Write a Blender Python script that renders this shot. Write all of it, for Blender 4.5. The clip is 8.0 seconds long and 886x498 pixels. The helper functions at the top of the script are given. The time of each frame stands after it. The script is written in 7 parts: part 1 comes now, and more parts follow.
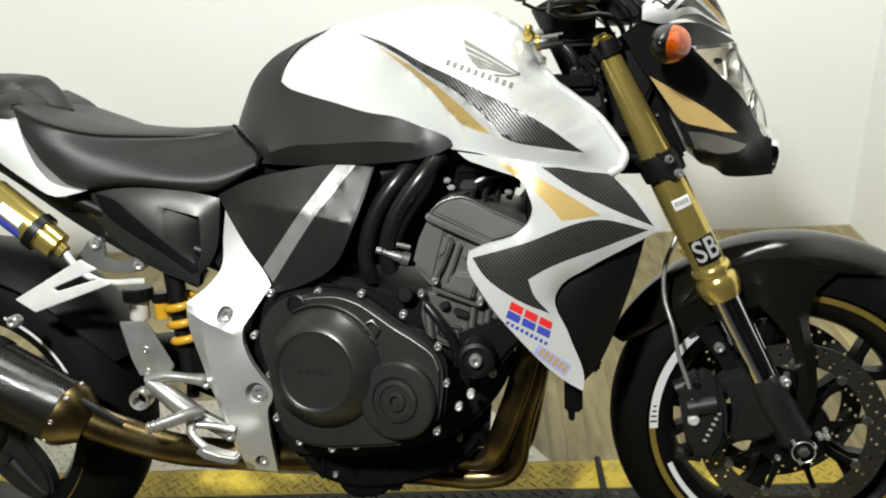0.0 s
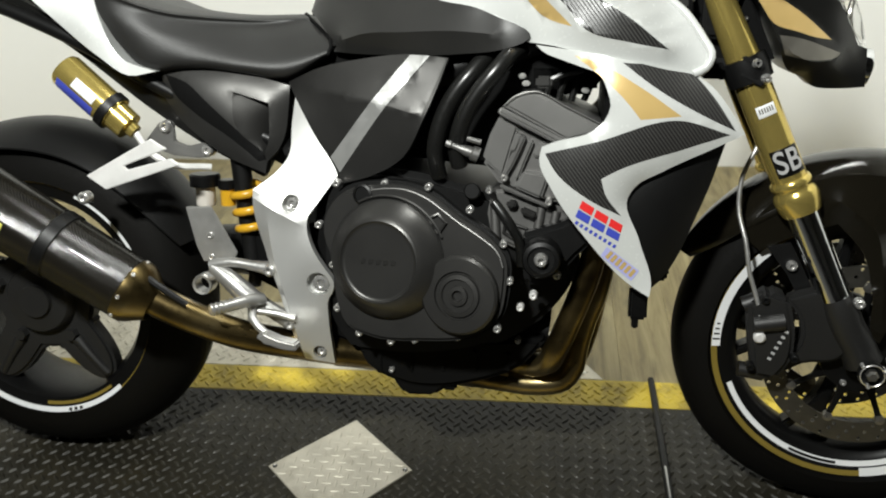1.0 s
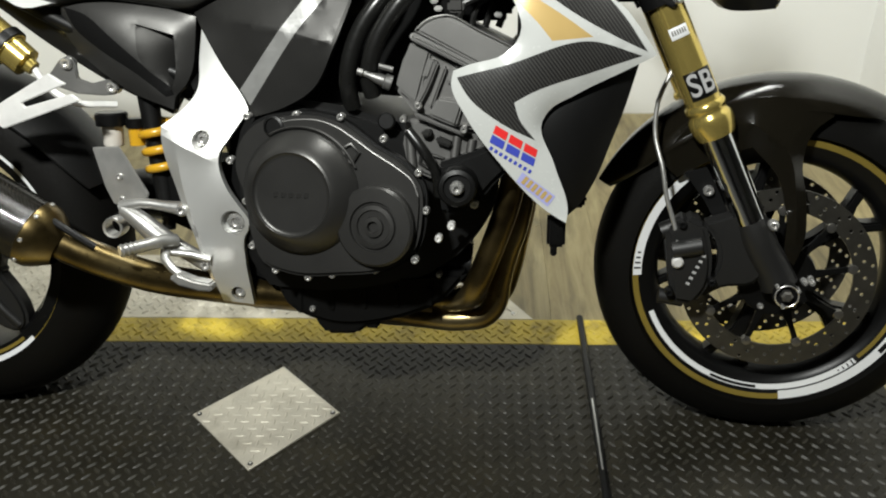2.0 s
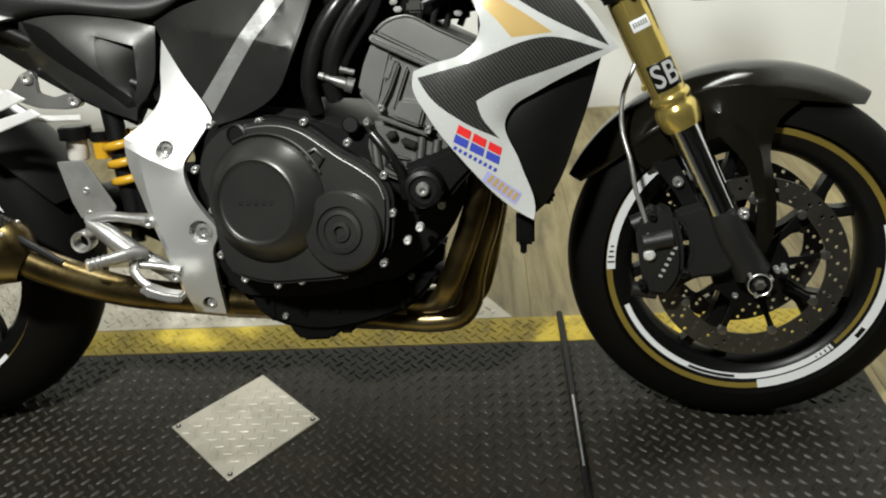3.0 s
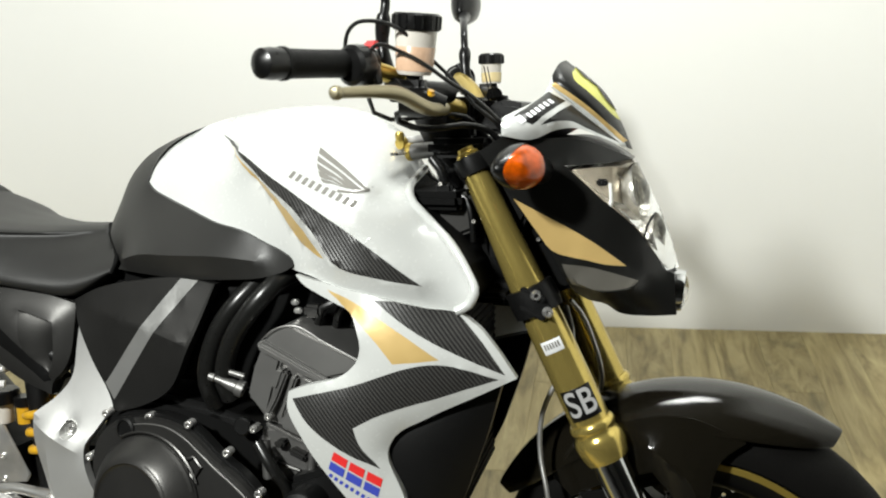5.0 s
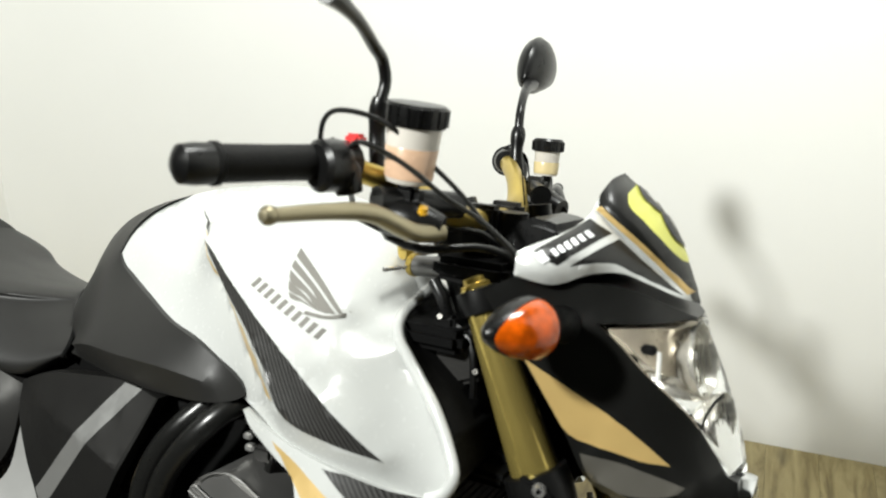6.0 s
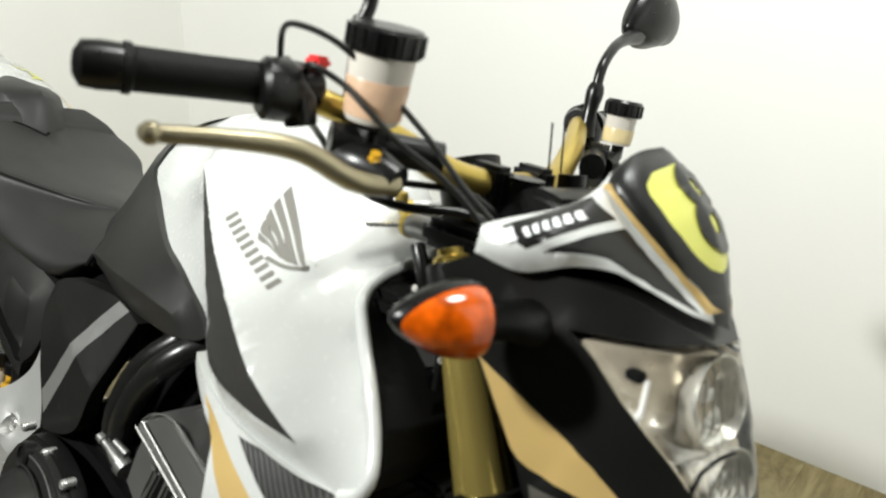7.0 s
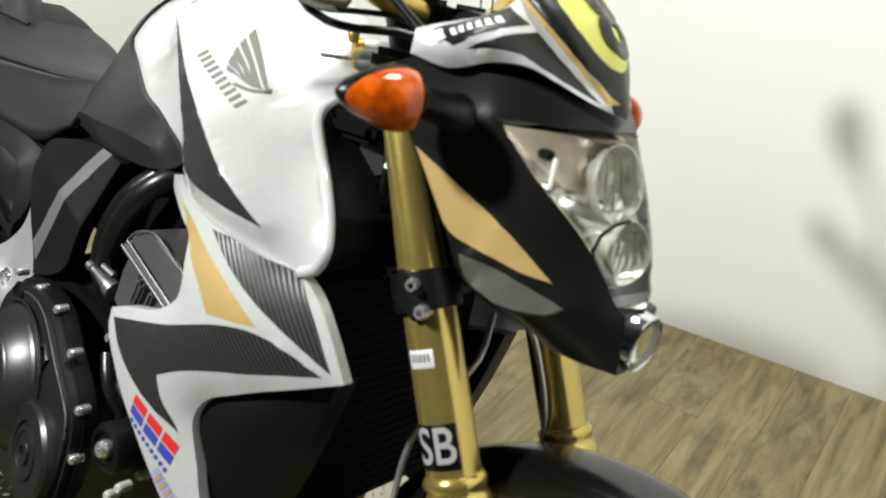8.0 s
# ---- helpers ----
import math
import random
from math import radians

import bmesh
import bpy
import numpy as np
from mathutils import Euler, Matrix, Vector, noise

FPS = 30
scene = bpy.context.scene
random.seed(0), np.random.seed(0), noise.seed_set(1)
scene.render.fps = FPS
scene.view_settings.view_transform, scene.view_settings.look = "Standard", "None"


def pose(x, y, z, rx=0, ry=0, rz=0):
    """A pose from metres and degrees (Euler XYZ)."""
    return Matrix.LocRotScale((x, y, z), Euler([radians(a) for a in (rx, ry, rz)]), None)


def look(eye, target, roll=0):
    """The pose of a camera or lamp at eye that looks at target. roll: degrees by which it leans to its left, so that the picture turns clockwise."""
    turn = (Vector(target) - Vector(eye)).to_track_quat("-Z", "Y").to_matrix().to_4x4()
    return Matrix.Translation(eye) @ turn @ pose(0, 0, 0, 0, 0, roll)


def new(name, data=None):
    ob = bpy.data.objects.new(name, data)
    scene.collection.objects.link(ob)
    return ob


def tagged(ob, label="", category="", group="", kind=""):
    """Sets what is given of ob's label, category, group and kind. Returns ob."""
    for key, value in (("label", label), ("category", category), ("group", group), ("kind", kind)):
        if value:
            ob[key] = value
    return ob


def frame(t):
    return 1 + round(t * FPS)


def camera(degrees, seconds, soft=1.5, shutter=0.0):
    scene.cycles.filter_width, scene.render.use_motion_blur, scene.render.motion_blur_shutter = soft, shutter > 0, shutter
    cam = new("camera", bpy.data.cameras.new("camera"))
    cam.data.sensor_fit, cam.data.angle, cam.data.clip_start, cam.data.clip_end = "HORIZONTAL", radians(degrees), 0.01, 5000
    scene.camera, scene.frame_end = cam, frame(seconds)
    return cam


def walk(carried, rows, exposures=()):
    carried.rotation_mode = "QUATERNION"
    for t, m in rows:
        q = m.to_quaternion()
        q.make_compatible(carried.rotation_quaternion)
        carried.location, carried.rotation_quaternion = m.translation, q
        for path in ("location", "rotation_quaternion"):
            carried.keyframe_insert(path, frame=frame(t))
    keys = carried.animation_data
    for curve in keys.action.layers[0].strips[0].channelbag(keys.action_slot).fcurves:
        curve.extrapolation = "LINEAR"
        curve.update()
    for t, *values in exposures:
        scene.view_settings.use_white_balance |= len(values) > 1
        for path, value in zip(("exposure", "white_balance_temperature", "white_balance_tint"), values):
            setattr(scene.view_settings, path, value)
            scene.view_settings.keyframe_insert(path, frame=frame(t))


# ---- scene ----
from mathutils import geometry

# ---- camera and its way ----
cam = camera(55.6, 8.0, soft=2.0, shutter=0.0)
WAY = [
    (0, (0.9549, -1.1318, 1.2158), (0.8767, 0.2195, 0.5693), -3.59),
    (0.5, (0.9232, -1.1396, 1.1761), (0.7852, 0.1839, 0.4839), -2.62),
    (1, (0.9217, -1.1500, 1.1434), (0.7588, 0.1485, 0.4104), -2.06),
    (1.5, (0.9372, -1.1561, 1.0808), (0.8208, 0.1112, 0.2869), -1.63),
    (2, (0.9736, -1.1575, 1.0778), (0.8981, 0.1214, 0.2975), -1.68),
    (2.2, (0.9881, -1.1576, 1.0709), (0.9250, 0.1090, 0.2698), -2.00),
    (3.3, (1.0410, -1.1299, 1.0812), (0.9679, 0.1655, 0.3285), -4.06),
    (3.5, (1.0935, -1.1050, 1.1206), (1.0115, 0.2085, 0.4008), -4.11),
    (4, (1.2301, -1.0920, 1.2058), (1.0306, 0.2285, 0.5228), -4.61),
    (4.5, (1.2970, -1.0607, 1.2324), (1.0344, 0.2689, 0.5897), -5.94),
    (5, (1.3417, -0.8958, 1.2409), (1.0419, 0.4629, 0.6804), -4.23),
    (5.2, (1.3476, -0.8151, 1.2531), (1.0667, 0.5494, 0.6973), -4.55),
    (6.3, (1.4354, -0.4536, 1.2770), (0.7485, 0.7699, 0.7468), 2.22),
    (6.5, (1.4582, -0.3786, 1.2698), (0.6693, 0.7671, 0.7085), 3.14),
    (7, (1.5317, -0.3362, 1.2263), (0.7083, 0.7642, 0.6254), 2.40),
    (7.5, (1.6065, -0.4030, 1.1980), (0.7879, 0.7225, 0.6385), 3.47),
    (8, (1.6637, -0.4492, 1.1413), (0.8898, 0.6552, 0.4845), 2.60),
]
cam.data.dof.use_dof, cam.data.dof.focus_distance, cam.data.dof.aperture_fstop = True, 1.3, 5.0
walk(cam, [(t, look(eye, target, roll)) for t, eye, target, roll in WAY])

# ---- light ----
world = bpy.data.worlds.new("world")
scene.world = world
world.use_nodes = True
world.node_tree.nodes["Background"].inputs[0].default_value = (1.0, 0.97, 0.9, 1)
world.node_tree.nodes["Background"].inputs[1].default_value = 0.0
scene.view_settings.exposure = 0.0


def area_lamp(name, eye, target, size, watts, colour=(0.978, 1.0, 0.955), shape="DISK"):
    data = bpy.data.lights.new(name, "AREA")
    data.shape, data.size, data.energy, data.color = shape, size, watts, colour
    ob = new(name, data)
    ob.matrix_world = look(eye, target)
    return ob


area_lamp("main_ceiling_light", (0.34, -1.35, 2.29), (0.45, 1.2, 0.95), 0.19, 91)
area_lamp("second_ceiling_light", (1.25, 0.62, 2.6), (1.2, 0.65, 0.0), 0.5, 28)

# ---- materials ----
MATS = {}


def material(name, colour, rough=0.5, metal=0.0, coat=0.0, vary=0.12, scale=8.0, bump=0.0, bump_scale=200.0, spec=0.5, dirt=None, dirt_amount=0.0, dirt_scale=3.0, rough_vary=0.1, edge=1.0):
    """A principled material whose colour and gloss vary at two scales, with fine relief."""
    mat = bpy.data.materials.new(name)
    mat.use_nodes = True
    nt = mat.node_tree
    b = nt.nodes["Principled BSDF"]
    tc = nt.nodes.new("ShaderNodeTexCoord")
    big = nt.nodes.new("ShaderNodeTexNoise")
    big.inputs["Scale"].default_value, big.inputs["Detail"].default_value = scale, 6
    fine = nt.nodes.new("ShaderNodeTexNoise")
    fine.inputs["Scale"].default_value, fine.inputs["Detail"].default_value = bump_scale, 3
    for n in (big, fine):
        nt.links.new(tc.outputs["Object"], n.inputs["Vector"])
    ramp = nt.nodes.new("ShaderNodeMapRange")
    ramp.inputs[1].default_value, ramp.inputs[2].default_value = 0.3, 0.7
    ramp.inputs[3].default_value, ramp.inputs[4].default_value = 1 - vary, 1 + vary
    nt.links.new(big.outputs["Fac"], ramp.inputs[0])
    mix = nt.nodes.new("ShaderNodeMix")
    mix.data_type, mix.blend_type = "RGBA", "MULTIPLY"
    mix.inputs[0].default_value = 1.0
    mix.inputs[6].default_value = (*colour, 1)
    nt.links.new(ramp.outputs[0], mix.inputs[7])
    out = mix.outputs[2]
    if dirt:
        spots = nt.nodes.new("ShaderNodeTexNoise")
        spots.inputs["Scale"].default_value, spots.inputs["Detail"].default_value, spots.inputs["Roughness"].default_value = dirt_scale, 9, 0.7
        nt.links.new(tc.outputs["Object"], spots.inputs["Vector"])
        cut = nt.nodes.new("ShaderNodeMapRange")
        cut.inputs[1].default_value, cut.inputs[2].default_value = 0.52, 0.72
        cut.inputs[3].default_value, cut.inputs[4].default_value = 0.0, dirt_amount
        nt.links.new(spots.outputs["Fac"], cut.inputs[0])
        dm = nt.nodes.new("ShaderNodeMix")
        dm.data_type = "RGBA"
        nt.links.new(cut.outputs[0], dm.inputs[0])
        nt.links.new(out, dm.inputs[6])
        dm.inputs[7].default_value = (*dirt, 1)
        out = dm.outputs[2]
    nt.links.new(out, b.inputs["Base Color"])
    rr = nt.nodes.new("ShaderNodeMapRange")
    rr.inputs[1].default_value, rr.inputs[2].default_value = 0.3, 0.7
    rr.inputs[3].default_value, rr.inputs[4].default_value = max(0.02, rough - rough_vary * rough), min(1, rough + rough_vary * rough)
    nt.links.new(fine.outputs["Fac"], rr.inputs[0])
    nt.links.new(rr.outputs[0], b.inputs["Roughness"])
    b.inputs["Metallic"].default_value = metal
    b.inputs["Specular IOR Level"].default_value = spec
    b.inputs["Specular Tint"].default_value = (edge, edge, edge, 1)
    b.inputs["Coat Weight"].default_value = coat
    b.inputs["Coat Roughness"].default_value = 0.05
    if bump:
        bp = nt.nodes.new("ShaderNodeBump")
        bp.inputs["Strength"].default_value, bp.inputs["Distance"].default_value = bump, 0.002
        nt.links.new(fine.outputs["Fac"], bp.inputs["Height"])
        nt.links.new(bp.outputs[0], b.inputs["Normal"])
    MATS[name] = mat
    return mat


WHITE = material("pearl_white_paint", (0.52, 0.53, 0.515), 0.24, coat=0.5, vary=0.02, rough_vary=0.2)
MATTE = material("matte_black_plastic", (0.016, 0.0157, 0.0148), 0.42, vary=0.15, bump=0.06, bump_scale=900, spec=0.4)
SEATM = material("seat_vinyl", (0.016, 0.0157, 0.015), 0.46, vary=0.15, bump=0.2, bump_scale=700, spec=0.38)
BLACK = material("gloss_black", (0.004, 0.004, 0.004), 0.3, vary=0.2, spec=0.35)
SATIN = material("satin_black_metal", (0.0045, 0.0045, 0.0045), 0.42, vary=0.25, bump=0.08, bump_scale=500, spec=0.26)
CASTK = material("black_casting", (0.011, 0.0108, 0.0105), 0.45, vary=0.2, bump=0.15, bump_scale=500, spec=0.42)
# near-black for dull plastic, and for cavities whose shade is painted in
VOID = material("black_plastic_and_shade", (0.003, 0.003, 0.003), 0.7, vary=0.2, spec=0.08)
NOSEM = material("satin_black_shell", (0.0075, 0.0075, 0.007), 0.33, vary=0.2, bump=0.05, bump_scale=900, spec=0.4)
NOSEP = material("grey_nose_panel", (0.2, 0.19, 0.165), 0.36, metal=0.6, edge=0.3, vary=0.08, bump=0.05, bump_scale=800)
PALE = material("pale_grey_letters", (0.38, 0.38, 0.38), 0.35, vary=0.05)
CASTG = material("worn_grey_casting", (0.22, 0.217, 0.21), 0.42, metal=0.75, vary=0.15, bump=0.08, bump_scale=600)
ENGINE = material("engine_grey_paint", (0.062, 0.0607, 0.0585), 0.34, metal=0.75, edge=0.3, vary=0.15, bump=0.06, bump_scale=600)
HEADM = material("cylinder_grey_paint", (0.21, 0.206, 0.2), 0.44, edge=0.3, metal=0.85, vary=0.2, bump=0.1, bump_scale=500)
GREY = material("dark_grey_paint", (0.062, 0.061, 0.059), 0.4, metal=0.8, edge=0.2, vary=0.1, bump=0.05, bump_scale=800)
AIRM = material("air_box_plastic", (0.036, 0.0353, 0.034), 0.44, metal=0.75, edge=0.15, vary=0.15, bump=0.05, bump_scale=900)
SILVER = material("silver_frame_paint", (0.66, 0.66, 0.645), 0.46, metal=0.8, vary=0.05, bump=0.04, bump_scale=600)
STRIPE = material("silver_stripe", (0.5, 0.5, 0.49), 0.38, metal=0.8, vary=0.05)
STEEL = material("steel_bolt", (0.7, 0.69, 0.67), 0.28, metal=0.82, vary=0.15, scale=60)
BUTTON = material("disc_button_steel", (0.3, 0.29, 0.27), 0.3, metal=0.9, vary=0.15, scale=60)
CASTAL = material("bare_cast_aluminium", (0.46, 0.455, 0.44), 0.36, metal=0.75, vary=0.15, scale=30, bump=0.15)
BRUSHED = material("brushed_aluminium", (0.8, 0.79, 0.77), 0.42, metal=0.35, vary=0.1, scale=30, bump=0.1)
CHROME = material("chrome", (0.62, 0.63, 0.64), 0.08, metal=1.0, vary=0.03)
GOLD = material("gold_anodised", (0.6, 0.465, 0.135), 0.21, metal=0.78, vary=0.04, scale=20)
BAR = material("gold_bar", (0.5, 0.37, 0.09), 0.35, metal=0.8, vary=0.08, scale=20)
TAN = material("gold_paint", (0.56, 0.39, 0.15), 0.35, metal=0.2, coat=0.3, vary=0.04)
LEVER = material("champagne_anodised", (0.33, 0.29, 0.19), 0.34, metal=0.8, vary=0.08)
TYRE = material("tyre_rubber", (0.0028, 0.0026, 0.0022), 0.66, vary=0.3, scale=5, bump=0.15, bump_scale=300, dirt=(0.007, 0.0063, 0.005), dirt_amount=0.2, spec=0.1)
GRIPM = material("grip_rubber", (0.004, 0.004, 0.0037), 0.6, vary=0.2, bump=0.4, bump_scale=500, spec=0.2)
RIMB = material("rim_black", (0.004, 0.004, 0.004), 0.35, vary=0.2, spec=0.22)
RIMG = material("rim_gold_edge", (0.3, 0.22, 0.045), 0.4, metal=0.5, vary=0.15)
STICK = material("white_sticker", (0.72, 0.73, 0.74), 0.35, vary=0.03)
DISC = material("brake_disc_steel", (0.135, 0.128, 0.112), 0.36, metal=0.9, vary=0.15, scale=40)
RUBBER = material("hose_rubber", (0.008, 0.008, 0.0075), 0.3, vary=0.2)
ORANGE = material("orange_lens", (0.52, 0.08, 0.002), 0.14, coat=0.15, vary=0.45, scale=70)
YELLOW = material("yellow_sticker", (0.6, 0.6, 0.13), 0.35, vary=0.04)
RED = material("red_sticker", (0.72, 0.03, 0.03), 0.35, vary=0.04)
BLUE = material("blue_sticker", (0.05, 0.07, 0.42), 0.35, vary=0.04)
LILAC = material("lilac_sticker", (0.36, 0.37, 0.66), 0.35, vary=0.04)
SPRING = material("yellow_spring", (0.55, 0.3, 0.015), 0.3, coat=0.4, vary=0.05)
LOGO = material("grey_badge", (0.17, 0.163, 0.148), 0.5, vary=0.06, spec=0.2)
CUP = material("reservoir_plastic", (0.6, 0.565, 0.51), 0.25, vary=0.06)
FLUID = material("reservoir_fluid_tint", (0.6, 0.4, 0.27), 0.25, vary=0.2, scale=25)
OIL = material("straw_fluid_tint", (0.56, 0.46, 0.25), 0.25, vary=0.1, scale=25)
# beige tint stands in for floor and wall mirrored in the reflector
REFLECT = material("headlamp_reflector", (0.44, 0.385, 0.3), 0.3, metal=0.45, vary=0.1, scale=40)
WALLM = material("white_wall_paint", (0.8, 0.8, 0.775), 0.6, vary=0.015, scale=1.5, bump=0.1, bump_scale=300)
FARWALL = material("unseen_wall_grey", (0.2, 0.2, 0.19), 0.7, vary=0.05, scale=1.5)
DARKFLOOR = material("unseen_dark_floor", (0.05, 0.049, 0.046), 0.6, vary=0.1, scale=2.0)
CEIL = material("ceiling_paint", (0.16, 0.16, 0.155), 0.8, vary=0.02)
DECKM = material("black_deck_paint", (0.0135, 0.0119, 0.0076), 0.46, vary=0.35, scale=6, bump=0.3, bump_scale=300, dirt=(0.034, 0.027, 0.012), dirt_amount=0.4, dirt_scale=9, spec=0.3)
LUGM = material("worn_lug_paint", (0.019, 0.017, 0.0112), 0.5, metal=0.1, vary=0.4, scale=40, bump=0.2, bump_scale=400, dirt=(0.08, 0.072, 0.054), dirt_amount=0.45, dirt_scale=30)
YELM = material("yellow_deck_paint", (0.54, 0.4, 0.036), 0.5, vary=0.18, scale=10, bump=0.25, bump_scale=250, dirt=(0.1, 0.075, 0.022), dirt_amount=0.75, dirt_scale=14)
ALUM = material("tread_aluminium", (0.58, 0.545, 0.46), 0.55, metal=0.6, vary=0.12, scale=15, bump=0.2, bump_scale=200, dirt=(0.2, 0.17, 0.12), dirt_amount=0.5, dirt_scale=12)


def carbon_material(name, dark, light, size, rough=0.28, coat=0.5, relief=0.25):
    """Woven carbon fibre: fine diagonal ribs on a twill check."""
    mat = material(name, dark, rough, coat=coat, vary=0.2)
    nt = mat.node_tree
    b = nt.nodes["Principled BSDF"]
    tc = nt.nodes["Texture Coordinate"]
    turn = nt.nodes.new("ShaderNodeMapping")
    turn.inputs["Rotation"].default_value = (0, radians(38), 0)
    nt.links.new(tc.outputs["Object"], turn.inputs["Vector"])
    wave = nt.nodes.new("ShaderNodeTexWave")
    wave.wave_type, wave.bands_direction = "BANDS", "X"
    wave.inputs["Scale"].default_value = size
    wave.inputs["Distortion"].default_value = 0.4
    wave.inputs["Detail Scale"].default_value = 6
    nt.links.new(turn.outputs[0], wave.inputs["Vector"])
    ramp = nt.nodes.new("ShaderNodeMix")
    ramp.data_type = "RGBA"
    ramp.inputs[6].default_value, ramp.inputs[7].default_value = (*dark, 1), (*light, 1)
    nt.links.new(wave.outputs["Fac"], ramp.inputs[0])
    nt.links.new(ramp.outputs[2], b.inputs["Base Color"])
    bp = nt.nodes.new("ShaderNodeBump")
    bp.inputs["Strength"].default_value, bp.inputs["Distance"].default_value = relief, 0.001
    nt.links.new(wave.outputs["Fac"], bp.inputs["Height"])
    nt.links.new(bp.outputs[0], b.inputs["Normal"])
    return mat


CARBON = carbon_material("carbon_film", (0.005, 0.005, 0.005), (0.055, 0.0535, 0.051), 70, 0.35, 0.2)
WEAVE = carbon_material("carbon_weave", (0.0018, 0.0016, 0.0011), (0.0115, 0.0098, 0.0064), 110, 0.11, 0.0, 0.12)
TUBE = carbon_material("carbon_tube", (0.002, 0.0018, 0.0015), (0.016, 0.014, 0.0105), 140, 0.16, 0.1, 0.35)
BOWL = material("bright_lamp_bowl", (0.66, 0.64, 0.58), 0.22, metal=0.75, vary=0.1, scale=60)


def titanium():
    """Heat-tinted exhaust tube: straw, bronze and brown bands."""
    mat = material("heat_tinted_steel", (0.34, 0.24, 0.12), 0.3, metal=0.95, vary=0.2, scale=12)
    nt = mat.node_tree
    b = nt.nodes["Principled BSDF"]
    tc = nt.nodes["Texture Coordinate"]
    n = nt.nodes.new("ShaderNodeTexNoise")
    n.inputs["Scale"].default_value, n.inputs["Detail"].default_value = 9, 3
    nt.links.new(tc.outputs["Object"], n.inputs["Vector"])
    r = nt.nodes.new("ShaderNodeValToRGB")
    r.color_ramp.elements[0].position, r.color_ramp.elements[0].color = 0.3, (0.03, 0.021, 0.0095, 1)
    r.color_ramp.elements[1].position, r.color_ramp.elements[1].color = 0.72, (0.29, 0.235, 0.125, 1)
    e = r.color_ramp.elements.new(0.5)
    e.color = (0.15, 0.11, 0.045, 1)
    nt.links.new(n.outputs["Fac"], r.inputs[0])
    nt.links.new(r.outputs[0], b.inputs["Base Color"])
    return mat


TITAN = titanium()


def glass():
    mat = bpy.data.materials.new("clear_lens")
    mat.use_nodes = True
    nt = mat.node_tree
    b = nt.nodes["Principled BSDF"]
    b.inputs["Base Color"].default_value = (0.96, 0.97, 0.97, 1)
    b.inputs["Roughness"].default_value = 0.03
    b.inputs["Transmission Weight"].default_value = 1.0
    b.inputs["IOR"].default_value = 1.16
    return mat


GLASS = glass()


def wood():
    """Pale grey-brown laminate: long grain, each plank its own tone."""
    mat = bpy.data.materials.new("oak_laminate")
    mat.use_nodes = True
    nt = mat.node_tree
    b = nt.nodes["Principled BSDF"]
    tc = nt.nodes.new("ShaderNodeTexCoord")
    oi = nt.nodes.new("ShaderNodeObjectInfo")
    mp = nt.nodes.new("ShaderNodeMapping")
    mp.inputs["Scale"].default_value = (14, 1.4, 14)
    off = nt.nodes.new("ShaderNodeVectorMath")
    off.operation = "ADD"
    comb = nt.nodes.new("ShaderNodeMath")
    comb.operation = "MULTIPLY"
    comb.inputs[1].default_value = 40
    nt.links.new(oi.outputs["Random"], comb.inputs[0])
    nt.links.new(tc.outputs["Object"], off.inputs[0])
    nt.links.new(comb.outputs[0], off.inputs[1])
    nt.links.new(off.outputs[0], mp.inputs["Vector"])
    n = nt.nodes.new("ShaderNodeTexNoise")
    n.inputs["Scale"].default_value, n.inputs["Detail"].default_value, n.inputs["Roughness"].default_value, n.inputs["Distortion"].default_value = 2.2, 9, 0.68, 0.6
    nt.links.new(mp.outputs[0], n.inputs["Vector"])
    r = nt.nodes.new("ShaderNodeValToRGB")
    r.color_ramp.elements[0].position, r.color_ramp.elements[0].color = 0.28, (0.1, 0.075, 0.03, 1)
    r.color_ramp.elements[1].position, r.color_ramp.elements[1].color = 0.72, (0.4, 0.335, 0.17, 1)
    e = r.color_ramp.elements.new(0.46)
    e.color = (0.235, 0.187, 0.083, 1)
    nt.links.new(n.outputs["Fac"], r.inputs[0])
    # dark knots and smoky streaks, longer than they are wide
    spot = nt.nodes.new("ShaderNodeMapping")
    spot.inputs["Scale"].default_value = (9, 2.6, 9)
    nt.links.new(off.outputs[0], spot.inputs["Vector"])
    knot = nt.nodes.new("ShaderNodeTexNoise")
    knot.inputs["Scale"].default_value, knot.inputs["Detail"].default_value, knot.inputs["Roughness"].default_value = 1.3, 5, 0.6
    nt.links.new(spot.outputs[0], knot.inputs["Vector"])
    cut = nt.nodes.new("ShaderNodeMapRange")
    cut.inputs[1].default_value, cut.inputs[2].default_value, cut.inputs[3].default_value, cut.inputs[4].default_value = 0.55, 0.74, 1.0, 0.5
    nt.links.new(knot.outputs["Fac"], cut.inputs[0])
    dark = nt.nodes.new("ShaderNodeMix")
    dark.data_type, dark.blend_type = "RGBA", "MULTIPLY"
    dark.inputs[0].default_value = 1
    nt.links.new(r.outputs[0], dark.inputs[6])
    nt.links.new(cut.outputs[0], dark.inputs[7])
    tone = nt.nodes.new("ShaderNodeMapRange")
    tone.inputs[3].default_value, tone.inputs[4].default_value = 0.86, 1.1
    nt.links.new(oi.outputs["Random"], tone.inputs[0])
    m = nt.nodes.new("ShaderNodeMix")
    m.data_type, m.blend_type = "RGBA", "MULTIPLY"
    m.inputs[0].default_value = 1
    nt.links.new(dark.outputs[2], m.inputs[6])
    nt.links.new(tone.outputs[0], m.inputs[7])
    nt.links.new(m.outputs[2], b.inputs["Base Color"])
    b.inputs["Roughness"].default_value = 0.42
    bm_ = nt.nodes.new("ShaderNodeBump")
    bm_.inputs["Strength"].default_value, bm_.inputs["Distance"].default_value = 0.15, 0.002
    nt.links.new(n.outputs["Fac"], bm_.inputs["Height"])
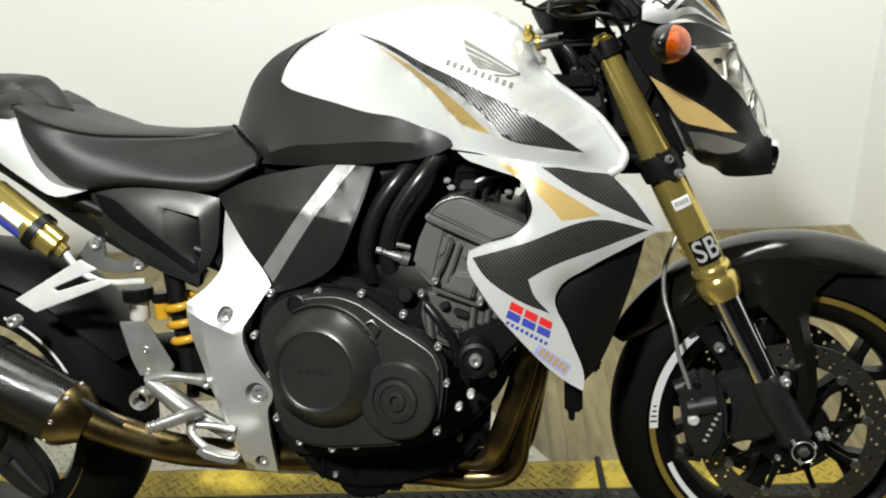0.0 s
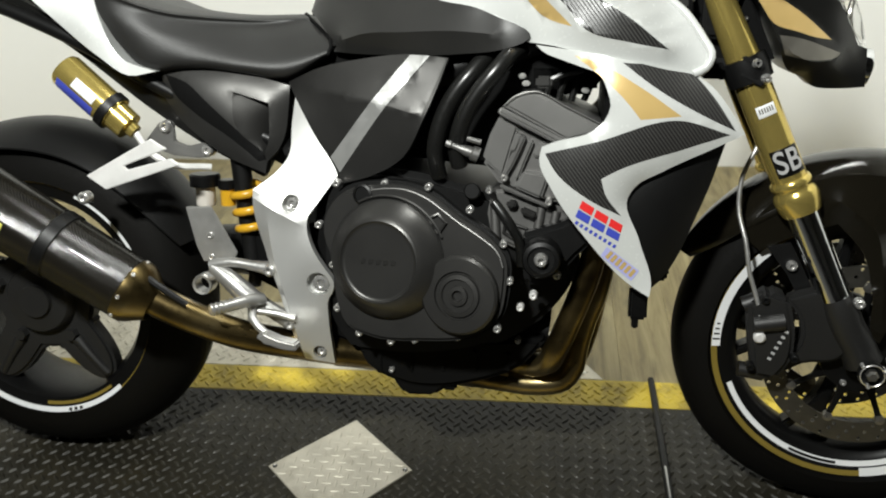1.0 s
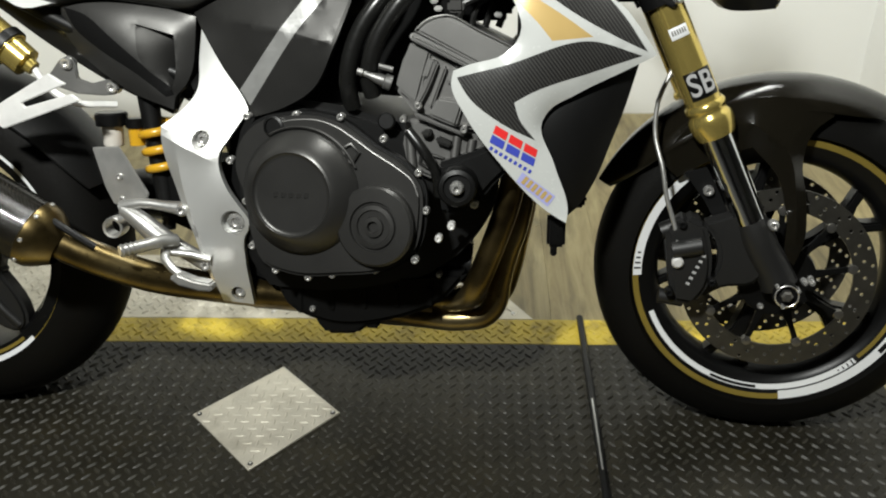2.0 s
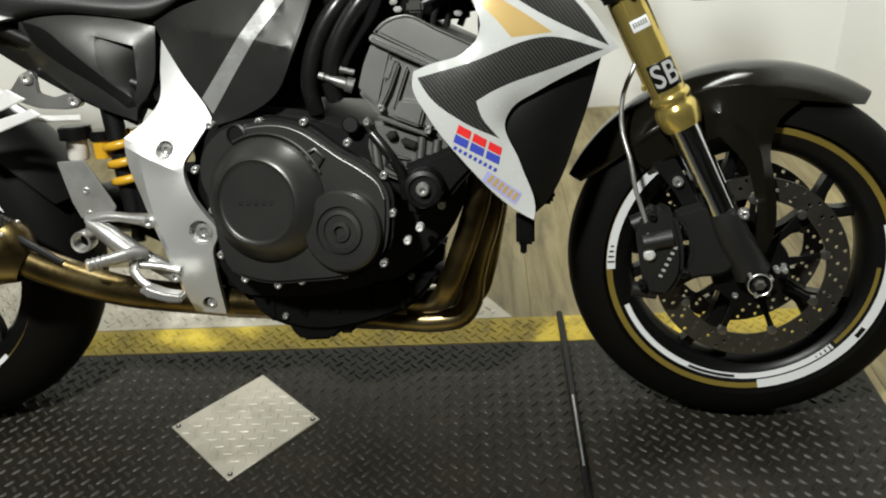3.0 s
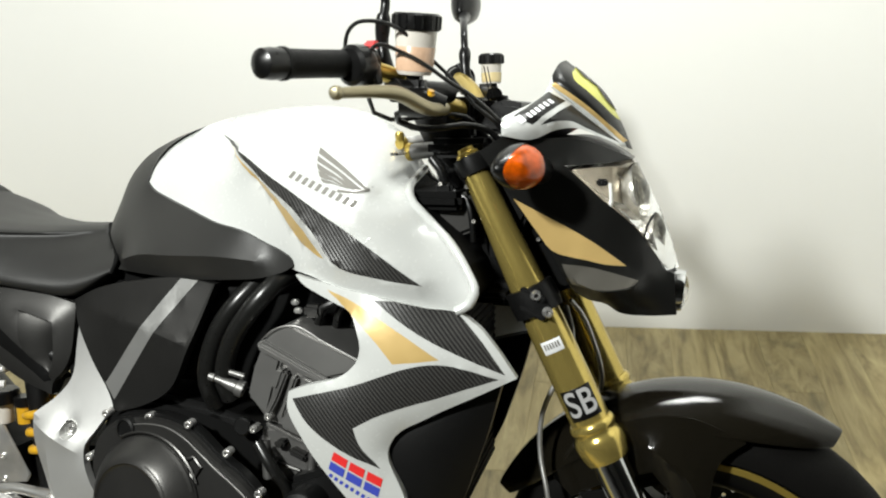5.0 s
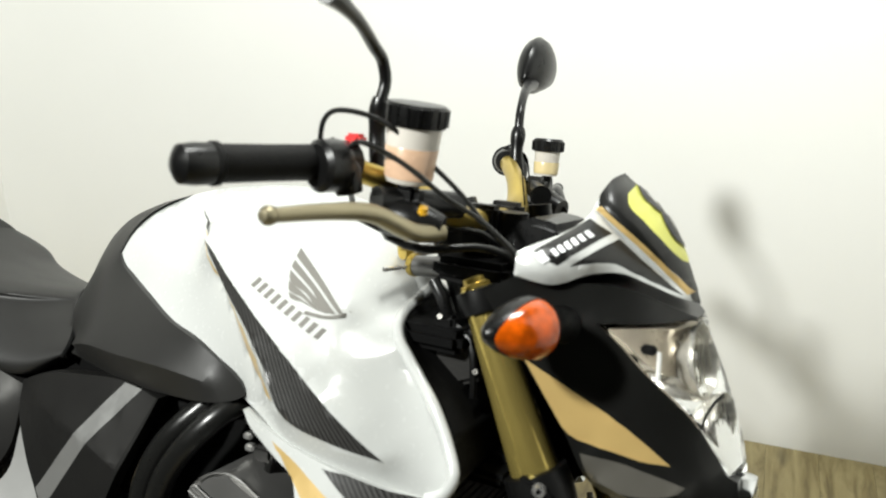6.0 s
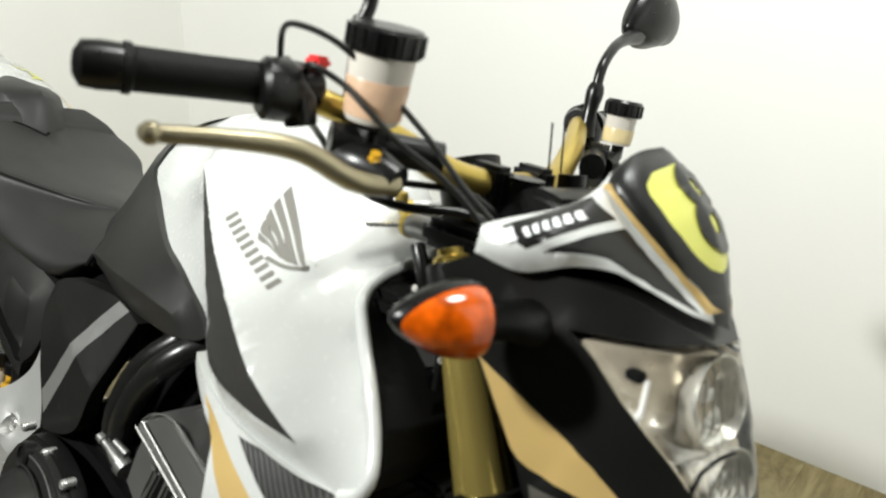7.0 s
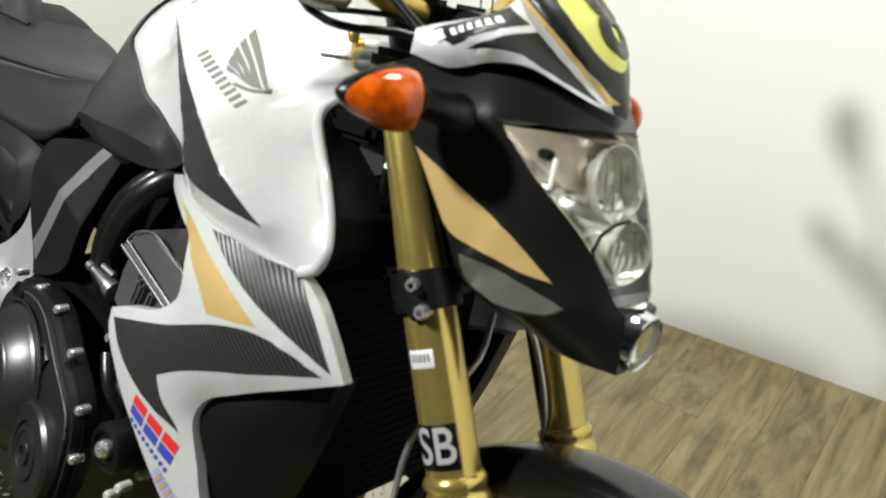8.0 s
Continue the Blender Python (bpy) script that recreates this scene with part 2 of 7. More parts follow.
    nt.links.new(bm_.outputs[0], b.inputs["Normal"])
    return mat


WOOD = wood()

# ---- tools for shaping ----


def sharpen(bm, angle=38):
    bm.normal_update()
    for f in bm.faces:
        f.smooth = True
    for e in bm.edges:
        e.smooth = len(e.link_faces) == 2 and e.calc_face_angle(0) < radians(angle)


def part(name, bm, mats, parent, label="", m=None, angle=38):
    """One mesh object under a thing or a part."""
    sharpen(bm, angle)
    if m is not None:
        bm.transform(m)
    me = bpy.data.meshes.new(name)
    bm.to_mesh(me)
    bm.free()
    for mat in mats if isinstance(mats, (list, tuple)) else [mats]:
        me.materials.append(mat)
    ob = new(name, me)
    ob.parent = parent
    if label:
        tagged(ob, label)
    return ob


def curve_points(pts, step, closed=False, corner=50):
    """A smooth line through points that keeps sharp corners sharp."""
    p = [np.array(q, float) for q in pts]
    n = len(p)
    tan = []
    for i in range(n):
        a, b, c = p[i - 1] if (closed or i) else p[i], p[i], p[(i + 1) % n] if (closed or i < n - 1) else p[i]
        u, v = b - a, c - b
        lu, lv = np.linalg.norm(u), np.linalg.norm(v)
        bend = 0.0
        if lu > 1e-9 and lv > 1e-9:
            bend = math.degrees(math.acos(max(-1, min(1, float(u @ v / lu / lv)))))
            d = (u / lu * lv + v / lv * lu) / (lu + lv)
        else:
            d = (u + v) / max(lu + lv, 1e-9)
        tan.append(d if bend < corner else None)
    out = []
    for i in range(n if closed else n - 1):
        a, b = p[i], p[(i + 1) % n]
        chord = b - a
        length = np.linalg.norm(chord)
        ta = tan[i] * length if tan[i] is not None else chord
        tb = tan[(i + 1) % n] * length if tan[(i + 1) % n] is not None else chord
        k = max(1, int(round(length / step)))
        for j in range(k):
            s = j / k
            out.append((2 * s**3 - 3 * s**2 + 1) * a + (s**3 - 2 * s**2 + s) * ta + (3 * s**2 - 2 * s**3) * b + (s**3 - s**2) * tb)
    if not closed:
        out.append(p[-1])
    return out


def inside(poly, q):
    x, y = q
    hit, j = False, len(poly) - 1
    for i in range(len(poly)):
        if (poly[i][1] > y) != (poly[j][1] > y) and x < (poly[j][0] - poly[i][0]) * (y - poly[i][1]) / (poly[j][1] - poly[i][1]) + poly[i][0]:
            hit = not hit
        j = i
    return hit


def near_edge(loop, q, closed=True):
    """Distance from q to a loop or line in the plane, and the place along it."""
    a = loop if closed else loop[:-1]
    b = np.roll(loop, -1, axis=0) if closed else loop[1:]
    d = b - a
    s = np.clip(((q - a) * d).sum(1) / np.maximum((d * d).sum(1), 1e-12), 0, 1)
    gap = np.linalg.norm(a + s[:, None] * d - q, axis=1)
    i = int(gap.argmin())
    return gap[i], i, s[i]


def mesh_region(loop, step, inner=(), holes=(), lines=()):
    """Triangles that fill a closed loop in the plane; inner loops become edges, holes are left open."""
    loop = np.array(loop)
    pts, edges = [], []

    def add(line):
        k = len(pts)
        pts.extend(Vector((float(q[0]), float(q[1]))) for q in line)
        edges.extend((k + i, k + (i + 1) % len(line)) for i in range(len(line)))

    add(loop)
    for line in list(inner) + list(holes):
        add(line)
    for line in lines:
        k = len(pts)
        pts.extend(Vector((float(q[0]), float(q[1]))) for q in line)
        edges.extend((k + i, k + i + 1) for i in range(len(line) - 1))
    lo, hi = loop.min(0), loop.max(0)
    rows = int((hi[1] - lo[1]) / (step * 0.87)) + 1
    for r in range(rows):
        y = lo[1] + (r + 0.5) * step * 0.87
        for c in range(int((hi[0] - lo[0]) / step) + 1):
            q = (lo[0] + (c + 0.5 * (r % 2) + 0.25) * step, y)
            if inside(loop, q) and near_edge(loop, np.array(q))[0] > 0.45 * step:
                pts.append(Vector(q))
    v, _, f, *_ = geometry.delaunay_2d_cdt(pts, edges, [], 1, 1e-6)
    v = np.array([(q.x, q.y) for q in v])
    keep = []
    for t in f:
        c = v[list(t)].mean(0)
        if inside(loop, c) and not any(inside(h, c) for h in holes):
            a, b, d = v[t[0]], v[t[1]], v[t[2]]
            area = (b[0] - a[0]) * (d[1] - a[1]) - (b[1] - a[1]) * (d[0] - a[0])
            if abs(area) > 1e-10:
                keep.append(tuple(t) if area > 0 else tuple(reversed(t)))
    used = sorted({i for t in keep for i in t})
    number = {i: k for k, i in enumerate(used)}
    return v[used], [tuple(number[i] for i in t) for t in keep]


class Pillow:
    """A swelling skin over a side outline. Outline points are (x, half width, z); the skin swells to the half width given."""

    def __init__(self, outline, swell, step=0.012, regions=(), corner=50, power=2.0, ridges=(), holes=()):
        line = np.array(curve_points(outline, step, True, corner))
        flat = self.line = line[:, [0, 2]]
        loops = [[tuple(q) for q in curve_points(poly, step, True, 45)] for poly, _ in regions]
        creases = [np.array(curve_points(r, step, False, corner)) for r in ridges]
        rings = [[(cx + r * math.cos(k * math.tau / 20), cz + r * math.sin(k * math.tau / 20)) for k in range(20)] for cx, cz, r in holes]
        v, f = mesh_region(flat, step, loops, rings, [r[:, [0, 2]] for r in creases])
        n = len(v)
        edge, width = np.zeros(n, bool), np.zeros(n)
        for i in range(n):
            gap, k, s = near_edge(flat, v[i])
            if gap < 1e-5:
                edge[i], width[i] = True, max(0.0, (1 - s) * line[k, 1] + s * line[(k + 1) % len(line), 1])
                continue
            for r in creases:
                gap, k, s = near_edge(r[:, [0, 2]], v[i], False)
                if gap < 1e-5:
                    edge[i], width[i] = True, max(0.0, (1 - s) * r[k, 1] + s * r[k + 1, 1])
        weight = np.zeros((n, n))
        mass = np.zeros(n)
        for t in f:
            for j in range(3):
                a, b, c = t[j], t[(j + 1) % 3], t[(j + 2) % 3]
                u, w = v[a] - v[c], v[b] - v[c]
                cross = abs(u[0] * w[1] - u[1] * w[0])
                cot = max(0.02, float(u @ w) / max(cross, 1e-12))
                weight[a, b] += cot / 2
                weight[b, a] += cot / 2
                mass[c] += cross / 6
        lap = np.diag(weight.sum(1)) - weight
        free = ~edge
        u0, u1 = width**power, np.zeros(n)
        if free.any():
            inv = np.linalg.inv(lap[np.ix_(free, free)] + 1e-9 * np.eye(int(free.sum())))
            u0[free] = inv @ (-lap[np.ix_(free, edge)] @ (width[edge] ** power))
            u1[free] = inv @ mass[free]
        lo, hi = 0.0, 1e6
        if u1.max() > 0:
            for _ in range(60):
                k = (lo + hi) / 2
                lo, hi = (k, hi) if (u0 + k * u1).max() < swell**power else (lo, k)
            k = 0.0 if u0.max() >= swell**power else (lo + hi) / 2
            u0 = u0 + k * u1
        self.v, self.f, self.edge, self.y = v, f, edge, np.maximum(u0, 0) ** (1 / power)
        self.tag = []
        for t in f:
            c = v[list(t)].mean(0)
            tag = 0
            for (poly, idx), loop in zip(regions, loops):
                if inside(loop, c):
                    tag = idx
            self.tag.append(tag)

    def at(self, x, z):
        """The half width of the skin over (x, z)."""
        q = np.array([x, z])
        t = np.array(self.f)
        a, b, c = self.v[t[:, 0]], self.v[t[:, 1]], self.v[t[:, 2]]
        det = (b[:, 0] - a[:, 0]) * (c[:, 1] - a[:, 1]) - (b[:, 1] - a[:, 1]) * (c[:, 0] - a[:, 0])
        s1 = ((q[0] - a[:, 0]) * (c[:, 1] - a[:, 1]) - (q[1] - a[:, 1]) * (c[:, 0] - a[:, 0])) / det
        s2 = ((b[:, 0] - a[:, 0]) * (q[1] - a[:, 1]) - (b[:, 1] - a[:, 1]) * (q[0] - a[:, 0])) / det
        hit = np.flatnonzero((s1 >= -1e-6) & (s2 >= -1e-6) & (s1 + s2 <= 1 + 1e-6))
        if len(hit):
            i = hit[0]
            y = self.y[t[i]]
            return float(y[0] + s1[i] * (y[1] - y[0]) + s2[i] * (y[2] - y[0]))
        d = np.linalg.norm(self.v - q, axis=1) + 1e-5
        k = np.argsort(d)[:5]
        w = 1 / d[k] ** 2
        return float((w * self.y[k]).sum() / w.sum())

    def rim(self):
        seen = {}
        for t in self.f:
            for j in range(3):
                a, b = t[j], t[(j + 1) % 3]
                seen[(a, b)] = True
        return [e for e in seen if (e[1], e[0]) not in seen]

    def body(self, rim=0, skip=None):
        """Both sides joined into one closed body; rim is the paint of the faces that join them."""
        bm = bmesh.new()
        right = [bm.verts.new((q[0], -y, q[1])) for q, y in zip(self.v, self.y)]
        left = [r if y < 1e-4 else bm.verts.new((q[0], y, q[1])) for r, q, y in zip(right, self.v, self.y)]
        for t, tag in zip(self.f, self.tag):
            for side, order in ((right, t), (left, tuple(reversed(t)))):
                if len({side[i] for i in order}) == 3:
                    try:
                        bm.faces.new([side[i] for i in order]).material_index = tag
                    except ValueError:
                        pass
        for a, b in self.rim():
            if skip and skip(*self.v[a]) and skip(*self.v[b]):
                continue
            ring = []
            for q in (right[b], right[a], left[a], left[b]):
                if q not in ring:
                    ring.append(q)
            if len(ring) > 2:
                try:
                    bm.faces.new(ring).material_index = rim
                except ValueError:
                    pass
        return bm

    def shell(self, side=-1, thick=0.004):
        """One side alone, with thickness."""
        bm = bmesh.new()
        out = [bm.verts.new((q[0], side * y, q[1])) for q, y in zip(self.v, self.y)]
        inn = [bm.verts.new((q[0], side * (y - thick), q[1])) for q, y in zip(self.v, self.y)]
        for t, tag in zip(self.f, self.tag):
            a, b = (t, tuple(reversed(t))) if side < 0 else (tuple(reversed(t)), t)
            bm.faces.new([out[i] for i in a]).material_index = tag
            bm.faces.new([inn[i] for i in b])
        for a, b in self.rim():
            q = (out[b], out[a], inn[a], inn[b])
            bm.faces.new(q if side < 0 else tuple(reversed(q)))
        return bm


def decal(poly, skin, lift=0.0012, side=-1, step=0.006):
    """A thin sticker that lies on a skin."""
    loop = [tuple(q) for q in curve_points(poly, step, True, 40)]
    v, f = mesh_region(loop, step)
    bm = bmesh.new()
    vs = [bm.verts.new((q[0], side * (skin(q[0], q[1]) + lift), q[1])) for q in v]
    for t in f:
        bm.faces.new([vs[i] for i in (t if side < 0 else tuple(reversed(t)))])
    return bm


def slab(outline, y0, y1, bevel=0.002, holes=(), step=0.05, smooth=False, shear=None, corner=50):
    """A flat piece cut to an outline in the x z plane, from y0 to y1, with bevelled edges; shear(x, z) moves it sideways."""
    loop = [tuple(q) for q in curve_points(outline, step, True, corner)] if smooth else [tuple(q) for q in outline]
    bm = bmesh.new()
    if holes:
        rings = [[(cx + r * math.cos(k * math.tau / s), cz + r * math.sin(k * math.tau / s)) for k in range(s)] for cx, cz, r, s in holes]
        v, f = mesh_region(loop, 10.0, (), rings)
        a = [bm.verts.new((q[0], y0, q[1])) for q in v]
        b = [bm.verts.new((q[0], y1, q[1])) for q in v]
        seen = set()
        for t in f:
            bm.faces.new([a[i] for i in t])
            bm.faces.new([b[i] for i in reversed(t)])
            seen |= {(t[j], t[(j + 1) % 3]) for j in range(3)}
        for i, j in seen:
            if (j, i) not in seen:
                bm.faces.new((a[j], a[i], b[i], b[j]))
    else:
        a = [bm.verts.new((q[0], y0, q[1])) for q in loop]
        b = [bm.verts.new((q[0], y1, q[1])) for q in loop]
        bm.faces.new(a)
        bm.faces.new(list(reversed(b)))
        for i in range(len(loop)):
            j = (i + 1) % len(loop)
            bm.faces.new((a[j], a[i], b[i], b[j]))
    bmesh.ops.recalc_face_normals(bm, faces=bm.faces)
    if bevel:
        sharp = [e for e in bm.edges if len(e.link_faces) == 2 and e.calc_face_angle(0) > 0.5]
        bmesh.ops.bevel(bm, geom=sharp, offset=bevel, segments=2, affect="EDGES", clamp_overlap=True)
    if shear:
        for q in bm.verts:
            q.co.y += shear(q.co.x, q.co.z)
    return bm


def tube(pts, radius, seg=12, step=0.02, cap=True, corner=80):
    """A round pipe along points; radius is one number or one for each point."""
    radii = [radius] * len(pts) if isinstance(radius, (int, float)) else radius
    line = curve_points([(*p, r) for p, r in zip(pts, radii)], step, False, corner)
    bm = bmesh.new()
    rings, up = [], None
    for i, q in enumerate(line):
        a, b = line[max(i - 1, 0)][:3], line[min(i + 1, len(line) - 1)][:3]
        d = Vector(b - a).normalized()
        if up is None:
            up = d.orthogonal().normalized()
        up = (up - d * up.dot(d)).normalized()
        w = d.cross(up)
        c = Vector(q[:3])
        rings.append([bm.verts.new(c + float(q[3]) * (math.cos(k * math.tau / seg) * up + math.sin(k * math.tau / seg) * w)) for k in range(seg)])
    for r0, r1 in zip(rings, rings[1:]):
        for k in range(seg):
            bm.faces.new((r0[k], r0[(k + 1) % seg], r1[(k + 1) % seg], r1[k]))
    if cap:
        bm.faces.new(list(reversed(rings[0])))
        bm.faces.new(rings[-1])
    return bm


def lathe(profile, base, axis, seg=32, start=0.0, sweep=360.0, closed=False):
    """A turned piece: profile of (radius, way along the axis) from base; closed joins its last point to its first."""
    d = Vector(axis).normalized()
    up = Vector((0, 0, 1)) if abs(d.z) < 0.9 else Vector((1, 0, 0))
    up = (up - d * up.dot(d)).normalized()
    side = up.cross(d)
    base = Vector(base)
    bm = bmesh.new()
    full = sweep >= 359.9
    count = seg if full else seg + 1
    rings = []
    for r, h in profile:
        if r < 1e-6:
            rings.append([bm.verts.new(base + d * h)])
        else:
            rings.append([bm.verts.new(base + d * h + r * (math.cos(a) * side + math.sin(a) * up)) for a in [radians(start + sweep * k / seg) for k in range(count)]])
    pairs = list(zip(rings, rings[1:]))
    if closed:
        pairs.append((rings[-1], rings[0]))
    for r0, r1 in pairs:
        for k in range(seg if not full else count):
            k2 = (k + 1) % count
            q = []
            for w in (r0[k % len(r0)], r0[k2 % len(r0)], r1[k2 % len(r1)], r1[k % len(r1)]):
                if w not in q:
                    q.append(w)
            if len(q) > 2:
                bm.faces.new(q)
    if not full and closed:
        bm.faces.new([r[0] for r in rings])
        bm.faces.new([r[-1] for r in reversed(rings)])
    bmesh.ops.recalc_face_normals(bm, faces=bm.faces)
    return bm


def block(lo, hi, bevel=0.003, m=None):
    bm = bmesh.new()
    bmesh.ops.create_cube(bm, size=1)
    for v in bm.verts:
        v.co = Vector([a + (b - a) * (c + 0.5) for a, b, c in zip(lo, hi, v.co)])
    if bevel:
        bmesh.ops.bevel(bm, geom=list(bm.edges), offset=bevel, segments=2, affect="EDGES", clamp_overlap=True)
    if m is not None:
        bm.transform(m)
    return bm


def join(*bms):
    """Pieces of one mesh."""
    out = bms[0]
    for b in bms[1:]:
        me = bpy.data.meshes.new("joined")
        b.to_mesh(me)
        b.free()
        out.from_mesh(me)
        bpy.data.meshes.remove(me)
    return out


def bolt(parent, at, size=0.007, out=(0, -1, 0), mat=None, name="bolt", height=0.006, m=None):
    """A round-headed hexagon-socket bolt."""
    s = size
    bm = lathe([(0, -0.012), (s, -0.012), (s, 0.0), (s * 0.95, height * 0.6), (s * 0.72, height), (s * 0.42, height), (s * 0.4, height * 0.35), (0, height * 0.35)], at, out, 12)
    return part(name, bm, mat or STEEL, parent, m=m)

# ---- the room ----
FLOOR, DECK, BACK, RIGHT, LEFT = -0.03, -0.012, 1.545, 2.2, -1.09


def wall(name, lo, hi, label, mat=WALLM):
    ob = part(name, block(lo, hi, 0), mat, None, label)
    return tagged(ob, category="wall", kind="structure")


# white bay, side walls cut short against bounce; unseen grey walls added beyond
wall("wall_north", (LEFT - 0.12, BACK, FLOOR - 0.1), (RIGHT + 0.12, BACK + 0.12, 3.2), "plain white painted wall behind the motorcycle")
wall("wall_east", (RIGHT, -0.1, FLOOR - 0.1), (RIGHT + 0.12, BACK, 3.2), "plain white painted wall past the front wheel")
wall("wall_west", (LEFT - 0.12, 0.35, FLOOR - 0.1), (LEFT, BACK, 3.2), "plain white painted wall past the tail")
wall("wall_shop_east", (5.0, -7.0, FLOOR - 0.1), (5.12, BACK + 0.12, 3.2), "plain grey wall out of view, added to close the room", FARWALL)
wall("wall_shop_west", (-4.12, -7.0, FLOOR - 0.1), (-4.0, BACK + 0.12, 3.2), "plain grey wall out of view, added to close the room", FARWALL)
wall("wall_south", (-4.12, -7.12, FLOOR - 0.1), (5.12, -7.0, 3.2), "plain grey wall out of view behind the camera, added", FARWALL)
wall("wall_shop_north", (RIGHT + 0.12, BACK, FLOOR - 0.1), (5.12, BACK + 0.12, 3.2), "plain grey wall out of view, added to close the room", FARWALL)
wall("wall_shop_north_west", (-4.12, BACK, FLOOR - 0.1), (LEFT - 0.12, BACK + 0.12, 3.2), "plain grey wall out of view, added to close the room", FARWALL)
tagged(part("ceiling", block((-4.12, -7.12, 3.2), (5.12, BACK + 0.12, 3.32), 0), CEIL, None, "plain painted ceiling"), category="ceiling", kind="structure")
# beyond the planks the floor is unseen, made dark to dull reflections
floor = tagged(part("floor", block((-4.0, -7.0, FLOOR - 0.1), (5.0, BACK, FLOOR - 0.004), 0), DARKFLOOR, None, "grey-brown oak laminate floor of long planks"), category="floor", kind="structure")

# ---- the lift table ----
lift = tagged(new("lift_table"), "low motorcycle lift table with black tread deck and yellow borders", "lift table")
DX0, DX1, DY0, DY1, DY2, DY3 = -0.75, 1.742, -0.285, -0.197, 0.247, 0.334
part("deck", block((DX0, DY1, FLOOR), (DX1, DY2, DECK), 0.001), DECKM, lift, "worn black tread plate deck")
part("border", block((DX0, DY2 + 0.0005, FLOOR), (DX1, DY3, DECK), 0.001), YELM, lift, "worn yellow painted tread border")
part("border", block((DX0, DY0, FLOOR), (DX1, DY1 - 0.0005, DECK), 0.001), YELM, lift, "worn yellow painted tread border")


def lugs(region, pitch, length, width, height, z, turn=radians(45), seed=1):
    """Raised tread lugs, every other one turned across, over the points where region(x, y) holds."""
    rnd = random.Random(seed)
    shape = [(-0.5, 0, 0), (-0.2, -0.5, 0), (0.2, -0.5, 0), (0.5, 0, 0), (0.2, 0.5, 0), (-0.2, 0.5, 0), (-0.25, 0, 1), (0.25, 0, 1)]
    faces = [(0, 1, 6), (1, 2, 7, 6), (2, 3, 7), (3, 4, 7), (4, 5, 6, 7), (5, 0, 6)]
    verts, polys = [], []
    c, s = math.cos(turn), math.sin(turn)
    n = int(3.2 / pitch)
    for i in range(-n, n):
        for j in range(-n, n):
            u, v = i * pitch, j * pitch
            x, y = c * u - s * v, s * u + c * v
            if not region(x, y):
                continue
            a = turn + radians(90 if (i + j) % 2 else 0) + rnd.uniform(-0.03, 0.03)
            ca, sa, k = math.cos(a), math.sin(a), len(verts)
            h = height * rnd.uniform(0.75, 1.1)
            for px, py, pz in shape:
                px, py = px * length, py * width
                verts.append((x + ca * px - sa * py, y + sa * px + ca * py, z + pz * h))
            polys += [tuple(k + q for q in f) for f in faces]
    return verts, polys


def lug_part(name, mat, parent, label, *args, **kw):
    verts, polys = lugs(*args, **kw)
    me = bpy.data.meshes.new(name)
    me.from_pydata(verts, [], polys)
    me.materials.append(mat)
    ob = new(name, me)
    ob.parent = parent
    return tagged(ob, label, kind="stuff")


G = 0.012
lug_part("tread", LUGM, lift, "raised black tread lugs", lambda x, y: DX0 + G < x < DX1 - G and DY1 + G < y < DY2 - 0.5 * G, 0.0195, 0.0225, 0.007, 0.003, DECK)
lug_part("tread", YELM, lift, "raised yellow tread lugs", lambda x, y: DX0 + G < x < DX1 - G and (DY2 + 0.5 * G < y < DY3 - 0.6 * G or DY0 + G < y < DY1 - 0.5 * G), 0.0195, 0.0225, 0.007, 0.0026, DECK)

# the bare tread plate let into the deck, standing on its corner
PLATE = [(0.419, 0.018), (0.564, 0.162), (0.699, 0.028), (0.56, -0.121)]
plate = tagged(new("cover_plate"), "square bare aluminium tread plate screwed to the black deck", "cover plate")


def flat_sheet(corners, z0, z1):
    bm = bmesh.new()
    a = [bm.verts.new((x, y, z0)) for x, y in corners]
    b = [bm.verts.new((x, y, z1)) for x, y in corners]
    bm.faces.new(list(reversed(b)))
    bm.faces.new(a)
    for i in range(len(a)):
        j = (i + 1) % len(a)
        bm.faces.new((a[i], a[j], b[j], b[i]))
    bmesh.ops.recalc_face_normals(bm, faces=bm.faces)
    bmesh.ops.bevel(bm, geom=list(bm.edges), offset=0.0006, segments=1, affect="EDGES", clamp_overlap=True)
    return bm


part("sheet", flat_sheet(PLATE, DECK + 0.0003, DECK + 0.0042), ALUM, plate)


def in_plate(x, y):
    return all((PLATE[(i + 1) % 4][0] - PLATE[i][0]) * (y - PLATE[i][1]) - (PLATE[(i + 1) % 4][1] - PLATE[i][1]) * (x - PLATE[i][0]) < -0.0016 for i in range(4))


lug_part("tread", ALUM, plate, "raised bare metal tread lugs", in_plate, 0.0187, 0.0205, 0.0046, 0.0011, DECK + 0.0042, turn=0.0)
for px, py in ((0.432, 0.019), (0.686, 0.027), (0.56, -0.106)):
    bolt(plate, (px, py, DECK + 0.0042), 0.0048, (0, 0, 1), SATIN, height=0.0022, name="screw")
    bolt(plate, (px, py, DECK + 0.0058), 0.0028, (0, 0, 1), height=0.0015, name="screw")

# the aluminium side panel beyond the far border, with a slanting end
PANEL = [(DX0, DY3 + 0.002), (1.078, DY3 + 0.002), (0.905, 0.60), (DX0, 0.60)]
panel = tagged(new("side_panel"), "bare aluminium tread plate panel along the lift table", "side panel")
part("sheet", flat_sheet(PANEL, FLOOR, DECK - 0.001), ALUM, panel)
lug_part("tread", ALUM, panel, "raised bare metal tread lugs", lambda x, y: DX0 + 0.02 < x and DY3 + 0.014 < y < 0.585 and x < 1.06 - 0.65 * (y - DY3), 0.021, 0.022, 0.0065, 0.0024, DECK - 0.001)
